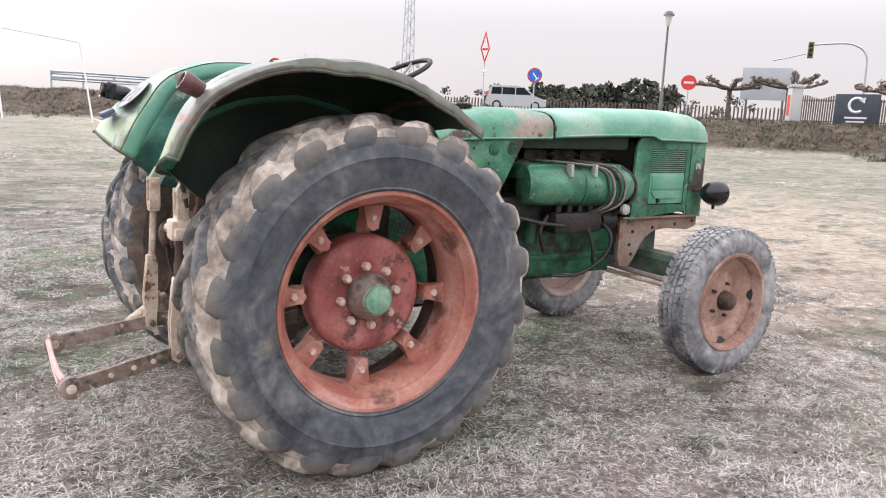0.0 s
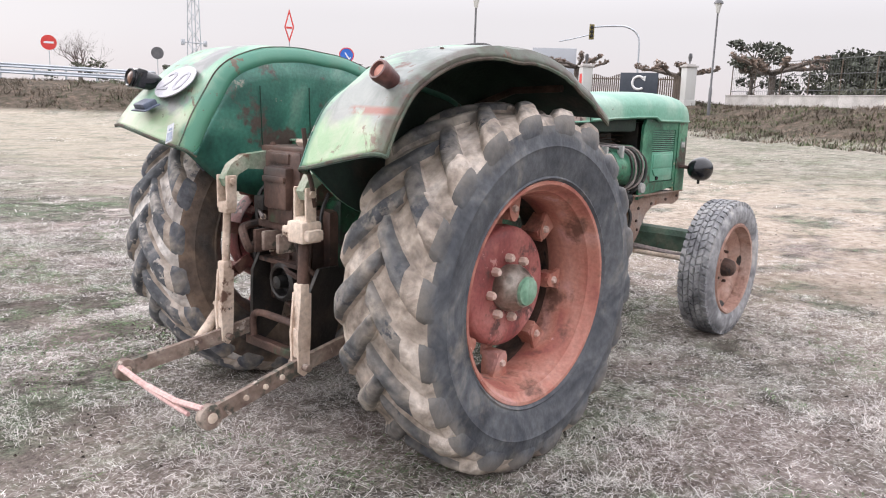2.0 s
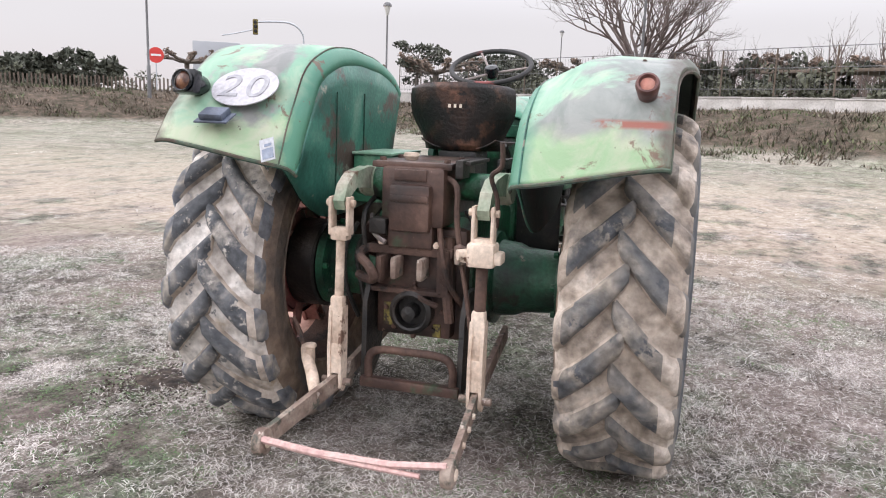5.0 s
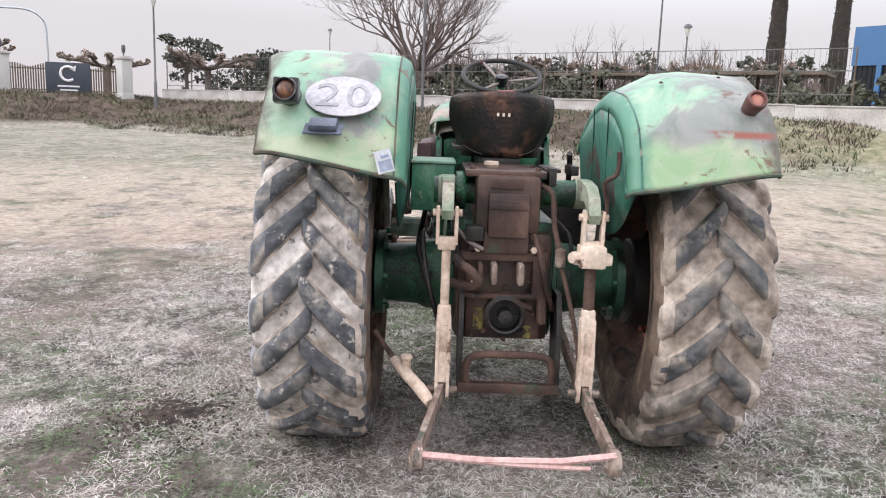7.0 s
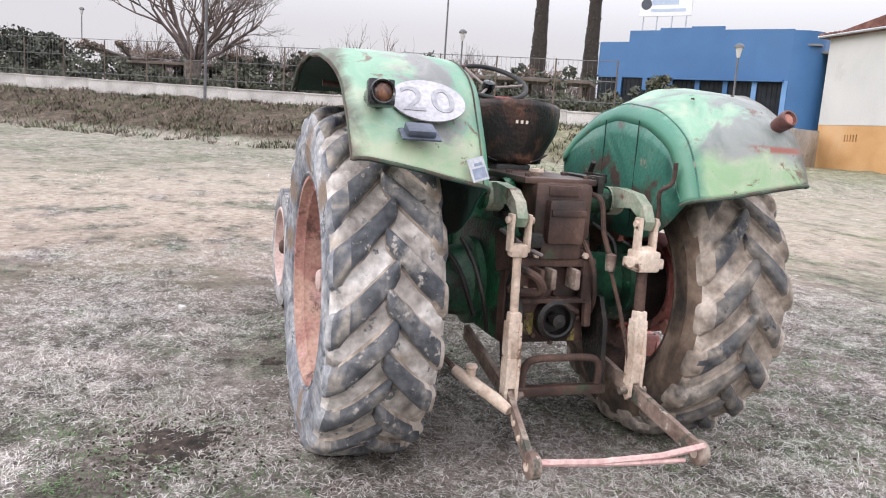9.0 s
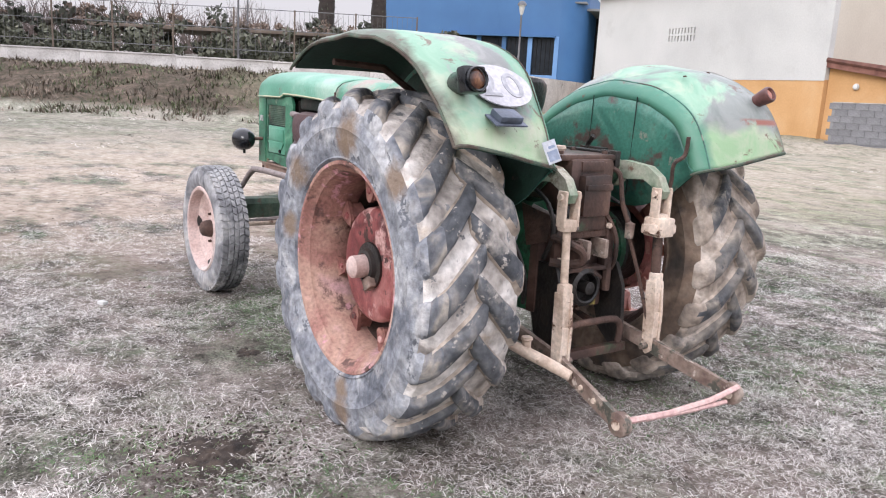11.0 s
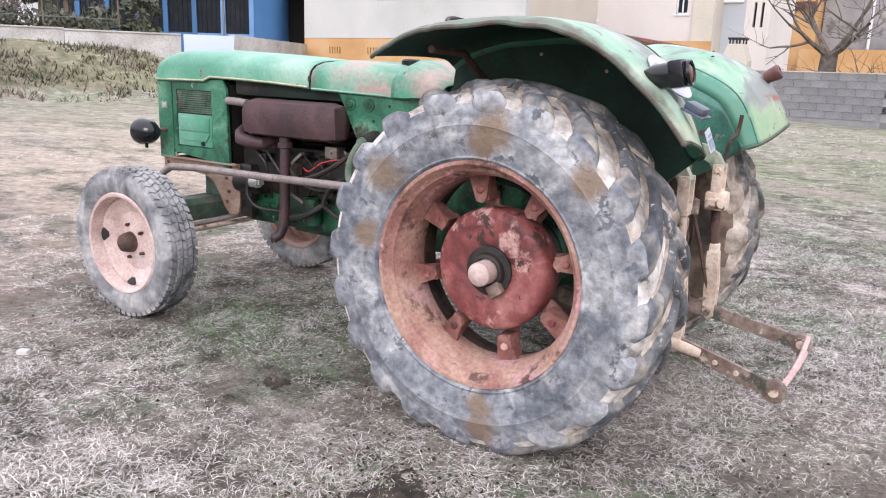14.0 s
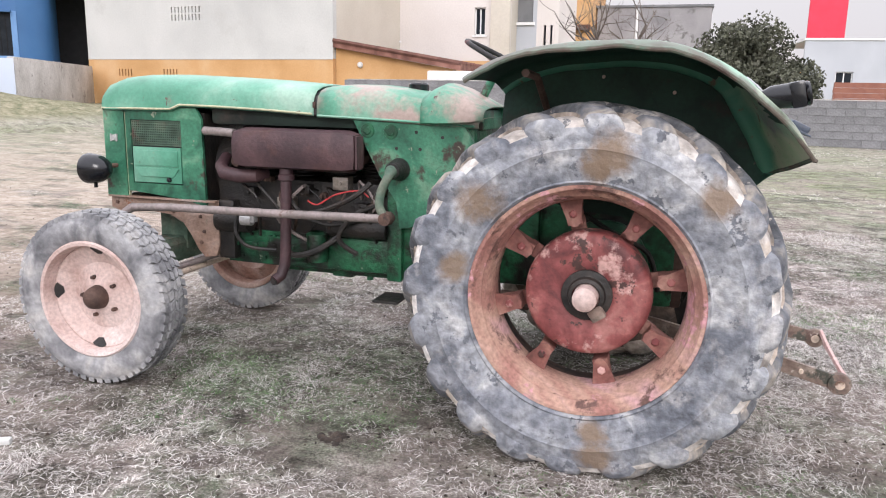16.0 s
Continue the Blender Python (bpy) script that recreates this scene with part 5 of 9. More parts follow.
part("front_grille", join(slab(2.688, 2.70, -0.27, 0.27, 0.87, 1.335, 0.004), *[slab(2.70, 2.708, -0.24, 0.24, z, z + 0.02) for z in [0.92 + 0.04 * k for k in range(10)]]), GREEN, tractor, "green front grille")
part("front_weight_frame", slab(2.30, 2.70, -0.245, 0.245, 0.79, 0.86, 0.01), BLACK_OIL, tractor)
part("radiator", slab(2.10, 2.22, -0.24, 0.24, 0.86, 1.33, 0.01), BLACK_OIL, tractor)

# engine
eng = part("engine", join(slab(1.02, 2.06, -0.20, 0.20, 0.62, 1.0, 0.02), slab(1.08, 1.98, -0.17, 0.17, 0.52, 0.64, 0.03)), BLACK_OIL, tractor, "oily black engine block")
for k in range(4):
    cx = 1.22 + 0.21 * k
    fins = [lathe([(0.09, -0.004), (0.098, 0.0), (0.09, 0.004)], 20, "z") for _ in range(1)]
    part("cylinder", moved(lathe([q for j in range(11) for q in ((0.08, 0.018 * j - 0.006), (0.1, 0.018 * j), (0.08, 0.018 * j + 0.006))], 20, "z"), Matrix.Translation((cx, 0, 1.0))), BLACK_OIL, eng, "finned engine cylinder")
    part("cylinder_head", slab(cx - 0.085, cx + 0.085, -0.15, 0.15, 1.19, 1.265, 0.015), BLACK_OIL, eng)
part("sump", join(slab(1.02, 1.70, -0.15, 0.15, 0.50, 0.55, 0.02), slab(1.30, 1.42, -0.14, 0.14, 0.488, 0.52, 0.01), moved(lathe([(0.0, -0.02), (0.018, -0.018), (0.02, 0.01)], 8, "z"), Matrix.Translation((1.21, 0.12, 0.50)))), ENGINE_GREEN, eng)
part("block_rail", join(slab(1.0, 2.02, 0.19, 0.225, 0.63, 0.66, 0.005), slab(1.0, 2.02, -0.225, -0.19, 0.63, 0.66, 0.005), slab(1.06, 1.4, 0.2, 0.24, 0.55, 0.72, 0.012), slab(1.45, 1.75, 0.2, 0.23, 0.58, 0.7, 0.012), slab(0.985, 1.03, 0.2, 0.262, 0.54, 0.76, 0.006)), ENGINE_GREEN, eng)
part("block_side", join(slab(1.02, 2.0, 0.2, 0.207, 0.54, 0.72), slab(1.02, 2.0, -0.207, -0.2, 0.54, 0.8)), ENGINE_GREEN, eng)
for k in range(9):
    part("bolt", moved(lathe([(0.0, 0.012), (0.01, 0.011), (0.012, 0.0)], 6), Matrix.Translation((1.05 + 0.11 * k, 0.225, 0.645))), ENGINE_GREEN, eng)
# left side: silencer, manifold, pipes
muf = part("silencer", slab(1.165, 1.86, 0.25, 0.41, 1.065, 1.268, 0.068), MUFFLER_RUST, tractor, "purple brown rusty silencer box")
part("inlet_pipe", tube([(1.86, 0.34, 1.235), (1.95, 0.33, 1.24), (2.06, 0.30, 1.24)], 0.022, 12), PIPE, muf)
part("seam", join(slab(1.158, 1.166, 0.33, 0.41, 1.09, 1.245)), MUFFLER_RUST, muf)
part("exhaust_pipe", tube([(1.57, 0.34, 1.07), (1.57, 0.345, 1.0), (1.575, 0.345, 0.85), (1.58, 0.345, 0.68), (1.585, 0.35, 0.58), (1.60, 0.365, 0.525), (1.62, 0.40, 0.505)], 0.028, 14), MUFFLER_RUST, muf, "rusty exhaust down pipe")
part("pipe_collar", moved(lathe([(0.028, -0.03), (0.042, -0.025), (0.042, 0.0), (0.034, 0.005), (0.034, 0.03)], 16, "z"), Matrix.Translation((1.57, 0.342, 1.04))), MUFFLER_RUST, muf)
part("pipe_mouth", moved(disc(0.024, 14), Matrix.Translation((1.623, 0.403, 0.5035)) @ Matrix.Rotation(radians(-20), 4, "Z")), BLACK_OIL, muf)
for k in range(4):
    cx = 1.22 + 0.21 * k
    part("manifold_branch", tube([(cx, 0.13, 1.13), (cx + 0.02, 0.24, 1.10), (cx + 0.03, 0.31, 1.09)], 0.028, 10), BROWN_RUST, eng)
part("intake_pipe", tube([(2.0, 0.2, 1.1), (1.975, 0.29, 1.06), (1.94, 0.32, 1.03), (1.85, 0.33, 1.02), (1.76, 0.32, 1.022), (1.74, 0.25, 1.03)], [0.03, 0.034, 0.036, 0.036, 0.034, 0.03], 14), MUFFLER_RUST, eng, "brown intake pipe")
part("starter", moved(lathe([(0.0, -0.16), (0.05, -0.16), (0.055, -0.15), (0.055, 0.15), (0.04, 0.16), (0.0, 0.16)], 18, "x"), Matrix.Translation((1.22, 0.25, 0.78))), BLACK_OIL, eng, "black starter motor")
part("dynamo", moved(lathe([(0.0, -0.1), (0.06, -0.1), (0.065, -0.09), (0.065, 0.09), (0.0, 0.1)], 18, "x"), Matrix.Translation((1.92, 0.27, 0.78))), BLACK_OIL, eng)
part("oil_filter", moved(lathe([(0.0, -0.09), (0.05, -0.085), (0.055, -0.06), (0.055, 0.06), (0.03, 0.07)], 18, "z"), Matrix.Translation((1.44, 0.27, 0.68))), ENGINE_GREEN, eng)
part("fuel_tap", join(moved(lathe([(0.0, -0.03), (0.028, -0.03), (0.03, 0.03), (0.0, 0.032)], 14, "x"), Matrix.Translation((1.79, 0.36, 0.80))), slab(1.74, 1.77, 0.34, 0.38, 0.79, 0.83, 0.005)), SILVER, eng, "small aluminium pump")
r_eng = random.Random(41)
part("belt_guard", slab(1.93, 2.03, 0.16, 0.262, 0.56, 0.88, 0.02), BLACK_OIL, eng)
part("fan_housing", moved(lathe([(0.16, -0.05), (0.19, -0.05), (0.19, 0.05), (0.16, 0.05)], 30, "x"), Matrix.Translation((2.03, 0.0, 1.03))), BLACK_OIL, eng)
for k in range(9):
    x0_ = 1.12 + 0.09 * k + r_eng.uniform(-0.02, 0.02)
    line = [(x0_, 0.21, 0.92 + 0.1 * r_eng.random()), (x0_ + r_eng.uniform(-0.05, 0.05), 0.29, 0.9 + 0.12 * r_eng.random()), (x0_ + r_eng.uniform(-0.12, 0.12), 0.31, 0.78 + 0.12 * r_eng.random()), (x0_ + r_eng.uniform(-0.1, 0.1), 0.23, 0.66 + 0.1 * r_eng.random())]
    part("oil_line", tube(curve_points(line, 4), r_eng.choice((0.005, 0.007, 0.009)), 6), (BLACK_OIL, PIPE, BROWN_RUST, BLACK_OIL)[k % 4], eng)
for k in range(8):
    bx, bz, bs = 1.1 + 0.105 * k, (0.96, 0.88, 1.0, 0.93)[k % 4], 0.018 + 0.012 * (k % 3)
    part("fitting", join(slab(bx - bs, bx + bs, 0.2, 0.25 + 0.01 * (k % 3), bz - bs * 0.8, bz + bs * 0.8, 0.005), moved(lathe([(0.0, 0.03), (0.009, 0.028), (0.011, 0.0)], 6), Matrix.Translation((bx, 0.25, bz)))), (BROWN_RUST, BLACK_OIL, CHROME_DIRTY)[k % 3], eng)
for k in range(14):
    part("rail_stud", moved(lathe([(0.0, 0.012), (0.008, 0.011), (0.01, 0.0)], 6), Matrix.Translation((1.03 + 0.068 * k, 0.208 if k % 2 else 0.225, 0.575 if k % 2 else 0.70))), ENGINE_GREEN if k % 3 else BLACK_OIL, eng)
part("red_wire", tube(curve_points([(1.47, 0.31, 0.91), (1.40, 0.34, 0.90), (1.30, 0.35, 0.955), (1.18, 0.34, 0.98), (1.13, 0.33, 0.95)], 5), 0.004, 6), RED_WIRE, eng, "red electric wire")
for j, pts in enumerate(([(1.62, 0.3, 0.98), (1.5, 0.34, 0.86), (1.35, 0.33, 0.80), (1.15, 0.3, 0.84)], [(1.12, 0.33, 1.02), (1.2, 0.36, 0.95), (1.35, 0.35, 0.88), (1.5, 0.33, 0.84)], [(1.30, 0.3, 0.74), (1.42, 0.34, 0.66), (1.55, 0.33, 0.63), (1.62, 0.3, 0.68)], [(1.85, 0.33, 0.86), (1.86, 0.36, 0.74), (1.80, 0.35, 0.66), (1.66, 0.3, 0.64)], [(1.08, 0.3, 0.92), (1.2, 0.35, 0.86), (1.28, 0.36, 0.74), (1.2, 0.32, 0.66)])):
    part("hose", tube(curve_points(pts, 5), 0.010 + 0.003 * (j % 3), 7), BLACK_OIL, eng)
rod = part("steering_rod", tube([(2.43, 0.43, 0.835), (2.2, 0.44, 0.85), (1.6, 0.46, 0.86), (1.0, 0.475, 0.875)], 0.021, 12), PIPE, tractor, "long grey steering rod")
part("rod_end", moved(lathe([(0.0, 0.04), (0.03, 0.038), (0.034, 0.0), (0.03, -0.03), (0.0, -0.032)], 14), Matrix.Translation((0.985, 0.46, 0.875))), BROWN_RUST, rod)
part("rod_hook", tube([(2.43, 0.43, 0.835), (2.5, 0.44, 0.79), (2.54, 0.46, 0.73), (2.55, 0.5, 0.66)], [0.024, 0.02, 0.018, 0.02], 10), PIPE, rod)
part("drop_arm", tube(curve_points([(0.99, 0.39, 1.09), (0.985, 0.44, 1.07), (1.015, 0.455, 1.0), (1.02, 0.465, 0.93), (0.985, 0.475, 0.875)], 4), [0.03] * 3 + [0.021] * 14, 12), AXLE_GREEN, rod, "bent drop arm")
part("steering_box", join(moved(lathe([(0.0, 0.04), (0.036, 0.038), (0.043, 0.02), (0.045, -0.02), (0.052, -0.035), (0.056, -0.06)], 20), Matrix.Translation((0.985, 0.36, 1.09)))), BLACK_OIL, tractor)
# bell housing / steering panel on both sides
for s in (1, -1):
    pan = [(1.225, 1.318), (0.66, 1.30), (0.60, 1.20), (0.56, 1.02), (0.62, 0.92), (0.80, 0.84), (0.98, 0.80), (1.0, 0.93), (1.09, 1.06)]
    side_pan = part("console_side", prism(pan, s * 0.27, s * 0.298), GREEN, tractor, "green triangular console side plate", angle=20)
    for bx, bz in ((1.15, 1.27), (1.03, 1.268)):
        part("bolt", moved(lathe([(0.0, 0.008), (0.016, 0.008), (0.02, 0.004), (0.034, 0.004), (0.036, 0.0)], 16), Matrix.Translation((bx, s * 0.298, bz)) @ Matrix.Diagonal((1, s, 1, 1))), ENGINE_GREEN, side_pan)
    for bx, bz in ((0.90, 1.27), (0.88, 1.19), (0.77, 1.25), (1.0, 1.19)):
        part("rust_hole", moved(lathe([(0.0, 0.002), (0.008, 0.0015), (0.009, 0.0)], 10), Matrix.Translation((bx, s * 0.298, bz)) @ Matrix.Diagonal((1, s, 1, 1))), BLACK_OIL, side_pan)
gearbox = part("gearbox", slab(0.30, 1.06, -0.24, 0.24, 0.55, 1.02, 0.04), ENGINE_GREEN, tractor, "oily green gearbox housing")
part("console_core", slab(0.62, 1.04, -0.26, 0.26, 0.98, 1.30, 0.03), ENGINE_GREEN, tractor)
part("differential_case", slab(-0.32, 0.36, -0.21, 0.21, 0.50, 1.0, 0.04), ENGINE_GREEN, tractor)
part("flange", slab(0.98, 1.06, -0.27, 0.27, 0.52, 0.98, 0.015), ENGINE_GREEN, gearbox)
for s in (1, -1):
    part("footboard", slab(0.28, 0.82, s * 0.43 - 0.13, s * 0.43 + 0.13, 0.53, 0.545, 0.004), BROWN_RUST, tractor, "rusty foot board")
# Added plate hides the front wheel so that the gap reads dark.
part("dark_gap_plate", slab(0.33, 0.345, -0.44, -0.2, 0.55, 1.06, 0.004), BLACK_OIL, tractor, "added black plate closing a see-through gap")
part("step", slab(0.93, 1.06, 0.28, 0.46, 0.46, 0.472, 0.004), BLACK_OIL, tractor)

# right side: air duct, injection pump, lines
duct = part("air_cowl", join(tube([(1.28, -0.24, 1.07), (1.40, -0.27, 1.07), (1.95, -0.27, 1.06), (2.0, -0.25, 1.06)], [0.105, 0.115, 0.115, 0.10], 20), slab(1.28, 2.0, -0.28, 0.0, 1.1, 1.19, 0.02)), GREEN, tractor, "rounded green cooling air cowl")
for x in (1.62, 1.86, 1.92):
    part("cowl_band", moved(lathe([(0.116, -0.008), (0.12, 0.0), (0.116, 0.008)], 24, "x"), Matrix.Translation((x, -0.27, 1.064))), ENGINE_GREEN, duct)
for k in range(4):
    pts = [(1.25 + 0.16 * k, -0.12, 1.205), (1.45 + 0.13 * k, -0.27, 1.20 - 0.004 * k), (1.72 + 0.05 * k, -0.36, 1.17), (1.78 + 0.045 * k, -0.392, 1.08), (1.77 + 0.04 * k, -0.385, 0.97), (1.70 + 0.03 * k, -0.33, 0.915)]
    part("fuel_line", tube(curve_points(pts, 4), 0.007, 6), PIPE if k % 2 else BLACK_OIL, duct, "thin steel fuel line")
for x in (1.51, 1.69):
    part("clip", slab(x - 0.01, x + 0.01, -0.38, -0.34, 1.125, 1.195, 0.004), SILVER, duct)
part("leaf_litter", join(*[moved(slab(-0.04, 0.04, -0.006, 0.006, 0, 0.006), Matrix.Translation((1.3 + 0.7 * ((k * 37) % 100) / 100, -0.2 + 0.16 * ((k * 53) % 100) / 100, 1.195 + 0.012 * ((k * 7) % 5))) @ Matrix.Rotation(k * 1.7, 4, "Z")) for k in range(46)]), BROWN_RUST, duct, "dead twigs and straw", smooth=False)
pump = part("injection_pump", join(slab(1.45, 1.80, -0.34, -0.2, 0.80, 0.92, 0.02), *[moved(lathe([(0.0, 0.05), (0.016, 0.05), (0.02, 0.03), (0.02, -0.02)], 10, "z"), Matrix.Translation((1.5 + 0.08 * k, -0.29, 0.93))) for k in range(4)], moved(lathe([(0.0, -0.06), (0.05, -0.055), (0.055, 0.05), (0.0, 0.06)], 16, "x"), Matrix.Translation((1.88, -0.28, 0.86)))), BLACK_OIL, tractor, "greasy black injection pump")
for j, pts in enumerate(([(1.82, -0.3, 0.86), (1.86, -0.36, 0.78), (1.82, -0.36, 0.66), (1.66, -0.33, 0.56), (1.5, -0.28, 0.55)], [(1.98, -0.27, 1.18), (2.05, -0.33, 1.1), (2.02, -0.35, 0.98), (1.9, -0.33, 0.9)], [(1.42, -0.3, 0.9), (1.35, -0.33, 0.82), (1.4, -0.31, 0.7)], [(1.7, -0.33, 0.83), (1.72, -0.36, 0.72), (1.76, -0.33, 0.62)], [(1.2, -0.28, 0.9), (1.34, -0.35, 0.87), (1.5, -0.35, 0.85)])):
    part("hose", tube(curve_points(pts, 5), 0.011, 7), BLACK_OIL, pump)
part("fuel_filter", moved(lathe([(0.0, -0.08), (0.04, -0.075), (0.045, 0.05), (0.03, 0.06), (0.0, 0.065)], 16, "z"), Matrix.Translation((1.32, -0.28, 0.83))), ENGINE_GREEN, pump)
part("cap", moved(lathe([(0.0, 0.02), (0.03, 0.018), (0.034, 0.0)], 14), Matrix.Translation((1.93, -0.38, 0.935)) @ Matrix.Diagonal((1, -1, 1, 1))), SILVER, pump)

# front axle
axle = part("front_axle", join(prism([(2.30, 0.50), (2.44, 0.50), (2.45, 0.60), (2.43, 0.635), (2.31, 0.635), (2.29, 0.60)], -0.62, 0.62), slab(2.28, 2.46, -0.12, 0.12, 0.56, 0.80, 0.02)), AXLE_GREEN, tractor, "dull green front axle beam", angle=25)
for s in (1, -1):
    part("kingpin", tube([(2.37, s * 0.60, 0.38), (2.37, s * 0.60, 0.74)], 0.036, 14), BROWN_RUST, axle)
    part("spindle", tube([(2.37, s * 0.6, 0.432), (2.37, s * 0.74, 0.432)], 0.032, 12), BROWN_RUST, axle)
    part("steering_arm", tube([(2.37, s * 0.60, 0.52), (2.24, s * 0.585, 0.50), (2.16, s * 0.57, 0.49)], 0.018, 8), BROWN_RUST, axle)
part("tie_rod", tube([(2.16, -0.57, 0.485), (2.16, 0.57, 0.485)], 0.016, 10), PALE_RUST, axle, "pale rusty tie rod")
part("lower_brace", tube([(2.30, -0.55, 0.47), (2.05, 0.0, 0.56), (2.30, 0.55, 0.47)], 0.018, 8), PIPE, axle)

axle.location.x = 0.045

# rear axle, hydraulics
for s in (1, -1):
    ax = part("axle_housing", join(moved(lathe([(0.20, 0.18), (0.20, 0.24), (0.165, 0.25), (0.155, 0.33), (0.14, 0.36), (0.13, 0.50), (0.19, 0.51), (0.19, 0.545), (0.0, 0.55)], 32), Matrix.Translation((0, 0, 0.7)) @ Matrix.Diagonal((1, s, 1, 1)))), AXLE_OILY_SHADED, tractor, "oily green rear axle housing, darkened for shade")
    for k in range(8):
        t = 2 * math.pi * k / 8
        part("flange_bolt", moved(lathe([(0.0, -0.02), (0.013, -0.018), (0.015, 0.0)], 6), Matrix.Translation((0.175 * math.cos(t), s * 0.508, 0.715 + 0.175 * math.sin(t))) @ Matrix.Diagonal((1, s, 1, 1))), ENGINE_GREEN, ax)
part("rear_housing", join(slab(-0.36, 0.1, -0.19, 0.2, 0.50, 0.95, 0.03), slab(-0.42, -0.34, -0.15, 0.16, 0.52, 0.92, 0.02)), LIFT_RUST, tractor, "oily brown rear housing")
for y0_, y1_, z0_, z1_ in ((0.085, 0.125, 0.56, 0.65), (-0.11, -0.08, 0.53, 0.58)):
    part("paint_mark", slab(-0.426, -0.418, y0_, y1_, z0_, z1_), YELLOW_PAINT, tractor)
lift = part("hydraulic_lift", join(slab(-0.46, 0.0, -0.12, 0.135, 0.96, 1.19, 0.025), slab(-0.50, -0.42, -0.075, 0.088, 0.945, 1.125, 0.02), slab(-0.44, 0.05, -0.14, 0.18, 1.18, 1.205, 0.006), slab(-0.47, -0.40, -0.08, 0.10, 0.88, 0.97, 0.01)), LIFT_RUST, tractor, "oily brown hydraulic lift box")
part("lift_cover", slab(-0.466, -0.455, -0.05, 0.08, 1.135, 1.178, 0.003), LIFT_RUST, lift)
part("filler_cap", moved(lathe([(0.0, 0.03), (0.028, 0.028), (0.032, 0.015), (0.022, 0.0)], 16, "z"), Matrix.Translation((-0.3, 0.07, 1.205))), PALE_RUST, lift)
for bx in (-0.40, -0.2):
    for by in (-0.11, 0.15):
        part("bolt", moved(lathe([(0.0, 0.014), (0.012, 0.013), (0.014, 0.0)], 6, "z"), Matrix.Translation((bx, by, 1.205))), BROWN_RUST, lift)
part("cross_shaft", join(tube([(-0.28, -0.30, 1.11), (-0.28, 0.30, 1.11)], 0.055, 18), moved(lathe([(0.075, -0.02), (0.08, 0.0), (0.075, 0.02)], 18), Matrix.Translation((-0.28, 0.19, 1.11)))), ENGINE_GREEN, lift)
for s in (1, -1):
    y = 0.245 if s > 0 else -0.305
    arm_line = [(-0.24, 1.16), (-0.36, 1.175), (-0.50, 1.16), (-0.565, 1.12), (-0.60, 1.06), (-0.585, 1.025), (-0.55, 1.03), (-0.53, 1.075), (-0.48, 1.10), (-0.36, 1.09), (-0.24, 1.06)]
    arm = part("lift_arm", prism(arm_line, y - 0.022, y + 0.022), ARM_GREEN, tractor, "faded dusty green curved lift arm", angle=25)
    part("arm_boss", moved(lathe([(0.0, 0.04), (0.055, 0.038), (0.062, 0.025), (0.062, -0.03)], 18), Matrix.Translation((-0.28, y, 1.11)) @ Matrix.Diagonal((1, s, 1, 1))), ARM_GREEN, arm)
    part("pin", tube([(-0.575, y - 0.055, 1.05), (-0.575, y + 0.055, 1.05)], 0.014, 10), PALE_RUST, arm)
    # lift rod: fork, thread, slotted lower plate
    lr = part("lift_rod", join(slab(-0.60, -0.55, y - 0.042, y - 0.028, 0.93, 1.075, 0.006), slab(-0.60, -0.55, y + 0.028, y + 0.042, 0.93, 1.075, 0.006), slab(-0.60, -0.55, y - 0.034, y + 0.034, 0.91, 0.96, 0.01)), PALE_RUST, tractor, "dusty pale lift rod", angle=30)
    part("threaded_rod", tube([(-0.575, y, 0.93), (-0.585, y, 0.72), (-0.59, y, 0.66)], 0.017 if s > 0 else 0.022, 12), PALE_RUST if s > 0 else BROWN_RUST, lr)
    if s < 0:
        part("levelling_box", join(slab(-0.625, -0.53, y - 0.05, y + 0.05, 0.86, 0.945, 0.012), slab(-0.615, -0.54, y - 0.075, y + 0.075, 0.872, 0.915, 0.01), moved(lathe([(0.0, 0.055), (0.02, 0.052), (0.022, 0.0)], 12), Matrix.Translation((-0.585, y + 0.04, 0.90)) @ Matrix.Rotation(radians(35), 4, "Z"))), PALE_RUST, lr, "pale levelling gear box")
    lowp = []
    for e in (-1, 1):
        lowp.append(prism([(-0.565, 0.66), (-0.615, 0.66), (-0.63, 0.50), (-0.625, 0.345), (-0.60, 0.325), (-0.575, 0.345), (-0.568, 0.50)], y + e * 0.022 - 0.006, y + e * 0.022 + 0.006))
    lowp.append(slab(-0.615, -0.57, y - 0.026, y + 0.026, 0.50, 0.70, 0.012))
    lowp.append(slab(-0.623, -0.575, y - 0.018, y + 0.018, 0.40, 0.52, 0.006))
    part("lower_fork", join(*lowp), PALE_RUST, lr, "pale slotted lower fork", angle=30)
    part("pin", tube([(-0.60, y - 0.06, 0.365), (-0.60, y + 0.06, 0.365)], 0.015, 10), LINK_RUST, lr)
    # lower link
    y1 = 0.325 if s > 0 else -0.335
    pts = [(-0.05, y * 0.95, 0.47), (-0.35, y * 0.97, 0.41), (-0.60, y, 0.365), (-0.80, (y + y1) / 2, 0.325), (-1.0, y1, 0.285)]
    bar = []
    for i in range(len(pts) - 1):
        a, b = Vector(pts[i]), Vector(pts[i + 1])
        w = 0.011
        v = []
        for p in (a, b):
            for dy, dz in ((-w, -0.032), (w, -0.032), (w, 0.032), (-w, 0.032)):
                v.append((p.x, p.y + dy, p.z + dz))
        bar.append((v, [(0, 1, 5, 4), (1, 2, 6, 5), (2, 3, 7, 6), (3, 0, 4, 7), (0, 3, 2, 1), (4, 5, 6, 7)]))
    link = part("lower_link", join(*bar), LINK_RUST, tractor, "scratched rusty lower link bar", angle=25)
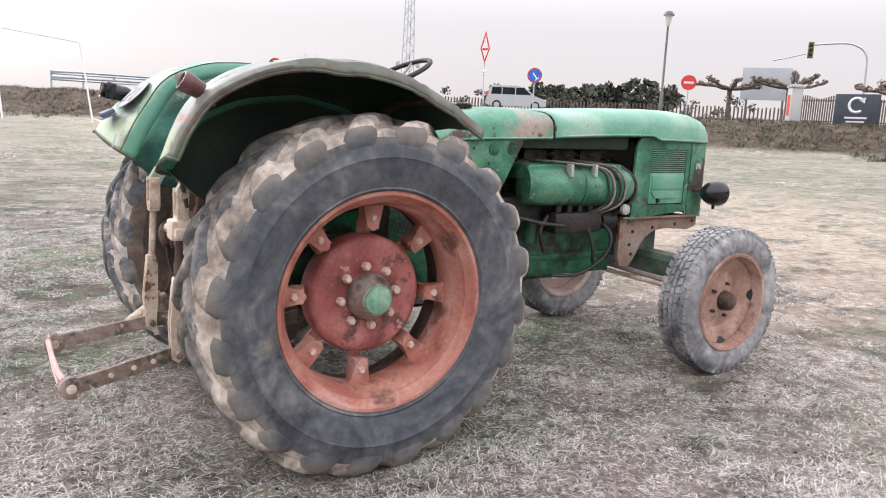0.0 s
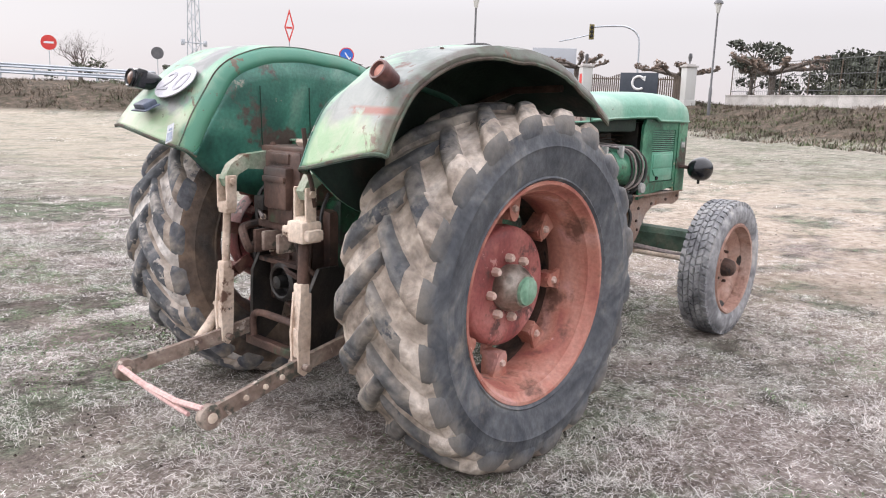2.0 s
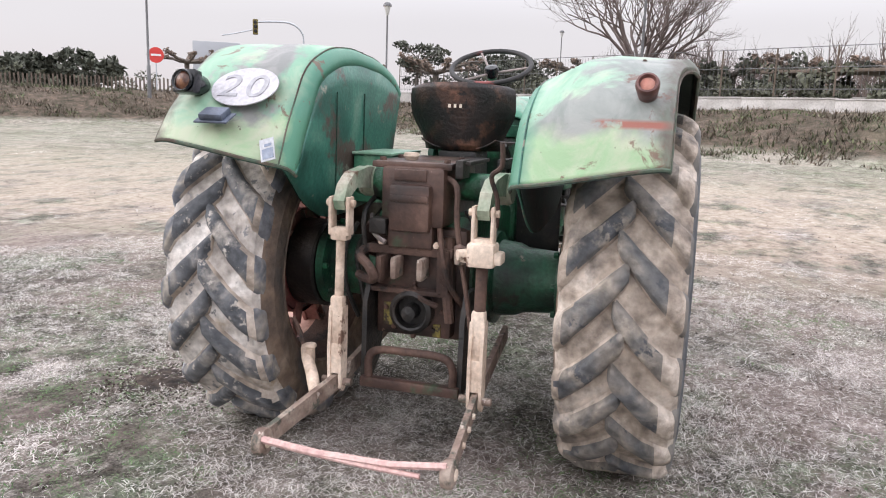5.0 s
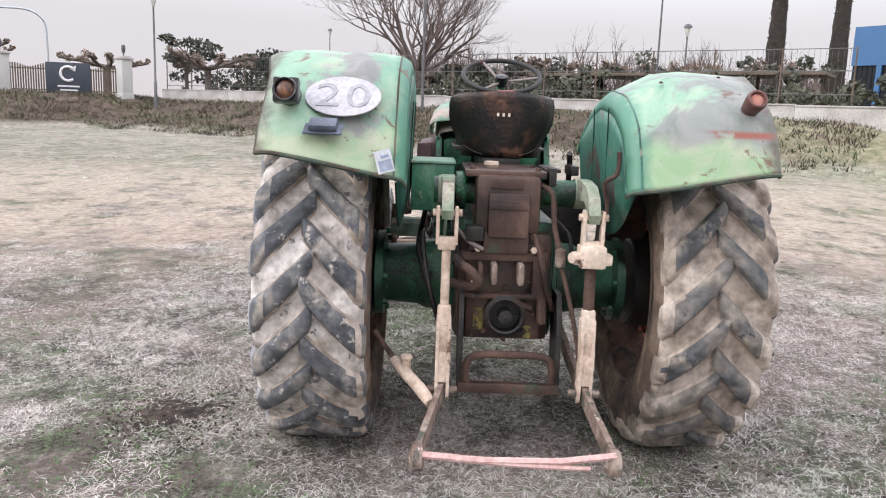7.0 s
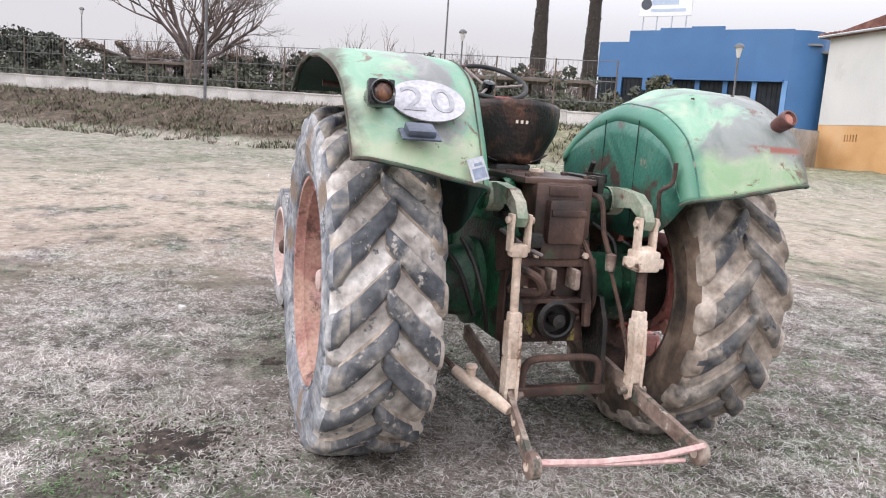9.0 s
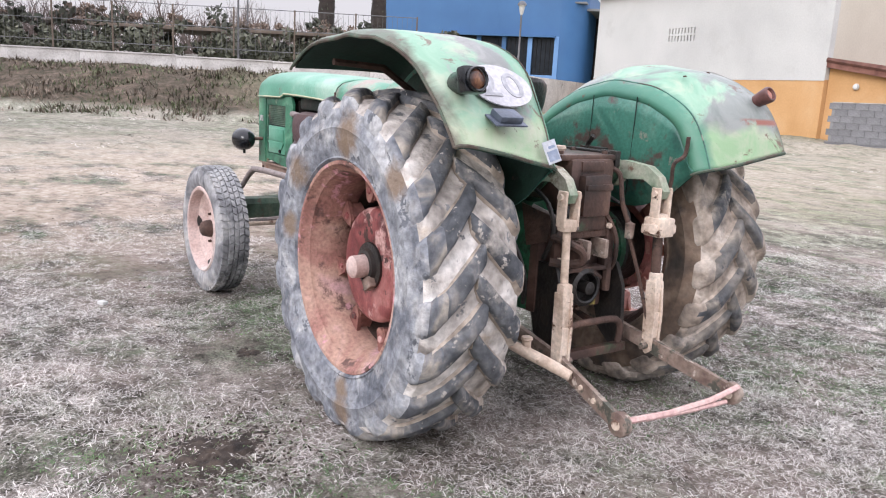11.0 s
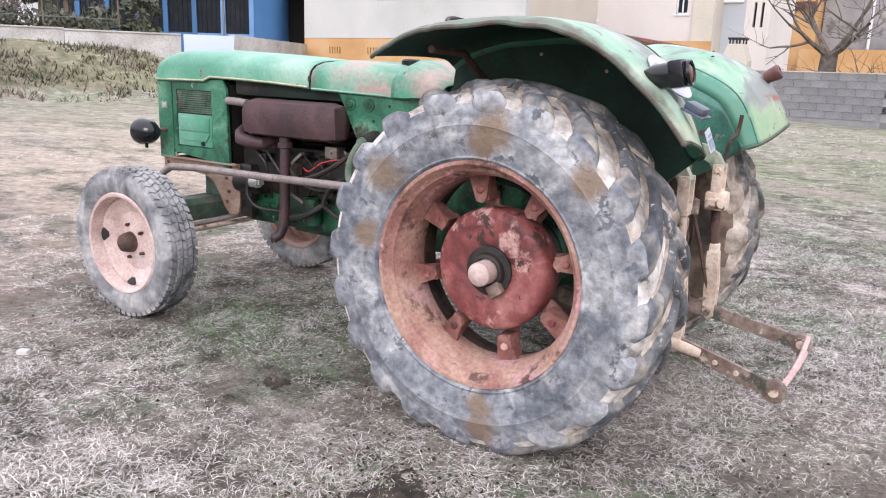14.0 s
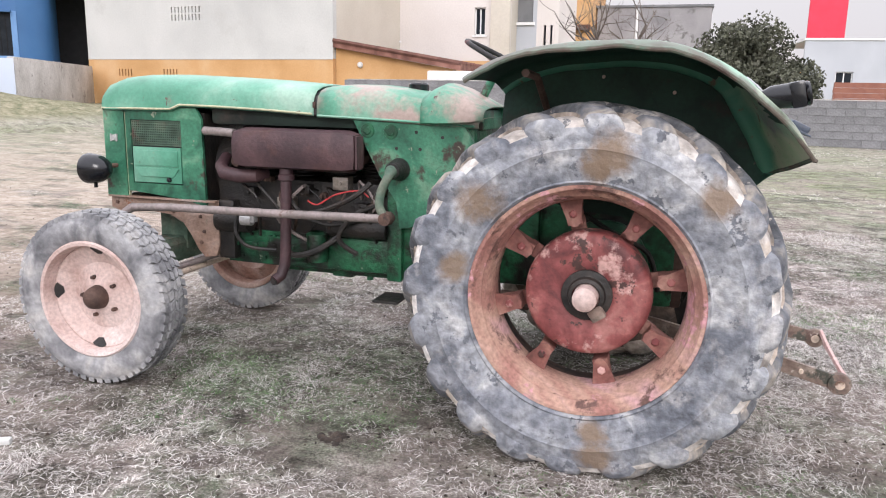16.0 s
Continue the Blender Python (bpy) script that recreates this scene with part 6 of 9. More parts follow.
    part("link_eye", moved(lathe([(0.018, -0.022), (0.03, -0.024), (0.046, -0.016), (0.048, 0.0), (0.046, 0.016), (0.03, 0.024), (0.018, 0.022)], 22), Matrix.Translation((-1.02, y1, 0.28))), LINK_RUST, link, "round ball eye")
    part("link_ball", moved(lathe([(0.0, -0.028), (0.018, -0.026), (0.026, -0.012), (0.027, 0.0), (0.026, 0.012), (0.018, 0.026), (0.0, 0.028)], 16), Matrix.Translation((-1.02, y1, 0.28))), PALE_RUST, link)
    for hx in (-0.70, -0.78, -0.87):
        k = (hx + 0.60) / -0.40
        part("link_bolt", moved(lathe([(0.0, 0.01), (0.010, 0.009), (0.012, 0.0)], 8), Matrix.Translation((hx, y + (y1 - y) * k + s * 0.011, 0.365 - 0.08 * k)) @ Matrix.Diagonal((1, s, 1, 1))), PALE_RUST, link)
# strap between the link ends
part("strap", join(tube([(-1.045, 0.325, 0.30), (-1.05, 0.1, 0.288), (-1.05, -0.15, 0.292), (-1.045, -0.335, 0.315)], [0.013, 0.012, 0.012, 0.012], 6), tube([(-1.05, 0.22, 0.29), (-1.055, -0.05, 0.276), (-1.055, -0.25, 0.272)], 0.009, 6), tube([(-1.04, -0.335, 0.315), (-1.05, -0.345, 0.27)], 0.012, 6)), STRAP, tractor, "faded pink webbing strap tied between the links")
# check link on the left
check = part("check_link", tube(curve_points([(-0.49, 0.435, 0.445), (-0.55, 0.395, 0.42), (-0.63, 0.335, 0.385), (-0.71, 0.285, 0.35)], 3), [0.018, 0.021, 0.022, 0.024, 0.024, 0.024, 0.024, 0.024, 0.022, 0.02], 12), PALE_RUST, tractor, "bent pale check link with a capped stub")
part("rod", tube([(-0.43, 0.52, 0.54), (-0.46, 0.475, 0.49), (-0.50, 0.43, 0.443)], 0.011, 8), BROWN_RUST, check, "thin rusty rod")
part("stub", moved(lathe([(0.0, 0.052), (0.022, 0.05), (0.025, 0.04), (0.019, 0.034), (0.018, -0.03)], 14, "z"), Matrix.Translation((-0.545, 0.385, 0.43))), PALE_RUST, check)
# drawbar frame
db = part("drawbar_plate", prism([(-0.34, 0.74), (-0.46, 0.74), (-0.50, 0.66), (-0.51, 0.34), (-0.47, 0.315), (-0.36, 0.40), (-0.30, 0.6)], 0.165, 0.185), BLACK_OIL, tractor, "dark drawbar side plate", angle=25)
part("drawbar_plate", prism([(-0.34, 0.72), (-0.44, 0.72), (-0.49, 0.62), (-0.51, 0.34), (-0.47, 0.315), (-0.36, 0.40), (-0.30, 0.6)], -0.225, -0.205), BLACK_OIL, tractor, angle=25)
part("drawbar_loop", tube(curve_points([(-0.51, 0.15, 0.36), (-0.515, 0.15, 0.44), (-0.515, 0.11, 0.48), (-0.515, -0.02, 0.485), (-0.515, -0.15, 0.48), (-0.515, -0.19, 0.44), (-0.51, -0.19, 0.36)], 4), 0.016, 10), BROWN_RUST, db, "rusty loop of the drawbar")
part("drawbar", slab(-0.535, -0.495, -0.22, 0.18, 0.33, 0.37, 0.006), LIFT_RUST, db)
# power take-off and coupling
pto = part("power_take_off", moved(lathe([(0.085, 0.0), (0.085, -0.05), (0.07, -0.06), (0.062, -0.055), (0.06, -0.01), (0.03, -0.01), (0.028, -0.075), (0.0, -0.08)], 28, "x"), Matrix.Translation((-0.42, 0.0, 0.63))), BLACK_OIL, tractor, "round power take-off shaft")
coup = part("top_link_bracket", join(slab(-0.46, -0.40, -0.16, 0.19, 0.85, 0.885, 0.006), slab(-0.47, -0.40, -0.13, 0.17, 0.70, 0.72, 0.006), slab(-0.47, -0.42, -0.15, -0.10, 0.70, 0.88, 0.01), slab(-0.53, -0.42, 0.10, 0.12, 0.75, 0.85, 0.006)), BROWN_RUST, tractor, "rusty top link bracket")
for y in (0.055, -0.05):
    part("coupling_lug", slab(-0.525, -0.43, y - 0.013, y + 0.013, 0.765, 0.85, 0.012), LINK_RUST, coup, "worn steel lug")
part("hook", tube(curve_points([(-0.45, 0.20, 0.86), (-0.53, 0.19, 0.85), (-0.56, 0.14, 0.82), (-0.55, 0.12, 0.77), (-0.5, 0.17, 0.755), (-0.46, 0.22, 0.76)], 4), 0.018, 8), BROWN_RUST, coup, "rusty hook")
part("valve", tube([(-0.40, -0.13, 0.92), (-0.45, -0.14, 0.70), (-0.44, -0.15, 0.6)], 0.02, 8), BROWN_RUST, coup)
lever = part("hydraulic_lever", tube(curve_points([(-0.42, -0.12, 1.15), (-0.45, -0.165, 1.12), (-0.47, -0.175, 1.0), (-0.50, -0.20, 0.90)], 4), 0.011, 8), BROWN_RUST, tractor, "thin bent lever")
part("lever_end", moved(lathe([(0.0, -0.04), (0.02, -0.035), (0.022, 0.03), (0.0, 0.04)], 12, "z"), Matrix.Translation((-0.505, -0.2, 0.88))), LINK_RUST, lever)
part("bent_rod", tube(curve_points([(-0.56, -0.345, 1.0), (-0.58, -0.35, 1.10), (-0.60, -0.33, 1.18), (-0.62, -0.37, 1.22), (-0.63, -0.37, 1.30)], 4), 0.009, 8), BROWN_RUST, tractor, "bent rusty rod")
part("lever_plate", join(slab(-0.40, -0.10, -0.20, -0.14, 1.20, 1.215, 0.004), slab(-0.43, -0.33, -0.18, -0.15, 1.15, 1.22, 0.005)), BLACK_OIL, tractor)
part("control_lever", join(tube([(-0.1, -0.28, 1.05), (-0.12, -0.28, 1.23), (-0.16, -0.27, 1.27)], 0.012, 8), slab(-0.24, -0.08, -0.30, -0.265, 1.18, 1.22, 0.006)), BLACK_OIL, tractor, "black control lever")
part("toolbox", slab(-0.12, 0.22, 0.215, 0.40, 1.0, 1.205, 0.012), GREEN, tractor, "green toolbox beside the seat")
part("toolbox_lid", slab(-0.13, 0.225, 0.21, 0.402, 1.205, 1.216, 0.003), CAP_GREEN, tractor)
part("brake_cable", tube(curve_points([(0.2, 0.33, 1.0), (-0.05, 0.36, 0.86), (-0.2, 0.34, 0.78), (-0.25, 0.28, 0.6)], 4), 0.012, 7), BLACK_OIL, tractor)
part("gear_levers", join(tube([(0.55, 0.1, 1.1), (0.5, 0.12, 1.35)], 0.009, 8), moved(lathe([(0.0, 0.022), (0.016, 0.016), (0.022, 0.0), (0.016, -0.016), (0.0, -0.022)], 12, "z"), Matrix.Translation((0.5, 0.12, 1.36)))), BLACK, tractor, "gear lever with a black knob")
part("dashboard", slab(0.60, 0.70, -0.2, 0.2, 1.28, 1.38, 0.02), GREEN, tractor)

# seat
def seat_shell():
    rows = []
    for i in range(11):
        t = i / 10
        z = 1.23 + 0.295 * t
        hw = 0.175 + 0.066 * smooth01(t * 1.6) - 0.03 * smooth01((t - 0.86) / 0.14)
        xb = 0.10 - 0.045 * t
        row = []
        for k in range(15):
            u = k / 7 - 1
            row.append((xb + 0.10 * abs(u) ** 2.6, hw * u, z - (0.016 * u * u if i == 10 else 0)))
        rows.append(row)
    return grid(rows)


seat = part("seat_back", seat_shell(), SEAT, tractor, "burnt black and rusty steel seat back", thick=0.006)
pan = []
for i in range(7):
    t = i / 6
    pan.append([(0.11 + 0.33 * t, (0.17 + 0.05 * smooth01(t * 2)) * u, 1.235 - 0.012 * math.sin(t * 3) + 0.045 * abs(u) ** 3) for u in [k / 6 - 1 for k in range(13)]])
part("seat_pan", grid(pan), SEAT, seat, thick=0.006)
part("seat_post", join(slab(0.10, 0.32, -0.09, 0.09, 1.0, 1.23, 0.02)), BLACK_OIL, seat)
part("seat_slots", join(*[slab(0.045, 0.052, -0.03 + 0.025 * k, -0.02 + 0.025 * k, 1.415, 1.43) for k in range(3)]), PALE_RUST, seat, "three small worn slots")

# steering wheel
sw_m = Matrix.Translation((0.57, -0.025, 1.62)) @ Matrix.Rotation(radians(-27), 4, "Y")
ring = [(0.195 * math.cos(2 * math.pi * k / 48), 0.195 * math.sin(2 * math.pi * k / 48), 0) for k in range(49)]
sw = part("steering_wheel", moved(tube(ring, 0.0125, 10, False), sw_m), GRIP, tractor, "thin black steering wheel")
for k in range(3):
    t = 2 * math.pi * k / 3 + 0.5
    part("spoke", moved(tube([(0.02 * math.cos(t), 0.02 * math.sin(t), -0.03), (0.19 * math.cos(t), 0.19 * math.sin(t), 0)], 0.0065, 8), sw_m), PIPE, sw)
part("wheel_hub", moved(lathe([(0.0, 0.005), (0.03, 0.0), (0.036, -0.02), (0.03, -0.05), (0.0, -0.05)], 18, "z"), sw_m), BLACK, sw)
part("steering_column", tube([tuple(sw_m @ Vector((0, 0, -0.04))), tuple(sw_m @ Vector((0, 0, -0.36)))], 0.022, 12), GREEN, tractor)

# small hydraulic and linkage clutter at the rear
for j, (pts, r, mt) in enumerate((
        ([(-0.30, 0.21, 1.06), (-0.42, 0.215, 1.0), (-0.45, 0.20, 0.88), (-0.40, 0.20, 0.76)], 0.010, BLACK_OIL),
        ([(-0.33, 0.22, 0.98), (-0.46, 0.16, 0.93), (-0.49, 0.10, 0.90)], 0.009, PIPE),
        ([(-0.44, -0.10, 0.96), (-0.49, -0.13, 0.86), (-0.47, -0.16, 0.74), (-0.38, -0.2, 0.64)], 0.011, BROWN_RUST),
        ([(-0.36, -0.18, 1.02), (-0.44, -0.24, 0.96), (-0.46, -0.25, 0.86)], 0.008, BLACK_OIL),
        ([(-0.2, 0.34, 0.92), (-0.34, 0.33, 0.84), (-0.40, 0.30, 0.70), (-0.36, 0.26, 0.56)], 0.010, BLACK_OIL),
        ([(-0.43, 0.0, 0.72), (-0.47, -0.04, 0.69), (-0.45, -0.10, 0.66)], 0.012, BROWN_RUST))):
    part("pipe", tube(curve_points(pts, 5), r, 7), mt, tractor)
for k in range(8):
    t = 2 * math.pi * k / 8
    part("cover_bolt", moved(lathe([(0.0, -0.014), (0.010, -0.013), (0.012, 0.0)], 6, "x"), Matrix.Translation((-0.42, 0.115 * math.cos(t), 0.63 + 0.105 * math.sin(t)))), BROWN_RUST, tractor)
for yy, zz in ((0.12, 0.9), (-0.1, 0.9), (0.13, 0.75), (-0.12, 0.76)):
    part("cover_bolt", moved(lathe([(0.0, -0.016), (0.012, -0.015), (0.014, 0.0)], 6, "x"), Matrix.Translation((-0.47 if zz > 0.8 else -0.42, yy, zz))), PALE_RUST, tractor)
part("lift_rib", slab(-0.508, -0.498, -0.07, 0.08, 1.06, 1.085, 0.003), LIFT_RUST, lift)
part("valve_block", slab(-0.49, -0.42, 0.10, 0.17, 0.93, 0.99, 0.008), BLACK_OIL, lift)
part("side_bracket", prism([(-0.25, 0.98), (-0.45, 0.95), (-0.43, 0.84), (-0.30, 0.80)], 0.20, 0.215), BROWN_RUST, tractor)
part("chain_link", tube(curve_points([(-0.50, -0.205, 0.85), (-0.53, -0.24, 0.72), (-0.56, -0.27, 0.58), (-0.59, -0.29, 0.45)], 4), 0.009, 6), BROWN_RUST, tractor, "thin rusty chain")

# ---- surroundings ----
PLASTER = material("white_render_wall", [(0.47, 0.47, 0.455), (0.53, 0.53, 0.51), (0.57, 0.565, 0.545)], 0.35, rough=0.9, bump=0.05, bump_scale=14, grain=0.05, spots=(0.46, 0.455, 0.435), spot_scale=0.6, spot_at=0.58, spot_edge=0.15)
PINK_WHITE = material("warm_white_render", [(0.62, 0.575, 0.54), (0.68, 0.635, 0.6)], 0.4, rough=0.9, bump=0.05, bump_scale=14, grain=0.05)
CREAM = material("cream_render_wall", [(0.52, 0.475, 0.4), (0.6, 0.555, 0.475)], 0.4, rough=0.9, bump=0.05, bump_scale=14, grain=0.05)
ORANGE = material("orange_render_wall", [(0.48, 0.27, 0.11), (0.56, 0.33, 0.15), (0.6, 0.39, 0.21)], 0.5, rough=0.9, bump=0.05, bump_scale=14, grain=0.05)
BLUE = material("blue_metal_cladding", [(0.035, 0.115, 0.265), (0.045, 0.14, 0.31)], 0.3, rough=0.55, bump=0.03, grain=0.05, spots=(0.042, 0.125, 0.27), spot_scale=0.5, spot_at=0.55, spot_edge=0.2)
PILLAR_BLUE = material("light_blue_pillar_paint", [(0.12, 0.25, 0.48), (0.16, 0.3, 0.54)], 0.5, rough=0.7, bump=0.03, grain=0.05)
PALE_BLUE = material("pale_blue_render", [(0.5, 0.56, 0.66), (0.56, 0.62, 0.72)], 0.4, rough=0.85, bump=0.05, grain=0.04)
DARK_GLASS = material("dark_window_glass", [(0.01, 0.013, 0.018), (0.02, 0.025, 0.032)], 2, rough=0.3, bump=0)
DARK_GLASS.node_tree.nodes["Principled BSDF"].inputs["Specular IOR Level"].default_value = 0.15
# Near-black colour holds the shade inside slots and garage; glazing bars share it.
DARK_VOID = material("dark_interior", [(0.006, 0.006, 0.007), (0.012, 0.012, 0.013)], 2, rough=0.9, bump=0)
WHITE_FRAME = material("white_frame_paint", [(0.7, 0.7, 0.7), (0.78, 0.78, 0.77)], 2, rough=0.5, bump=0.03, grain=0.03)
TILES = material("terracotta_roof_tile", [(0.1, 0.042, 0.032), (0.16, 0.07, 0.052), (0.23, 0.115, 0.088)], 2.5, rough=0.85, bump=0.15, random_tint=0.2)
CONCRETE = material("grey_concrete", [(0.36, 0.34, 0.32), (0.46, 0.44, 0.42), (0.54, 0.52, 0.5)], 0.8, rough=0.9, bump=0.12, bump_scale=20, spots=(0.25, 0.235, 0.22), spot_scale=2.0, spot_at=0.6)
HALL_GREY = material("stained_hall_concrete", [(0.2, 0.195, 0.2), (0.28, 0.27, 0.275), (0.34, 0.33, 0.33)], 0.5, rough=0.9, bump=0.12, bump_scale=20, spots=(0.16, 0.155, 0.15), spot_scale=1.2, spot_at=0.58)
BLOCK = material("concrete_block", [(0.149, 0.149, 0.155), (0.192, 0.192, 0.198), (0.223, 0.223, 0.229)], 1.6, rough=0.95, bump=0.2, bump_scale=25, random_tint=0.12)
MORTAR = material("block_wall_mortar", [(0.2, 0.2, 0.2), (0.27, 0.27, 0.27)], 3, rough=0.95, bump=0.1)
STEEL = material("galvanised_steel", [(0.42, 0.45, 0.48), (0.52, 0.55, 0.58)], 2, rough=0.4, metal=0.5, bump=0.03, grain=0.04)
POLE_GREY = material("grey_pole_paint", [(0.1, 0.1, 0.105), (0.15, 0.15, 0.155)], 3, rough=0.5, metal=0.3, bump=0.03)
SIGN_RED = material("sign_red", [(0.6, 0.04, 0.035), (0.66, 0.06, 0.05)], 4, rough=0.4, bump=0, grain=0.03)
SIGN_BLUE = material("sign_blue", [(0.02, 0.12, 0.5), (0.03, 0.15, 0.56)], 4, rough=0.4, bump=0, grain=0.03)
SIGN_GREYBLUE = material("faded_blue_print", [(0.35, 0.42, 0.55), (0.42, 0.5, 0.62)], 4, rough=0.5, bump=0, grain=0.03)
SIGN_WHITE = material("sign_white", [(0.76, 0.76, 0.76), (0.8, 0.8, 0.8)], 4, rough=0.4, bump=0, grain=0.02)
SIGN_SLATE = material("slate_grey_banner", [(0.035, 0.045, 0.06), (0.05, 0.06, 0.08)], 3, rough=0.5, bump=0, grain=0.03)
FENCE_BROWN = material("brown_fence_slats", [(0.1, 0.075, 0.055), (0.16, 0.125, 0.1)], 2, rough=0.8, bump=0.1)
BARK = material("grey_brown_bark", [(0.07, 0.055, 0.045), (0.12, 0.1, 0.085), (0.18, 0.155, 0.135)], 5, rough=0.9, bump=0.3, bump_scale=18)
TWIG = material("pale_bare_twigs", [(0.1, 0.078, 0.07), (0.17, 0.132, 0.122)], 1.5, rough=0.9, bump=0)
# Needle green lifted and greyed: distance haze is mixed into the colour.
LEAF_DARK = material("hazed_pine_needles", [(0.036, 0.044, 0.03), (0.066, 0.072, 0.053), (0.1, 0.103, 0.08)], 1.2, rough=0.8, bump=0, island=0.4)
LEAF_OLIVE = material("dusty_olive_leaves", [(0.05, 0.055, 0.035), (0.085, 0.09, 0.06), (0.13, 0.13, 0.095)], 1.2, rough=0.8, bump=0, island=0.4)
LEAF_DRY = material("dry_brown_leaves", [(0.17, 0.13, 0.1), (0.28, 0.21, 0.17)], 1.2, rough=0.85, bump=0, island=0.35)
CYPRESS = material("dark_cypress_bark", [(0.02, 0.015, 0.013), (0.045, 0.035, 0.03)], 2.5, rough=0.9, bump=0.3, bump_scale=12)
ASPHALT = material("pale_asphalt", [(0.1, 0.1, 0.105), (0.14, 0.14, 0.145)], 0.5, rough=0.9, bump=0.1)
CAR_SILVER = material("silver_car_paint", [(0.5, 0.52, 0.55), (0.56, 0.58, 0.6)], 1, rough=0.25, metal=0.4, bump=0, grain=0.02)
BLACK_RUBBER = material("black_rubber", [(0.012, 0.012, 0.012), (0.025, 0.025, 0.025)], 4, rough=0.8, bump=0.05)
RED_WALL = material("bright_red_wall", [(0.6, 0.025, 0.06), (0.66, 0.035, 0.075)], 1, rough=0.6, bump=0.02, grain=0.03)
GREY_WALL = material("grey_blue_render", [(0.4, 0.42, 0.45), (0.48, 0.5, 0.53)], 0.4, rough=0.9, bump=0.04, grain=0.04)
BRICK = material("brown_brick_wall", [(0.22, 0.09, 0.065), (0.3, 0.13, 0.09)], 3, rough=0.9, bump=0.1)
ROOF_GREY = material("grey_roof_sheet", [(0.15, 0.155, 0.16), (0.22, 0.225, 0.23)], 1, rough=0.8, bump=0.1)
LAMP_GLASS = material("pale_lamp_glass", [(0.6, 0.6, 0.58), (0.66, 0.66, 0.64)], 3, rough=0.3, bump=0)
YELLOW_GREEN = material("yellow_green_machine", [(0.2, 0.24, 0.03), (0.28, 0.3, 0.05)], 3, rough=0.5, bump=0.05)


def at_bearing(eye, az, d):
    return eye[0] + d * math.cos(radians(az)), eye[1] + d * math.sin(radians(az))


def wall_at(s, out=0.0):
    p = WALL_POINT + WALL_DIR * s + WALL_OUT * out
    return p.x, p.y


WALL_TURN = math.degrees(math.atan2(WALL_DIR.y, WALL_DIR.x))

# low concrete wall along the bank, in cast lengths, with a mesh fence on it
def boundary_wall():
    w = thing("boundary_wall", "long pale concrete boundary wall on top of the bank", "wall", kind="structure")
    s, k = -18.95, 0
    while s < 23.5:
        n = min(4.0, 23.6 - s)
        x, y = wall_at(s + n / 2, 0.4)
        pc = part("wall_length", join(slab(-n / 2 + 0.006, n / 2 - 0.006, -0.12, 0.12, -0.7, 0.62, 0.01), slab(-n / 2 + 0.006, n / 2 - 0.006, -0.16, 0.16, 0.62, 0.68, 0.01)), CONCRETE, w)
        pc.matrix_basis = pose(x, y, 1.67 + 0.0072 * (s + 19) + 0.008 * (k % 2), 0, 0, WALL_TURN)
        s += n
        k += 1
    return w


boundary_wall()


def wall_fence():
    f = thing("mesh_fence", "wire mesh fence with thin posts on the wall", "fence")
    for k in range(17):
        s = -16.8 + 2.5 * k
        x, y = wall_at(s, 0.4)
        part("post", tube([(x, y, 2.5), (x, y, 4.45)], 0.035, 6), FENCE_BROWN, f)
    a, b = wall_at(-16.8, 0.4), wall_at(23.2, 0.4)
    for z in (4.4, 3.6, 2.75):
        part("rail", tube([(a[0], a[1], z), (b[0], b[1], z + 0.12)], 0.016, 5), POLE_GREY, f)
    wires = []
    for k in range(200):
        s = -16.8 + 40 * k / 200
        x, y = wall_at(s, 0.4)
        wires.append(tube([(x, y, 2.6), (x, y, 4.4)], 0.006, 3, False))
    tagged(part("wire_mesh", join(*wires), POLE_GREY, f, smooth=False), kind="stuff")


wall_fence()


def street_lamp(x, y, z0, top, group="street lamps"):
    l = thing("street_lamp", "slim grey street lamp with a hooded top", "street lamp", (x, y, z0), group=group)
    h = top - z0
    part("pole", tube([(0, 0, -0.3), (0, 0, 1.2), (0, 0, 1.25), (0, 0, h - 0.75)], [0.09, 0.09, 0.06, 0.05], 10), POLE_GREY, l)
    part("cage", lathe([(0.05, h - 0.75), (0.09, h - 0.7), (0.17, h - 0.3), (0.2, h - 0.22)], 14, "z"), LAMP_GLASS, l, "pale glass cone")
    part("hood", lathe([(0.26, h - 0.24), (0.24, h - 0.14), (0.15, h - 0.04), (0.04, h), (0.0, h)], 16, "z"), POLE_GREY, l)
    return l


x, y = at_bearing((-1.7, -3.4), 42.0, 40)
street_lamp(x, y, 1.9, 7.0)
x, y = at_bearing((-1.7, -3.4), 25.0, 46)
street_lamp(x, y, 1.6, 7.6)
x, y = at_bearing((-3.41, 0.29), -17.4, 50)
street_lamp(x, y, 1.85, 7.55)
x, y = at_bearing((-3.3, 0.9), -37.4, 44)
street_lamp(x, y, 1.4, 6.75)
x, y = at_bearing((-3.41, 0.29), 8.0, 85)
street_lamp(x, y, 1.85, 10.4)
x, y = at_bearing((-1.7, -3.4), -1.6, 42)
pole = thing("bank_pole", "plain thin grey pole on the bank", "pole", (28.9, -8.7, 1.3))
part("shaft", tube([(0, 0, -0.3), (0, 0, 5.6)], [0.05, 0.035], 8), POLE_GREY, pole)
pole2 = thing("bank_pole", "plain thin grey pole on the bank", "pole", (*at_bearing((-2.93, -1.46), 4.0, 36), 1.4))
part("shaft", tube([(0, 0, -0.3), (0, 0, 6.2)], [0.07, 0.055], 8), POLE_GREY, pole2)

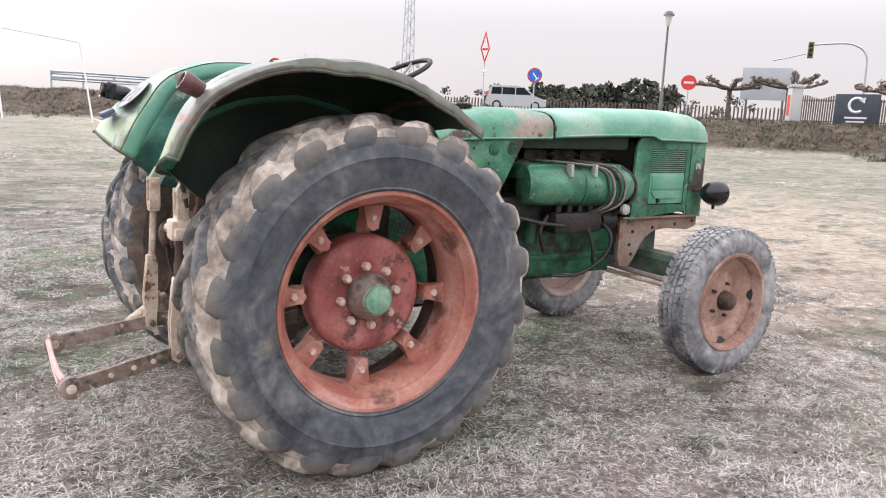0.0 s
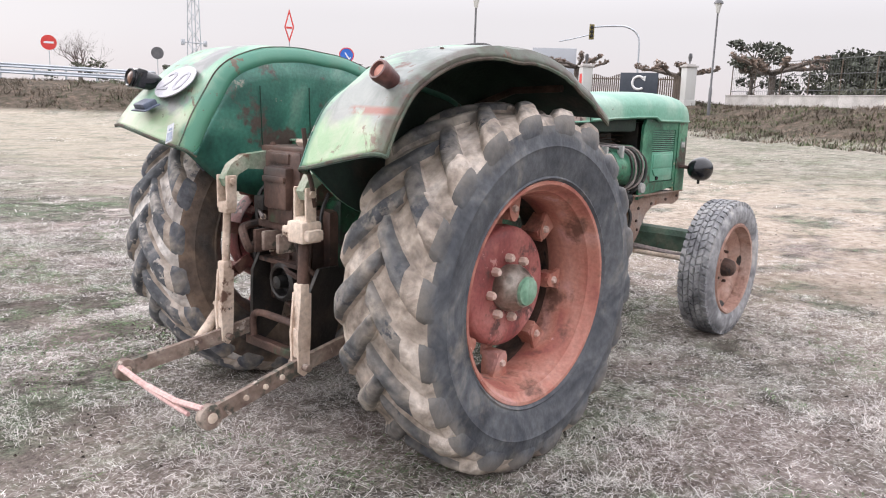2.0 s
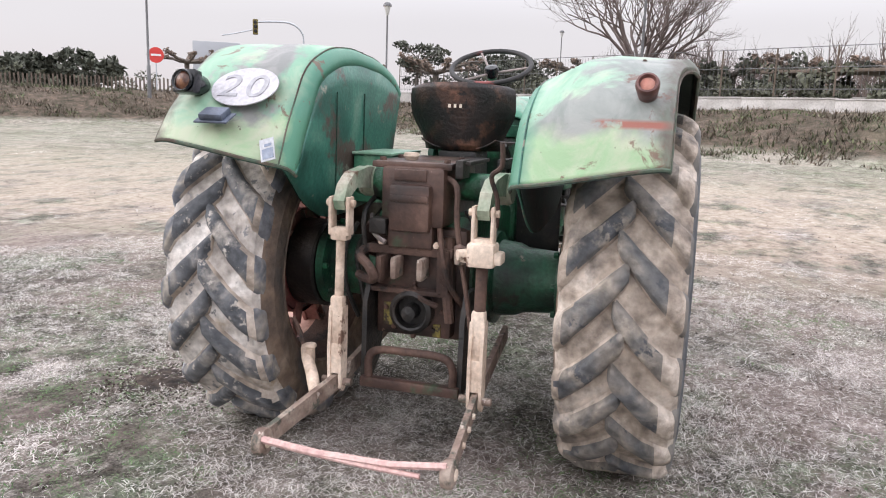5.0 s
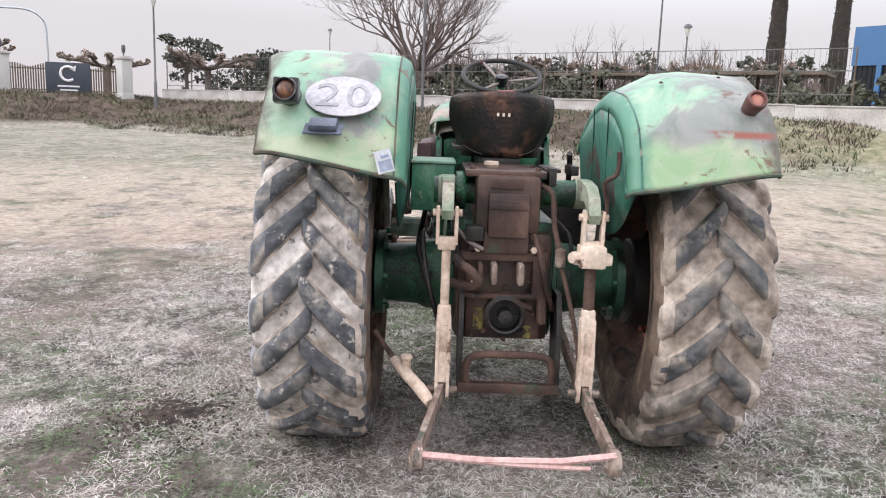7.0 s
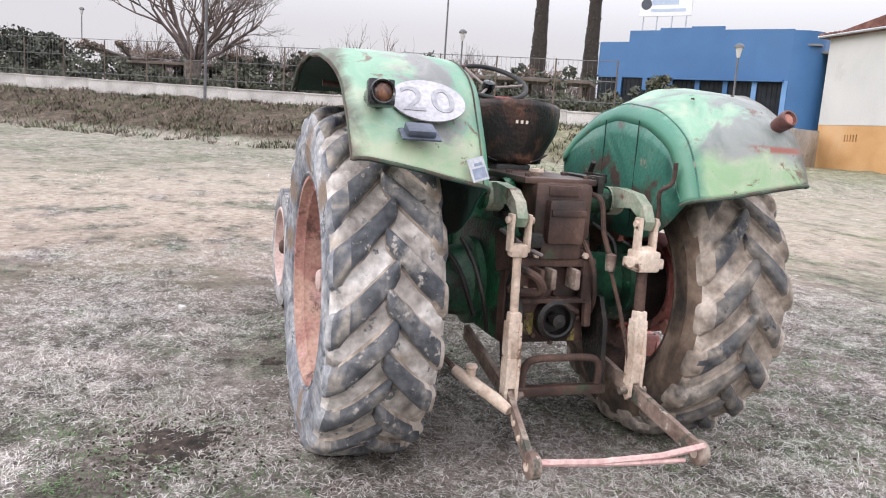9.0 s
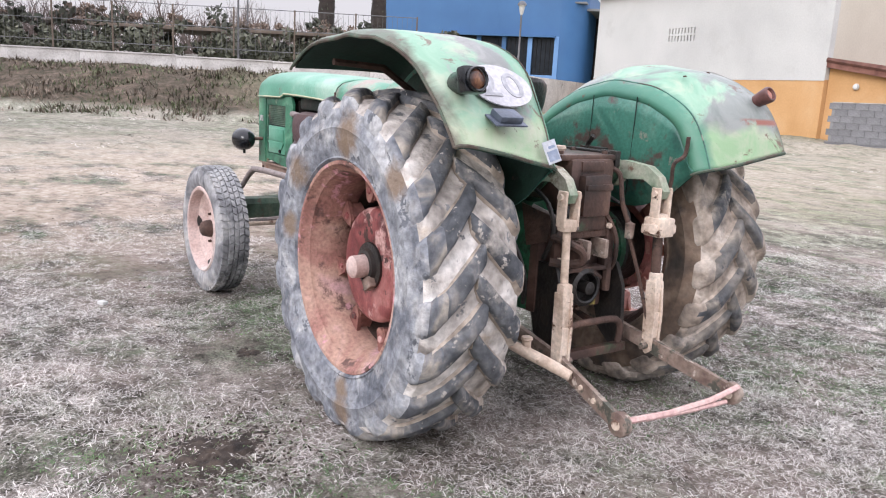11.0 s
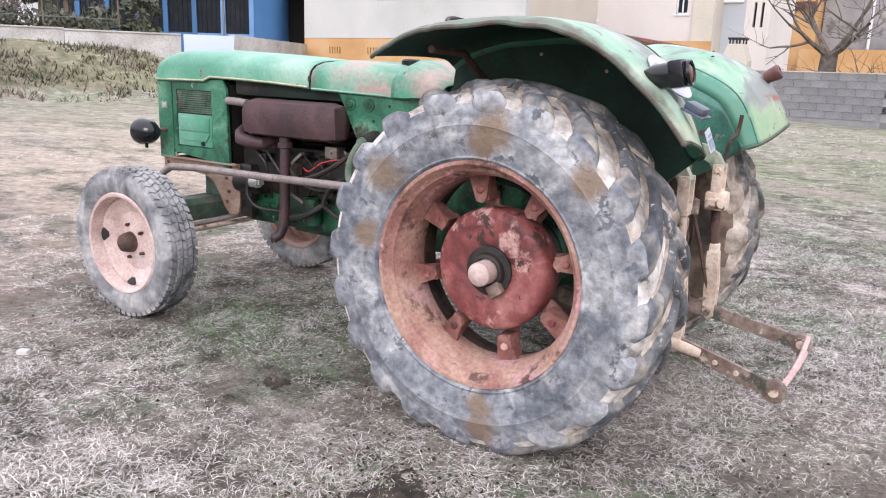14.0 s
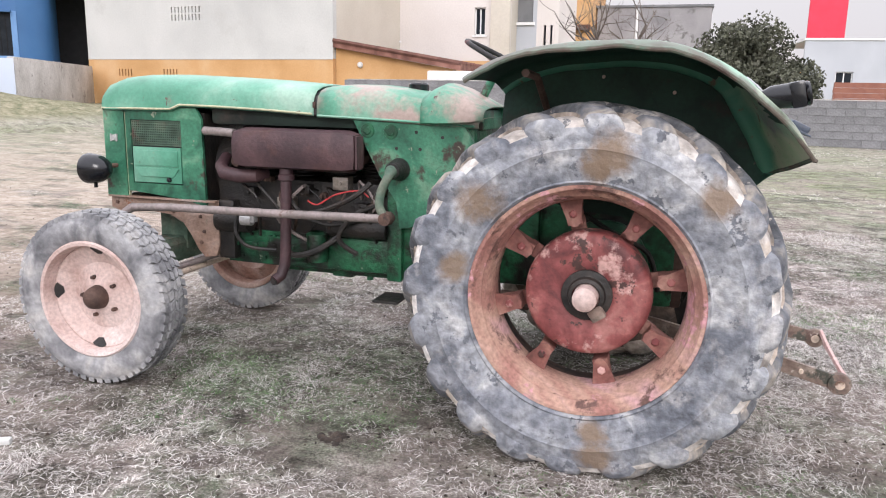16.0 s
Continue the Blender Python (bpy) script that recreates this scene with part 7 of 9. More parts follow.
# gateway with pillars, slatted gate and banner
GA = Vector(at_bearing((-1.7, -3.4), 26.4, 52))
GB = Vector(at_bearing((-1.7, -3.4), 33.5, 54))
for i, g in enumerate((GA, GB)):
    p = thing("gate_pillar", "pale rendered gate pillar with a capstone", "gate pillar", (g.x, g.y, 1.9), WALL_TURN, group="gate pillars")
    part("shaft", join(slab(-0.35, 0.35, -0.35, 0.35, -0.3, 2.35, 0.02), slab(-0.4, 0.4, -0.4, 0.4, -0.3, 0.3, 0.02)), PLASTER, p)
    part("cap", join(slab(-0.43, 0.43, -0.43, 0.43, 2.35, 2.47, 0.02), slab(-0.3, 0.3, -0.3, 0.3, 2.47, 2.56, 0.02)), CONCRETE, p)
    part("lantern", lathe([(0.0, 3.25), (0.1, 3.2), (0.13, 3.0), (0.09, 2.75), (0.04, 2.7), (0.04, 2.55)], 10, "z"), POLE_GREY, p)
    if i:
        part("notice", slab(-0.2, 0.2, -0.37, -0.355, 0.6, 1.9), SIGN_RED, p, "faded red notice").rotation_euler = (0, 0, radians(180))
gd = (GB - GA).normalized()
gturn = math.degrees(math.atan2(gd.y, gd.x))
glen = (GB - GA).length
gate = thing("slatted_gate", "brown slatted entrance gate between pillars", "gate", (GA.x, GA.y, 1.95), gturn)
for k in range(int(glen / 0.14) - 4):
    part("slat", slab(0.45 + 0.14 * k, 0.53 + 0.14 * k, -0.02, 0.02, 0.1, 1.75 + 0.1 * math.sin(k * 0.5)), FENCE_BROWN, gate, smooth=False)
for z in (0.25, 1.5):
    part("rail", slab(0.4, glen - 0.4, -0.03, 0.03, z, z + 0.07), FENCE_BROWN, gate)
bm_ = Matrix.Translation((GA.x, GA.y, 1.95)) @ Matrix.Rotation(radians(gturn), 4, "Z") @ Matrix.Translation((glen * 0.46, 0.09, 1.0))
banner = thing("banner", "dark slate banner with a white curved arrow mark", "banner")
part("sheet", moved(slab(-1.25, 1.25, -0.02, 0.02, -0.95, 0.95, 0.01), bm_), SIGN_SLATE, banner)
mark = [(0.42 * math.cos(radians(a)), 0, 0.42 * math.sin(radians(a)) + 0.3) for a in range(50, 311, 20)]
for nm, pc in (("arc_mark", tube([(-x_, 0.03, z_) for x_, _, z_ in mark], 0.085, 6)), ("arc_tip", prism([(-0.45, 0.78), (-0.08, 0.6), (-0.4, 0.42)], 0.02, 0.04)), ("line_bar", slab(-0.62, 0.62, 0.02, 0.035, -0.5, -0.4)), ("line_bar", slab(-0.5, 0.5, 0.02, 0.035, -0.72, -0.64))):
    part(nm, moved(pc, bm_), SIGN_WHITE, banner, smooth=False)

# low brown fence from the gate along the road
rf = thing("roadside_fence", "low grey brown picket fence by the road", "fence")
for k in range(110):
    t = k / 109
    p = Vector((46.0, 29.0)).lerp(Vector((30, 52)), t)
    part("picket", slab(p.x - 0.05, p.x + 0.05, p.y - 0.03, p.y + 0.03, 1.95, 3.0 + 0.12 * ((k * 7) % 5) / 5), FENCE_BROWN, rf, smooth=False)


# road signs
def disc_sign(x, y, z0, zc, r, mat, bar, turn, label, plate=None):
    s = thing("road_sign", label, "road sign", (x, y, z0), turn, group="road signs")
    part("post", tube([(0.03, 0, -0.2), (0.03, 0, zc - z0 + r)], 0.035, 8), STEEL, s)
    face = part("face", moved(lathe([(0.0, 0.02), (r, 0.02), (r, -0.01), (0.0, -0.01)], 28, "x"), Matrix.Translation((-0.03, 0, zc - z0)) @ Matrix.Rotation(math.pi, 4, "Z")), mat, s)
    if bar == "bar":
        part("bar", slab(-0.065, -0.055, -r * 0.62, r * 0.62, zc - z0 - r * 0.13, zc - z0 + r * 0.13), SIGN_WHITE, s)
    elif bar == "arrow":
        part("arrow", moved(join(slab(-0.065, -0.055, -r * 0.08, r * 0.08, -r * 0.55, r * 0.4), prism([(0, 0), (0.01, 0), (0.01, 0.01), (0, 0.01)], 0, 0.01), moved(slab(-0.065, -0.055, -r * 0.3, r * 0.3, -r * 0.65, -r * 0.5), Matrix())), Matrix.Translation((0, 0, zc - z0)) @ Matrix.Rotation(radians(-35), 4, "X")), SIGN_WHITE, s)
        part("border", moved(lathe([(r * 0.86, 0.026), (r * 1.0, 0.026)], 28, "x"), Matrix.Translation((-0.03, 0, zc - z0)) @ Matrix.Rotation(math.pi, 4, "Z")), SIGN_RED, s)
    return s


x, y = at_bearing((-1.7, -3.4), 40.4, 55)
disc_sign(x, y, 2.0, 4.45, 0.5, SIGN_RED, "bar", 40, "red round no entry sign on a post")
x, y = at_bearing((-2.2, -2.85), 69.6, 75)
disc_sign(x, y, 2.1, 5.55, 0.62, SIGN_RED, "bar", 69, "red round no entry sign above the guard rail")
x, y = at_bearing((-1.7, -3.4), 51.1, 45)
disc_sign(x, y, 2.0, 4.0, 0.42, SIGN_BLUE, "arrow", 51, "blue round arrow sign with a red rim")
x, y = at_bearing((-2.2, -2.85), 63.0, 70)
disc_sign(x, y, 2.1, 4.9, 0.5, POLE_GREY, "", 63, "grey back of a round road sign")
x, y = at_bearing((-1.7, -3.4), 54.9, 56)
ds = thing("yield_sign", "narrow white sign with a red edge seen from the side", "road sign", (x, y, 2.0), 55, group="road signs")
part("post", tube([(0.05, 0, -0.2), (0.05, 0, 4.2)], 0.04, 8), STEEL, ds)
for nm, sc, yy, mt in (("border", 1.0, 0.0, SIGN_RED), ("face", 0.72, -0.012, SIGN_WHITE)):
    part(nm, moved(prism([(0.0, 1.25 * sc), (0.34 * sc, 0.0), (0.0, -1.05 * sc), (-0.34 * sc, 0.0)], -0.012, 0.012), Matrix.Translation((yy, 0, 4.35)) @ Matrix.Rotation(math.pi / 2, 4, "Z")), mt, ds, smooth=False)
part("bar", slab(-0.04, -0.03, -0.2, 0.2, 4.25, 4.38), SIGN_RED, ds)
part("plate", slab(-0.03, 0.0, -0.42, 0.42, 2.72, 2.98), SIGN_WHITE, ds)
# traffic light on a bent mast
x, y = at_bearing((-1.7, -3.4), 33.0, 74)
tl = thing("traffic_light", "traffic light hanging on a curved grey mast", "traffic light", (x, y, 2.0), -57)
tl.scale = (1.12, 1.12, 1.16)
part("mast", tube(curve_points([(3.9, 0, -0.2), (3.9, 0, 4.2), (3.7, 0, 5.4), (2.8, 0, 6.0), (1.5, 0, 6.05), (0.0, 0, 5.95)], 4), 0.07, 8), STEEL, tl)
part("head", slab(-0.2, 0.2, -0.2, 0.2, 5.0, 6.15, 0.04), YELLOW_PAINT, tl)
for k in range(3):
    part("lamp", moved(lathe([(0.0, -0.24), (0.12, -0.23), (0.14, -0.2)], 12), Matrix.Translation((0, 0, 5.25 + 0.33 * k))), BLACK, tl)
part("arm", tube([(0, 0, 5.4), (-1.6, 0, 5.0), (-2.6, 0, 4.8)], 0.05, 6), STEEL, tl)
bb = thing("billboard", "pale grey billboard on legs", "billboard", (*at_bearing((-1.7, -3.4), 35.5, 80), 2.0), -54)
part("board", slab(-2.2, 2.2, -0.1, 0.1, 2.4, 5.4, 0.03), GREY_WALL, bb)
for s in (-1.6, 1.6):
    part("leg", tube([(s, 0, -0.2), (s, 0, 2.5)], 0.1, 8), POLE_GREY, bb)

# lattice mast
x, y = at_bearing((-1.7, -3.4), 60.75, 150)
mast = thing("lattice_mast", "tall pale steel lattice mast", "mast", (x, y, 2.0))
for a, b in ((-1, -1), (1, -1), (1, 1), (-1, 1)):
    part("leg", tube([(a * 1.0, b * 1.0, -0.3), (a * 0.45, b * 0.45, 30)], 0.09, 5), STEEL, mast)
for k in range(20):
    z = 1.5 * k
    w0, w1 = 1.0 - 0.55 * z / 30, 1.0 - 0.55 * (z + 1.5) / 30
    s = 1 if k % 2 else -1
    part("brace", join(*[tube([(c * (w0 if q else w0 * s), c * (w0 * s if q else w0), z), (c * (w1 if q else -w1 * s), c * (-w1 * s if q else w1), z + 1.5)], 0.05, 4) for c in (-1, 1) for q in (0, 1)]), STEEL, mast)
for z in (9.0, 24.5):
    part("crossarm", tube([(-2.6, 0, z), (2.6, 0, z)], 0.1, 5), STEEL, mast)
    for e in (-2.2, 2.2):
        part("antenna", slab(e - 0.3, e + 0.3, -0.2, 0.2, z - 0.5, z + 0.5, 0.05), STEEL, mast)

# guard rail along the raised road
ga, gb = Vector(at_bearing((-2.2, -2.85), 84, 60)), Vector(at_bearing((-2.2, -2.85), 63.2, 62))
gr = thing("guard_rail", "galvanised guard rail along the raised road", "guard rail")
prof = [(0.0, 0.0), (0.05, 0.06), (0.0, 0.15), (0.05, 0.24), (0.0, 0.3)]
gdir = (gb - ga).normalized()
nrm = Vector((gdir.y, -gdir.x))
gz = [2.55 - 0.25 * k / 11 for k in range(12)]
for j, zoff in ((0, 0.55), (1, 0.15)):
    rows = []
    for k in range(12):
        p = ga.lerp(gb, k / 11)
        rows.append([(p.x + nrm.x * o, p.y + nrm.y * o, gz[k] + zoff + h) for o, h in prof])
    part("beam", grid(rows), STEEL, gr, thick=0.01)
for k in range(12):
    p = ga.lerp(gb, k / 11)
    part("post", slab(p.x - 0.06, p.x + 0.06, p.y + 0.05, p.y + 0.15, 1.6, gz[k] + 0.85), STEEL, gr)

# road on the crest
road_line = [(-30, 83), (0, 62), (16, 52), (32, 38.5), (45, 28), (60, 18), (90, 2)]
rows = []
for i, (x, y) in enumerate(road_line):
    a, b = Vector(road_line[max(0, i - 1)]), Vector(road_line[min(len(road_line) - 1, i + 1)])
    d = (b - a).normalized()
    nn = Vector((-d.y, d.x))
    rows.append([(x + nn.x * o, y + nn.y * o, 2.12) for o in (-0.5, 3.0, 7.0)])
solid("road", grid(rows), ASPHALT, "pale asphalt road along the field's edge", "road", kind="structure")

# goal frame at the edge of the field
x, y = at_bearing((-1.7, -3.4), 82.0, 46)
goal = thing("goal_frame", "thin white goal post frame on the grass", "goal", (x, y, ground_z(x, y) - 0.1))
part("post", tube([(0, 0, 0), (-0.5, 0.2, 4.3)], 0.05, 8), SIGN_WHITE, goal)
part("crossbar", tube([(-0.5, 0.2, 4.3), (-4.5, 2.0, 4.9)], 0.05, 8), SIGN_WHITE, goal)
part("stay", tube([(0, 0, 0.3), (0.9, -1.6, 0.0)], 0.03, 6), SIGN_WHITE, goal)
part("post", tube([(-4.2, 1.8, 0), (-4.5, 2.0, 4.9)], 0.05, 8), SIGN_WHITE, goal)

# car on the road
cx, cy = at_bearing((-2.92, -1.5), 50.2, 55)
car = thing("parked_car", "silver people carrier on the road", "car", (cx, cy, 2.14), -39)
lower = [(-2.1, 0.35), (-2.12, 0.75), (-2.0, 0.98), (-0.9, 1.02), (1.2, 1.0), (1.95, 0.8), (2.12, 0.6), (2.1, 0.32), (1.75, 0.26), (-1.8, 0.26)]
part("body", prism(lower, -0.86, 0.86), CAR_SILVER, car, angle=20)
part("cabin", moved(prism([(-2.0, 0.98), (-1.85, 1.52), (-1.6, 1.66), (0.0, 1.68), (0.55, 1.58), (1.35, 1.0)], -0.76, 0.76), Matrix()), CAR_SILVER, car, angle=20)
for s in (-1, 1):
    for a, b, c, d in ((-1.78, -1.05, -1.7, -1.05), (-0.98, -0.1, -0.98, -0.1), (-0.03, 1.05, -0.03, 0.52)):
        part("side_window", prism([(a, 1.06), (b, 1.06), (d, 1.54), (c, 1.54)], s * 0.762 - 0.006, s * 0.762 + 0.006), DARK_GLASS, car, smooth=False)
    for wx in (-1.35, 1.35):
        w = part("wheel", moved(lathe([(0.0, -0.1), (0.3, -0.1), (0.32, -0.06), (0.32, 0.06), (0.3, 0.1), (0.0, 0.1)], 20), Matrix.Translation((wx, s * 0.79, 0.32))), BLACK_RUBBER, car)
        part("rim", moved(lathe([(0.0, 0.108), (0.19, 0.108), (0.2, 0.1)], 16), Matrix.Translation((wx, s * 0.79, 0.32)) @ Matrix.Diagonal((1, s, 1, 1))), SILVER, w)
    part("headlamp", slab(1.9, 2.1, s * 0.66 - 0.14, s * 0.66 + 0.14, 0.62, 0.78, 0.03), LAMP_GLASS, car)
    part("tail_lamp", slab(-2.12, -2.02, s * 0.74 - 0.09, s * 0.74 + 0.09, 0.8, 1.25, 0.02), SIGN_RED, car)
part("rear_window", prism([(-2.02, 1.06), (-1.88, 1.5), (-1.87, 1.5), (-2.01, 1.06)], -0.62, 0.62), DARK_GLASS, car)
part("bumper", slab(-2.16, -2.05, -0.8, 0.8, 0.35, 0.55, 0.04), CAR_SILVER, car)


# ---- trees ----
def limb_set(rnd, start, direction, length, radius, depth, out, spread=0.6, kids=3, lift=0.12, sides=5):
    """Grows one tapered limb and its children into out; returns nothing."""
    p, d = Vector(start), Vector(direction).normalized()
    pts, rad = [p.copy()], [radius]
    n = 4
    for k in range(n):
        d = (d + Vector((rnd.uniform(-1, 1), rnd.uniform(-1, 1), rnd.uniform(-1, 1) + lift)) * 0.18).normalized()
        p = p + d * length / n
        pts.append(p.copy())
        rad.append(radius * (1 - 0.55 * (k + 1) / n))
    out.append(tube(pts, rad, sides, False))
    if depth <= 0:
        return
    for k in range(kids):
        t = rnd.randint(2, n)
        v = Vector((rnd.uniform(-1, 1), rnd.uniform(-1, 1), rnd.uniform(-0.5, 1))).normalized()
        nd = (d + v * spread * 1.5).normalized()
        limb_set(rnd, pts[t], nd, length * rnd.uniform(0.55, 0.8), rad[t] * 0.72, depth - 1, out, spread, kids, lift, max(3, sides - 1))


def bare_tree(x, y, z, height, seed, label, spread=0.6, depth=4, kids=3, trunk=0.28, bark=None, limbs=7, trunk_part=0.3, fan=0.7, thin=0.34):
    rnd = random.Random(seed)
    t = thing("bare_tree", label, "tree", (x, y, z), group="bare trees")
    th = height * trunk_part
    part("trunk", tube([(0, 0, -0.3), (0.03, 0, th * 0.5), (0, 0.04, th * 1.05)], [trunk * 1.25, trunk, trunk * 0.9], 9), bark or BARK, t)
    out = []
    for k in range(limbs):
        a = 2 * math.pi * k / limbs + rnd.uniform(-0.3, 0.3)
        limb_set(rnd, (0, 0, th * rnd.uniform(0.9, 1.05)), (math.cos(a) * fan, math.sin(a) * fan, rnd.uniform(0.35, 1.1)), height * 0.34, trunk * thin, depth, out, spread, kids)
    crown = part("crown", join(*out), bark or TWIG, t)
    return t


def clump_leaves(rnd, centres, count, size, squash=0.8):
    """Many small leaf faces round the centres (x, y, z, r)."""
    v, f = [], []
    for cx_, cy_, cz_, r in centres:
        for _ in range(count):
            while True:
                p = Vector((rnd.uniform(-1, 1), rnd.uniform(-1, 1), rnd.uniform(-1, 1)))
                if 0.25 < p.length < 1:
                    break
            c = Vector((cx_ + p.x * r, cy_ + p.y * r, cz_ + p.z * r * squash))
            a = Vector((rnd.uniform(-1, 1), rnd.uniform(-1, 1), rnd.uniform(-1, 1))).normalized() * size * rnd.uniform(0.6, 1.4)
            b = a.cross(Vector((rnd.uniform(-1, 1), rnd.uniform(-1, 1), rnd.uniform(-1, 1))).normalized()) * 0.7
            k = len(v)
            v += [tuple(c - a), tuple(c + b), tuple(c + a), tuple(c - b)]
            f.append((k, k + 1, k + 2, k + 3))
    return v, f


def leafy_tree(x, y, z, height, width, seed, leaf, label, name="pine_tree", trunk_h=0.35, clumps=26, count=140, size=0.16, squash=0.8):
    rnd = random.Random(seed)
    t = thing(name, label, "tree", (x, y, z))
    part("trunk", tube([(0, 0, -0.3), (0.05, 0.02, height * trunk_h), (0.0, 0.05, height * 0.75)], [0.16, 0.12, 0.05], 8), BARK, t)
    cs, limbs = [], []
    for k in range(clumps):
        a, u = rnd.uniform(0, 6.28), rnd.random()
        zz = height * (trunk_h + (1 - trunk_h) * u * 0.92)
        rr = width * 0.5 * math.sqrt(max(0.05, 1 - (u * 1.05 - 0.25) ** 2)) * rnd.uniform(0.3, 0.95)
        c = (rr * math.cos(a), rr * math.sin(a), zz, width * rnd.uniform(0.12, 0.22))
        cs.append(c)
        limbs.append(tube([(0, 0, zz * 0.75), (c[0] * 0.5, c[1] * 0.5, zz * 0.92), c[:3]], [0.05, 0.035, 0.015], 4, False))
    part("branchwork", join(*limbs), BARK, t)
    part("crown", clump_leaves(rnd, cs, count, size, squash), leaf, t, smooth=False)
    return t


def pollard_tree(x, y, z, seed, width=5.0, height=2.9):
    """A plane tree with arms trained flat and knobbly ends."""
    rnd = random.Random(seed)
    t = thing("pollard_tree", "pollarded plane tree with knobbly flat trained arms", "tree", (x, y, z), group="pollarded planes")
    part("trunk", tube([(0, 0, -0.3), (0.04, 0, height * 0.4), (0, 0, height * 0.72)], [0.24, 0.19, 0.22], 9), BARK, t)
    arms, cs = [], []
    for k in range(8):
        a = 2 * math.pi * k / 8 + rnd.uniform(-0.25, 0.25)
        p = Vector((0, 0, height * 0.68))
        pts = [p.copy()]
        for j in range(5):
            p = p + Vector((math.cos(a) * width / 10, math.sin(a) * width / 10, rnd.uniform(-0.02, 0.22)))
            a += rnd.uniform(-0.25, 0.25)
            pts.append(p.copy())
            if j > 1:
                cs.append((p.x, p.y, p.z + 0.1, rnd.uniform(0.16, 0.34)))
        part("arm", tube(pts, [0.17, 0.14, 0.12, 0.11, 0.1, 0.13], 6), BARK, t)
    part("foliage", clump_leaves(rnd, cs, 60, 0.09), LEAF_DRY, t, "pale dry twig clumps", smooth=False)


# big bare plane behind the wall
x, y = at_bearing((-3.41, 0.29), 1.7, 44)
bare_tree(x, y, 1.85, 10.5, 4, "large bare plane tree with spreading limbs behind the wall", spread=0.5, depth=4, kids=4, trunk=0.46, limbs=13, trunk_part=0.19, fan=0.75, thin=0.28)
# round bare tree above the guard rail
x, y = at_bearing((-2.2, -2.85), 67.8, 105)
bare_tree(x, y, 2.0, 7.5, 9, "round bare tree beyond the guard rail", spread=0.75, depth=4, kids=3, trunk=0.25, limbs=9, trunk_part=0.3)
for k, (az, d, w) in enumerate(((23.0, 57, 5.5), (16.5, 52, 6), (5.6, 50, 5.5), (-4.5, 47, 6), (-9.5, 46, 6), (-14.5, 45, 6), (-20.5, 44, 6), (30.5, 66, 6), (34.5, 70, 6))):
    x, y = at_bearing((-3.41, 0.29), az, d)
    pollard_tree(x, y, 1.9, 20 + k, w, 3.0 if az < 26 else 4.4)
for az, d, h, w, sd in ((17.9, 54, 4.4, 4.5, 1), (13.5, 60, 3.6, 4.0, 2)):
    x, y = at_bearing((-3.41, 0.29), az, d)
    leafy_tree(x, y, 1.9, h, w, sd, LEAF_DARK, "dark ragged pine behind the fence", "pine_tree", clumps=15, count=90, size=0.14, squash=0.45)
for az, d, h, w, sd in ((11.0, 58, 3.4, 6.5, 5), (-2.2, 60, 3.6, 3.2, 6)):
    x, y = at_bearing((-3.41, 0.29), az, d)
    leafy_tree(x, y, 1.9, h, w, sd, LEAF_DARK, "dense dark evergreen bush behind the fence", "evergreen_bush", trunk_h=0.05, clumps=34, count=170)
rnd = random.Random(77)
for k in range(16):
    az = 50.5 - 0.55 * k + rnd.uniform(-0.2, 0.2)
    x, y = at_bearing((-2.2, -2.85), az, 120 + rnd.uniform(-10, 15))
    leafy_tree(x, y, 2.0, rnd.uniform(4.2, 6.4), rnd.uniform(4, 6), 100 + k, LEAF_DARK, "distant dark green pine tree", "distant_pine", trunk_h=0.3, clumps=12, count=60, size=0.4)
# dark shrubs and climbers behind the fence
def hedge(name, pts, z, height, depth, leaf, label, seed, per=9, count=46, size=0.13):
    r = random.Random(seed)
    cs = []
    for i in range(len(pts) - 1):
        a, b = Vector(pts[i]), Vector(pts[i + 1])
        m = int((b - a).length * per / 4) + 1
        for k in range(m):
            p = a.lerp(b, (k + r.random()) / m)
            qx, qy = p.x + r.uniform(-depth, depth), p.y + r.uniform(-depth, depth)
            if z is None:
                cs.append((qx, qy, ground_z(qx, qy) + r.uniform(0.0, height) * 0.5, r.uniform(0.2, 0.5)))
            else:
                cs.append((qx, qy, z + r.uniform(0.1, height) * r.uniform(0.5, 1.0), r.uniform(0.3, 0.6)))
    return solid(name, clump_leaves(r, cs, count, size), leaf, label, "hedge", kind="stuff", smooth=False)


hedge("hedge", [wall_at(-17, 3.5), wall_at(0, 3.5), wall_at(24, 3.5)], 1.9, 2.0, 1.2, LEAF_OLIVE, "dark dusty shrubs behind the mesh fence", 11, per=26, count=44, size=0.12)
hedge("hedge", [wall_at(-17, 8), wall_at(0, 8), wall_at(24, 9)], 1.9, 3.0, 1.5, LEAF_DARK, "darker evergreen shrubs further back", 12, per=20, count=44, size=0.16)
hedge("hedge", [(50, 34), (36, 54), (24, 66)], 2.0, 2.4, 2.0, LEAF_OLIVE, "scrub beyond the road", 13, per=7)
WEED = material("dry_weed_stalks", [(0.06, 0.05, 0.036), (0.13, 0.105, 0.08), (0.24, 0.19, 0.15)], 0.5, rough=0.9, bump=0, island=0.5)
WEED_GREEN = material("green_weed_leaves", [(0.045, 0.062, 0.028), (0.09, 0.11, 0.052), (0.15, 0.16, 0.085)], 0.6, rough=0.9, bump=0, island=0.5)


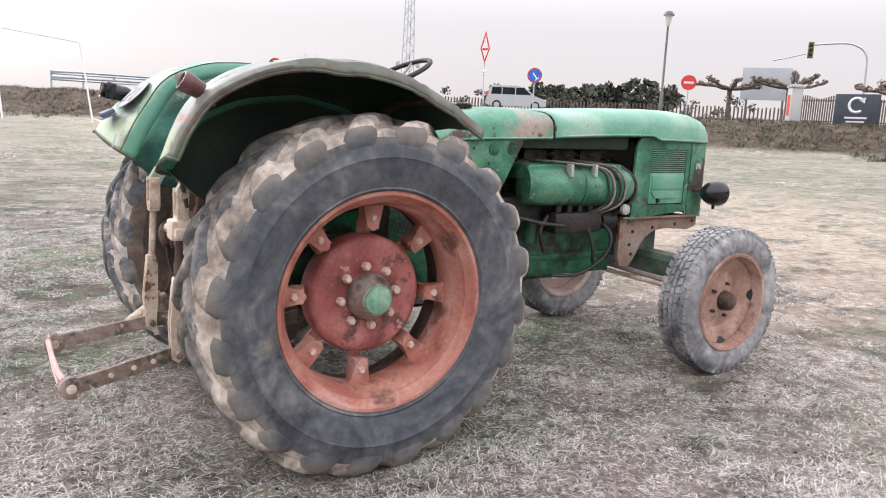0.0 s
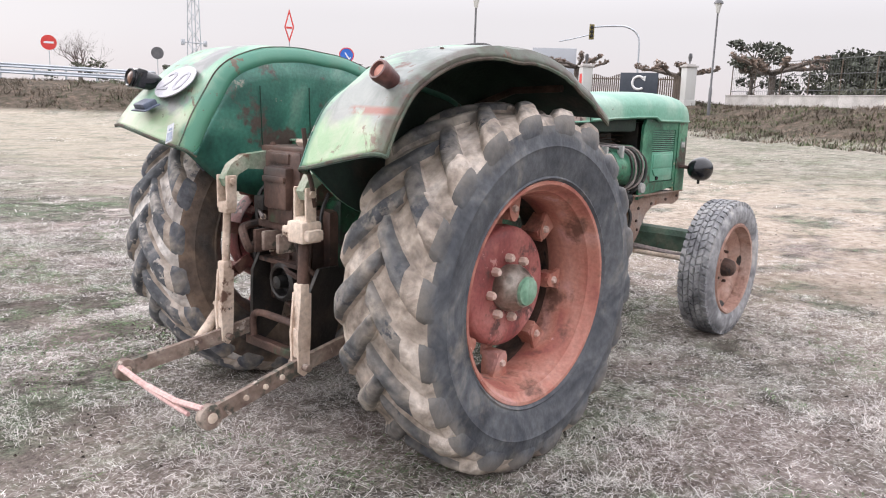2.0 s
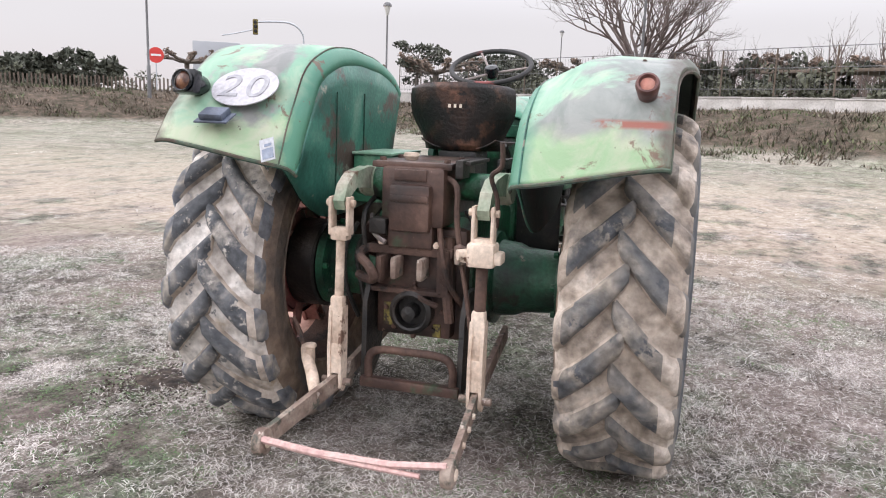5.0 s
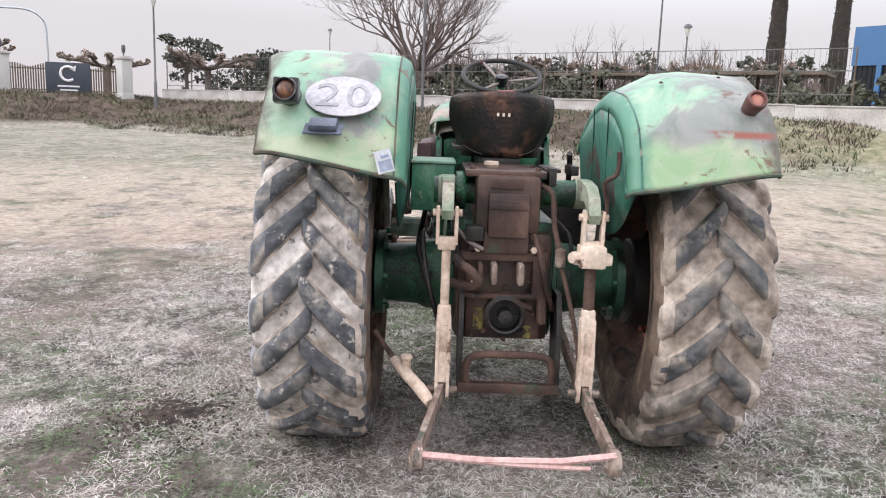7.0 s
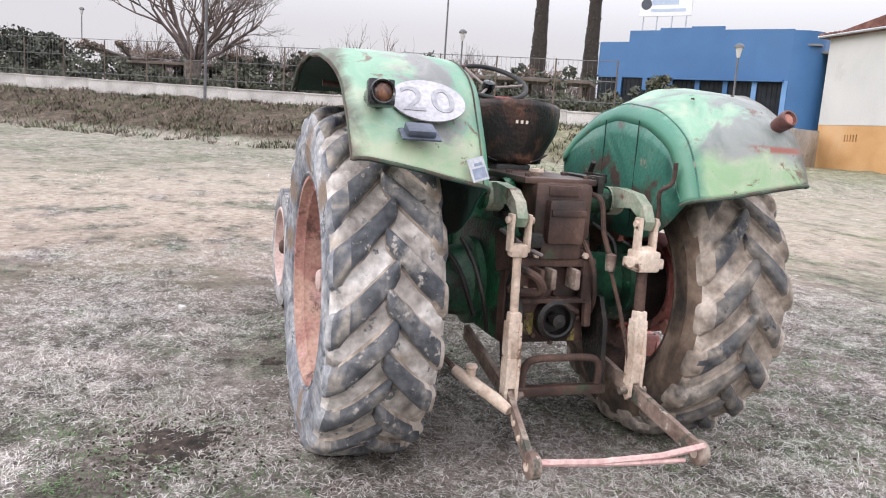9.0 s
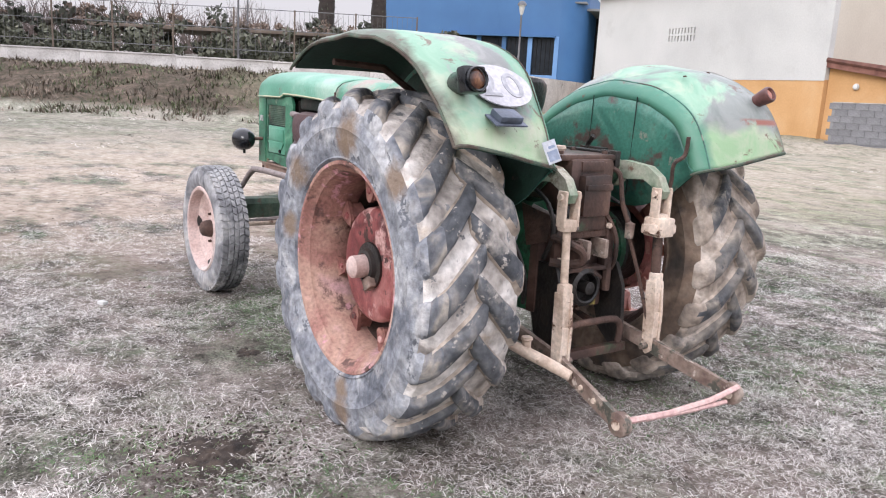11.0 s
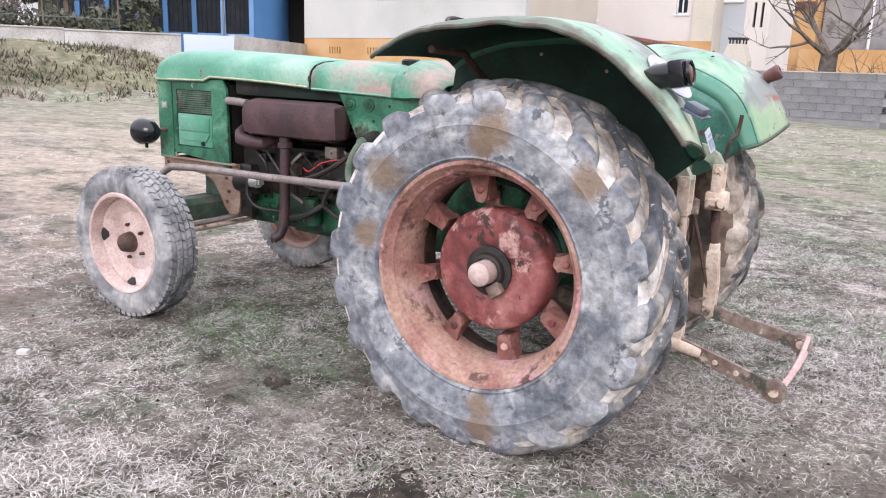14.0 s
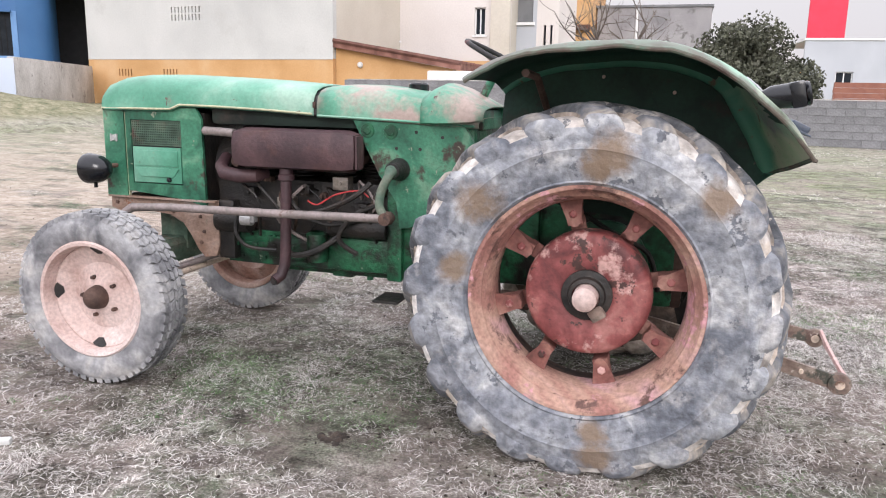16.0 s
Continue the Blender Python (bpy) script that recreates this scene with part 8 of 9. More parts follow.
def weeds(name, spans, count, mat, label, seed, length, cut):
    """Thin stalks standing in clumps along strips of the bank: spans of (start, end, half width)."""
    r = random.Random(seed)
    v, f = [], []
    for a, b, half in spans:
        a, b = Vector(a), Vector(b)
        nrm_ = Vector(((b - a).y, -(b - a).x)).normalized()
        for _ in range(int(count * (b - a).length)):
            p = a.lerp(b, r.random()) + nrm_ * r.uniform(-half, half)
            dens = noise.noise(Vector((p.x * 0.5, p.y * 0.5, seed))) + 0.5 * noise.noise(Vector((p.x * 1.7, p.y * 1.7, seed + 5)))
            if dens < cut:
                continue
            z_ = ground_z(p.x, p.y) - 0.02
            h = length * r.uniform(0.4, 1.2) * (1 + dens)
            w = r.uniform(0.014, 0.034)
            q = r.uniform(0, 6.283)
            lean = r.uniform(0.3, 1.5)
            dx, dy = math.cos(q), math.sin(q)
            k = len(v)
            v += [(p.x - dy * w, p.y + dx * w, z_), (p.x + dy * w, p.y - dx * w, z_), (p.x + dx * h * lean, p.y + dy * h * lean, z_ + h)]
            f.append((k, k + 1, k + 2))
    me = bpy.data.meshes.new(name)
    me.from_pydata(v, [], f)
    me.materials.append(mat)
    return tagged(new(name, me), label, "weeds", kind="stuff")


BANK = [(wall_at(-18, -4.5), wall_at(26, -4.5), 4.2), ((42, 22), (16, 43), 5.0), ((16, 43), (-30, 75), 5.0)]
weeds("dry_weeds", BANK, 620, WEED, "dry brown weeds on the bank", 14, 0.17, -0.05)
weeds("green_weeds", BANK[:2], 420, WEED_GREEN, "low green weeds on the bank", 15, 0.15, 0.02)
# pergola roofs behind the fence
for k, (s, o) in enumerate(((-12, 6), (-4, 6.5), (9, 7))):
    x, y = wall_at(s, o)
    pg = thing("pergola", "dark timber pergola with a flat roof", "pergola", (x, y, 1.9), WALL_TURN, group="pergolas")
    for a in (-2.8, 0, 2.8):
        for b in (-1, 1):
            part("post", slab(a - 0.07, a + 0.07, b - 0.07, b + 0.07, -0.2, 1.85), FENCE_BROWN, pg)
    part("roof", slab(-3.2, 3.2, -1.3, 1.3, 1.85, 2.0, 0.03), FENCE_BROWN, pg)
    for a in (-1.4, 1.4):
        part("table", slab(a - 0.7, a + 0.7, -0.5, 0.5, 0.7, 0.78, 0.01), CONCRETE, pg)
# far bare woods
rnd = random.Random(5)
far = []
for k in range(84):
    az = 5 - 0.38 * k + rnd.uniform(-0.3, 0.3)
    x, y = at_bearing((-3.41, 0.29), az, rnd.uniform(85, 125))
    h = rnd.uniform(6.0, 10.0)
    far.append(tube([(x, y, 1.8), (x, y, 1.8 + h * 0.5)], [0.16, 0.08], 4, False))
    for j in range(10):
        a = rnd.uniform(0, 6.28)
        limb_set(rnd, (x, y, 1.8 + h * rnd.uniform(0.15, 0.5)), (math.cos(a) * 0.6, math.sin(a) * 0.6, 1), h * 0.32, 0.13, 2, far, 0.5, 3, 0.3, 3)
solid("far_bare_wood", join(*far), TWIG, "distant row of bare pinkish brown trees", "trees", kind="stuff")
hedge("far_shrubs", [at_bearing((-3.41, 0.29), 3, 95), at_bearing((-3.41, 0.29), -12, 90), at_bearing((-3.41, 0.29), -29, 85)], 1.8, 4.0, 4, LEAF_OLIVE, "distant grey green shrubs", 31, per=9, count=50, size=0.3)
for az, d in ((-23.15, 56), (-26.95, 58)):
    x, y = at_bearing((-3.41, 0.29), az, d)
    rnd = random.Random(int(d))
    c = thing("cypress_tree", "tall dark slim cypress column", "tree", (x, y, 1.8), group="cypresses")
    part("trunk", tube([(0, 0, -0.3), (0, 0, 3)], [0.3, 0.28], 8), CYPRESS, c)
    col = []
    for k in range(40):
        zz = 0.8 + 0.4 * k
        rr = 0.66 - 0.011 * k
        col.append([(rr * (1 + 0.16 * noise.noise(Vector((math.cos(q) * 2, math.sin(q) * 2, zz * 2 + d)))) * math.cos(q), rr * (1 + 0.16 * noise.noise(Vector((math.cos(q) * 2, math.sin(q) * 2, zz * 2 + d)))) * math.sin(q), zz) for q in [6.28319 * j / 14 for j in range(15)]])
    part("column", grid(col), CYPRESS, c)
    part("crown", clump_leaves(rnd, [(0, 0, 1.0 + 0.32 * k, 0.72 - 0.009 * k) for k in range(48)], 90, 0.07), LEAF_DARK, c, smooth=False)
bsh = at_bearing((-3.2, 1.4), -33.1, 52)
leafy_tree(bsh[0], bsh[1], 1.3, 4.3, 2.4, 41, LEAF_OLIVE, "round olive bush before the blue building", "olive_bush", trunk_h=0.3, clumps=22, count=120, size=0.12)

# ---- buildings ----
def wall_box(parent, name, x0, x1, z0, z1, mat, depth=0.3, holes=()):
    """A wall in the plane y = 0 of its thing, with openings (x0, x1, z0, z1) that go through."""
    xs = sorted({x0, x1, *[h[0] for h in holes], *[h[1] for h in holes]})
    zs = sorted({z0, z1, *[h[2] for h in holes], *[h[3] for h in holes]})
    nx, nz = len(xs) - 1, len(zs) - 1

    def full(i, j):
        if not (0 <= i < nx and 0 <= j < nz):
            return False
        mx, mz = (xs[i] + xs[i + 1]) / 2, (zs[j] + zs[j + 1]) / 2
        return not any(h[0] < mx < h[1] and h[2] < mz < h[3] for h in holes)

    v = [(x, y, z) for y in (0, depth) for x in xs for z in zs]
    m = (nx + 1) * (nz + 1)

    def at(i, j, back=0):
        return back * m + i * (nz + 1) + j

    f = []
    for i in range(nx):
        for j in range(nz):
            if full(i, j):
                f.append((at(i, j), at(i + 1, j), at(i + 1, j + 1), at(i, j + 1)))
                f.append((at(i, j, 1), at(i, j + 1, 1), at(i + 1, j + 1, 1), at(i + 1, j, 1)))
                for (di, dj), (p, q) in (((-1, 0), ((i, j), (i, j + 1))), ((1, 0), ((i + 1, j), (i + 1, j + 1))), ((0, -1), ((i, j), (i + 1, j))), ((0, 1), ((i, j + 1), (i + 1, j + 1)))):
                    if not full(i + di, j + dj):
                        f.append((at(*p), at(*q), at(*q, 1), at(*p, 1)))
    return part(name, (v, f), mat, parent, smooth=False)


def placed(name, label, category, a, b, z0):
    """A house whose front runs from a to b; local x along it, local y behind it."""
    a, b = Vector(a), Vector(b)
    d = b - a
    return thing(name, label, category, (a.x, a.y, z0), math.degrees(math.atan2(d.y, d.x))), d.length


def sash(parent, x0, x1, z0, z1, y=0.12, bars=1, mat=None):
    w = part("window", join(slab(x0, x1, y, y + 0.05, z0, z0 + 0.06), slab(x0, x1, y, y + 0.05, z1 - 0.06, z1), slab(x0, x0 + 0.06, y, y + 0.05, z0, z1), slab(x1 - 0.06, x1, y, y + 0.05, z0, z1), *[slab(x0 + (x1 - x0) * (k + 1) / (bars + 1) - 0.03, x0 + (x1 - x0) * (k + 1) / (bars + 1) + 0.03, y, y + 0.05, z0, z1) for k in range(bars)]), mat or WHITE_FRAME, parent, smooth=False)
    part("pane", slab(x0, x1, y + 0.06, y + 0.08, z0, z1), DARK_GLASS, w)
    part("sill", slab(x0 - 0.08, x1 + 0.08, -0.06, 0.1, z0 - 0.08, z0 - 0.003), WHITE_FRAME, w)
    return w


# white house with an orange base; its front runs away from the blue building
wh, L = placed("white_house", "white rendered house with an orange base band", "house", (14.4, -27.3), (29.0, -29.2), 0.2)
vents = []
vx = L * 0.56
for r in range(2):
    for k in range(9):
        vents.append((vx - 0.95 + 0.21 * k, vx - 0.87 + 0.21 * k, 4.35 + 0.36 * r, 4.62 + 0.36 * r))
slots = [(L * q + 0.2 * k, L * q + 0.2 * k + 0.09, 1.75, 2.1) for q in (0.60, 0.80) for k in range(5)]
# seen from the field the house's local y points towards the viewer, so the shell is mirrored
wh.matrix_basis = wh.matrix_basis @ Matrix.Diagonal((1, -1, 1, 1))
wall_box(wh, "wall", 0, L, 2.6, 6.9, PLASTER, 0.3, vents)
wall_box(wh, "base_wall", 0, L, -0.6, 2.595, ORANGE, 0.3, slots)
for h in vents:
    part("vent_slot", slab(h[0], h[1], 0.24, 0.28, h[2], h[3]), DARK_VOID, wh, smooth=False)
for h in slots:
    part("vent_slot", slab(h[0], h[1], 0.24, 0.28, h[2], h[3]), DARK_VOID, wh, smooth=False)
part("side_wall", slab(L - 0.3, L, 0.302, 11, -0.6, 6.9), PLASTER, wh, smooth=False)
part("side_wall", slab(0, 0.3, 0.302, 11, -0.6, 6.9), CREAM, wh, smooth=False)
part("band", slab(0.0, L, -0.02, -0.002, 2.56, 2.64), PLASTER, wh, smooth=False)
rt = part("roof", join(slab(-0.3, L + 0.4, -0.35, 11.4, 6.9, 7.02), prism([(-0.3, 7.02), (L + 0.4, 7.02), (L / 2, 8.2)], 0, 11)), TILES, wh, smooth=False)
for k in range(44):
    part("tile", tube([(-0.25 + (L + 0.6) * k / 43, -0.38, 7.06), (-0.25 + (L + 0.6) * k / 43, 0.3, 7.12)], 0.09, 6), TILES, rt)
part("gutter", tube([(-0.3, -0.4, 6.96), (L + 0.4, -0.4, 6.96)], 0.06, 8), STEEL, wh)

# orange annex with a sloping tiled roof, cream house behind
an, L = placed("orange_annex", "low orange annex with a sloping tiled roof", "house", (9.0, -27.6), (14.35, -27.5), 0.2)
an.matrix_basis = an.matrix_basis @ Matrix.Diagonal((1, -1, 1, 1))
part("wall", prism([(0, -0.6), (L, -0.6), (L, 3.05), (0, 2.2)], 0, 0.3), ORANGE, an, smooth=False)
part("side_wall", slab(0, 0.3, 0.302, 5, -0.6, 2.15), ORANGE, an, smooth=False)
roof = part("roof", prism([(-0.35, 2.16), (L, 3.07), (L, 3.34), (-0.35, 2.43)], -0.3, 5), TILES, an, smooth=False)
for k in range(16):
    y_ = -0.28 + 0.33 * k
    part("tile", tube([(-0.36, y_, 2.44), (L, y_, 3.36)], 0.1, 6), TILES, roof)
part("wall_lamp", moved(lathe([(0.0, -0.16), (0.09, -0.14), (0.13, -0.06), (0.1, 0.0)], 14), Matrix.Translation((L - 1.15, 0, 2.35))), LAMP_GLASS, an)
tank = thing("white_cover", "white sheet covered box behind the block wall", "box", (8.6, -26.7, 0.15), 0)
part("cover", slab(-1.1, 1.1, -0.6, 0.6, -0.2, 2.15, 0.06), WHITE_FRAME, tank)

cr, L = placed("cream_house", "cream rendered two storey house with small windows", "house", (8.0, -33.4), (20.0, -33.4), 0.2)
cr.matrix_basis = cr.matrix_basis @ Matrix.Diagonal((1, -1, 1, 1))
wx = 14.1 - 8.0
holes = [(wx - 0.5, wx + 0.5, 3.75, 4.95), (1.2, 1.75, 4.0, 5.3), (10.0, 10.9, 3.2, 5.2)]
wall_box(cr, "wall", 0, L, 1.9, 9.5, PINK_WHITE, 0.3, holes)
part("base_band", slab(-0.08, 2.85, -0.3, -0.256, 1.6, 2.78), ORANGE, cr, smooth=False)
wall_box(cr, "base_wall", 0, 5.2, -0.6, 1.895, ORANGE, 0.3)
wall_box(cr, "base_wall", 5.25, L, -0.6, 1.895, CREAM, 0.3)
for h in holes:
    sash(cr, *h)
part("corner_pier", slab(-0.05, 0.9, -0.25, -0.003, 1.9, 9.5), CREAM, cr, smooth=False)
part("side_wall", slab(0, 0.3, 0.302, 10, -0.6, 9.5), CREAM, cr, smooth=False)
part("drain_pipe", tube([(8.9, -0.07, 0), (8.9, -0.07, 9.4)], 0.06, 8), WHITE_FRAME, cr)
part("roof", slab(-0.4, L + 0.4, -0.4, 10.4, 9.5, 9.7), TILES, cr, smooth=False)

# set-back wing, orange house and concrete hall further along
sh, L = placed("grey_wing", "pale house wing with a dark upper shutter and slit windows", "house", (5.9, -35.0), (8.4, -35.0), 0.2)
sh.matrix_basis = sh.matrix_basis @ Matrix.Diagonal((1, -1, 1, 1))
slits = [(0.3, 0.42, 3.5, 4.6), (0.62, 0.74, 3.5, 4.6)]
wall_box(sh, "wall", 0, 1.1, -0.6, 8.0, PINK_WHITE, 0.3, slits)
wall_box(sh, "grey_wall", 1.104, L, -0.6, 8.0, GREY_WALL, 0.3, [(1.3, L - 0.1, 4.75, 7.6)])
for h in slits:
    part("window", slab(h[0], h[1], 0.2, 0.24, h[2], h[3]), DARK_GLASS, sh, smooth=False)
shutter = part("shutter", slab(1.3, L - 0.1, 0.16, 0.2, 4.75, 7.6), ROOF_GREY, sh, "dark roller shutter", smooth=False)
for k in range(14):
    part("slat", slab(1.3, L - 0.1, 0.14, 0.157, 4.8 + 0.2 * k, 4.94 + 0.2 * k), ROOF_GREY, shutter, smooth=False)
part("ledge", slab(1.2, L, -0.12, -0.003, 4.6, 4.74), WHITE_FRAME, sh, smooth=False)
part("side_wall", slab(0, 0.3, 0.302, 6, -0.6, 8.0), PINK_WHITE, sh, smooth=False)
part("roof", slab(-0.1, L, -0.1, 6, 8.0, 8.15), ROOF_GREY, sh, smooth=False)
bq = thing("garden_chimney", "tan rendered garden chimney with a black cap", "chimney", (6.05, -30.0, 0.2))
part("body", join(prism([(-0.52, -0.4), (0.52, -0.4), (0.52, 1.9), (0.3, 2.55), (-0.3, 2.55), (-0.52, 1.9)], -0.4, 0.4)), CREAM, bq, smooth=False)
part("cap", join(slab(-0.34, 0.34, -0.34, 0.34, 2.72, 2.8, 0.01), *[slab(a - 0.03, a + 0.03, c - 0.03, c + 0.03, 2.55, 2.72) for a in (-0.26, 0, 0.26) for c in (-0.26, 0.26)]), BLACK_OIL, bq, "black chimney cap", smooth=False)
oh, L = placed("orange_house", "orange rendered house with a tiled ledge", "house", (6.3, -52), (10.4, -52), 0.3)
oh.matrix_basis = oh.matrix_basis @ Matrix.Diagonal((1, -1, 1, 1))
wall_box(oh, "wall", 0, L, -0.6, 9.0, ORANGE, 0.3)
part("ledge", slab(0.1, L - 0.4, -0.4, -0.003, 5.6, 5.95), TILES, oh, smooth=False)
part("roof", slab(-0.3, L + 0.3, -0.4, 8, 9.0, 9.2), TILES, oh, smooth=False)
part("side_wall", slab(0, 0.3, 0.302, 8, -0.6, 9.0), ORANGE, oh, smooth=False)
low, L = placed("garden_wall", "low orange rendered garden wall", "wall", (-0.2, -50.5), (6.9, -50.5), 0.3)
part("wall", slab(0, L, -0.3, 0, -0.6, 3.0), ORANGE, low, smooth=False)
gh, L = placed("concrete_hall", "rough grey concrete hall with a pale drain pipe", "shed", (-1.6, -54), (6.2, -54), 0.2)
gh.matrix_basis = gh.matrix_basis @ Matrix.Diagonal((1, -1, 1, 1))
wall_box(gh, "wall", 0, L, -0.6, 7.4, HALL_GREY, 0.3)
part("drain_pipe", tube([(5.0, -0.08, 0), (5.0, -0.08, 7.3)], 0.1, 8), WHITE_FRAME, gh)
part("roof", slab(-0.1, L + 0.1, -0.1, 7, 7.4, 7.55), ROOF_GREY, gh, smooth=False)
rd, L = placed("red_building", "bright red flat fronted building", "building", (-10.7, -58), (-8.25, -58), 0.3)
rd.matrix_basis = rd.matrix_basis @ Matrix.Diagonal((1, -1, 1, 1))
wall_box(rd, "wall", 0, L, -0.6, 11.6, RED_WALL, 0.3)
part("side_wall", slab(0, 0.3, 0.302, 9, -0.6, 11.6), RED_WALL, rd, smooth=False)
part("roof", slab(-0.02, L + 0.02, 0.02, 9, 11.6, 11.75), ROOF_GREY, rd, smooth=False)
gy, L = placed("grey_house", "grey blue rendered house with a shuttered window", "house", (-18.5, -45), (-6.5, -44.5), 0.2)
gy.matrix_basis = gy.matrix_basis @ Matrix.Diagonal((1, -1, 1, 1))
gh_h = [(9.4, 10.3, 1.9, 2.8), (2.0, 3.2, 2.6, 3.8)]
wall_box(gy, "wall", 0, L, -0.6, 4.5, GREY_WALL, 0.3, gh_h)
for h in gh_h:
    sash(gy, *h)
part("roof", slab(-0.1, L + 0.06, -0.06, 8, 4.5, 4.62), WHITE_FRAME, gy, smooth=False)
part("orange_pier", slab(L + 0.05, L + 0.9, 0.2, 0.8, -0.4, 2.9), ORANGE, gy, smooth=False)
bw, L = placed("brick_wall", "low brown brick garden wall", "wall", (-12.6, -36), (-6.8, -36), 0.1)
bw.matrix_basis = bw.matrix_basis @ Matrix.Diagonal((1, -1, 1, 1))
for c in range(4):
    part("brick_course", slab(0.02 * (c % 2), L - 0.02 * (c % 2), -0.004 * (c % 2), 0.22, 1.2 + 0.24 * c, 1.43 + 0.24 * c), BRICK, bw, smooth=False)
part("wall_base", slab(0, L, 0, 0.24, -0.5, 1.19), GREY_WALL, bw, smooth=False)

# blue commercial building with a stepped parapet and a rounded corner
bl, L = placed("blue_building", "blue clad commercial building with dark ground floor windows", "building", (49.8, -45.2), (63.0, -34.7), 1.0)
bl.matrix_basis = bl.matrix_basis @ Matrix.Diagonal((1, -1, 1, 1))
H0, H1 = 6.0, 8.6
n = 12
for k in range(6):
    a0, a1 = L * k / 6, L * (k + 1) / 6
    top = (10.2, 10.2, 10.5, 10.4, 10.2, 9.2)[k]
    part("cladding", slab(a0, a1 - 0.004, 0, 0.3, H0, top), BLUE, bl, smooth=False)
for k in range(7):
    a0 = L * 0.995 * k / 7
    wn_ = part("window", join(slab(a0, a0 + 0.4, -0.08, 0.3, -0.6, H0 - 0.003), slab(a0 + 0.405, a0 + L / 7, 0.02, 0.28, -0.6, 2.6)), BLUE if k > 1 else PILLAR_BLUE, bl, smooth=False)
    part("pane", slab(a0 + 0.41, a0 + L / 7 - 0.003, 0.2, 0.22, 2.603, H0 - 0.003), DARK_GLASS, wn_, smooth=False)
    for j in range(4):
        part("glazing_bar", slab(a0 + 0.41 + (L / 7 - 0.41) * (j + 1) / 5 - 0.025, a0 + 0.41 + (L / 7 - 0.41) * (j + 1) / 5 + 0.025, 0.15, 0.197, 2.603, H0 - 0.003), DARK_VOID, wn_, smooth=False)
part("canopy", slab(L * 0.02, L * 0.6, -0.5, -0.003, H0 - 0.12, H0 + 0.05), BLUE, bl, smooth=False)
curve = [(L * 0 - 2.2 * math.sin(t), 2.2 - 2.2 * math.cos(t)) for t in [math.pi / 2 * k / 8 for k in range(9)]]
part("round_corner", grid([[(x_, y_, z_) for z_ in (-0.6, 3.0, 10.1)] for x_, y_ in curve]), BLUE, bl)
part("side_wall", slab(-2.2, -1.9, 2.2, 16, -0.6, 10.1), BLUE, bl, smooth=False)
part("end_wall", slab(L - 0.3, L, 0.302, 16, -0.6, 9.2), BLUE, bl, smooth=False)
part("roof", slab(-2.1, L, 0.302, 16, 8.9, 9.05), ROOF_GREY, bl, smooth=False)
hb = thing("roof_sign", "white and blue sign board on the blue building's roof", "sign", tuple(bl.matrix_basis @ Vector((L * 0.68, 1.5, 9.05))), math.degrees(math.atan2(12.1, 15.4)))
part("board", slab(-2.4, 2.4, -0.1, 0.1, 2.6, 5.8, 0.03), SIGN_WHITE, hb)
part("line_bar", slab(-1.9, 1.3, 0.1, 0.12, 3.0, 3.25), SIGN_GREYBLUE, hb)
part("line_bar", slab(-1.2, 1.3, 0.1, 0.12, 3.6, 4.2), SIGN_GREYBLUE, hb)
part("round_mark", moved(lathe([(0.0, 0.12), (0.5, 0.12), (0.5, 0.1)], 20), Matrix.Translation((1.8, 0, 3.7))), SIGN_SLATE, hb)
for s in (-2, -0.7, 0.7, 2):
    part("leg", tube([(s, 0, -0.2), (s, 0, 2.7)], 0.06, 6), STEEL, hb)
# dark garage between the two buildings, with a machine in it
ga_, L = placed("open_garage", "dark open garage between the buildings", "garage", (42.0, -55.0), (49.6, -47.2), 0.9)
ga_.matrix_basis = ga_.matrix_basis @ Matrix.Diagonal((1, -1, 1, 1))
part("back_wall", slab(0, L, 6, 6.2, -0.6, 8.5), DARK_VOID, ga_, smooth=False)
part("roof", slab(0, L, -0.1, 6.2, 8.5, 8.7), ROOF_GREY, ga_, smooth=False)
part("side_wall", slab(-0.2, 0, 0, 6, -0.6, 8.5), DARK_VOID, ga_, smooth=False)
mc = thing("small_machine", "yellow green machine standing in the garage", "machine", (46.2, -49.6, 1.55), 20)
part("body", slab(-0.8, 0.8, -0.5, 0.5, 0.4, 1.1, 0.08), YELLOW_GREEN, mc)
part("cab", slab(-0.5, 0.3, -0.45, 0.45, 1.1, 1.9, 0.08), YELLOW_GREEN, mc)
for a in (-0.6, 0.6):
    for b in (-0.5, 0.5):
        part("wheel", moved(lathe([(0.0, -0.12), (0.35, -0.12), (0.4, 0.0), (0.35, 0.12), (0.0, 0.12)], 18), Matrix.Translation((a, b, 0.4))), BLACK_RUBBER, mc)
# yard walls between boundary wall and houses
e0 = Vector(wall_at(-19.05, 0.4))
e1 = Vector(wall_at(-20.9, 0.4))
for nm, a, b, h, mat, lab in (("yard_wall", e0, e1, 0.68, PALE_BLUE, "pale blue rendered yard wall"), ("yard_wall", e1 + Vector((0.3, -0.2)), Vector((28.6, -28.8)), 0.75, CONCRETE, "rough grey stone yard wall")):
    d = b - a
    solid(nm, slab(0, d.length, -0.12, 0.12, -1.4, h, 0.01), mat, lab, "wall", (a.x, a.y, 1.66), math.degrees(math.atan2(d.y, d.x)), kind="structure")

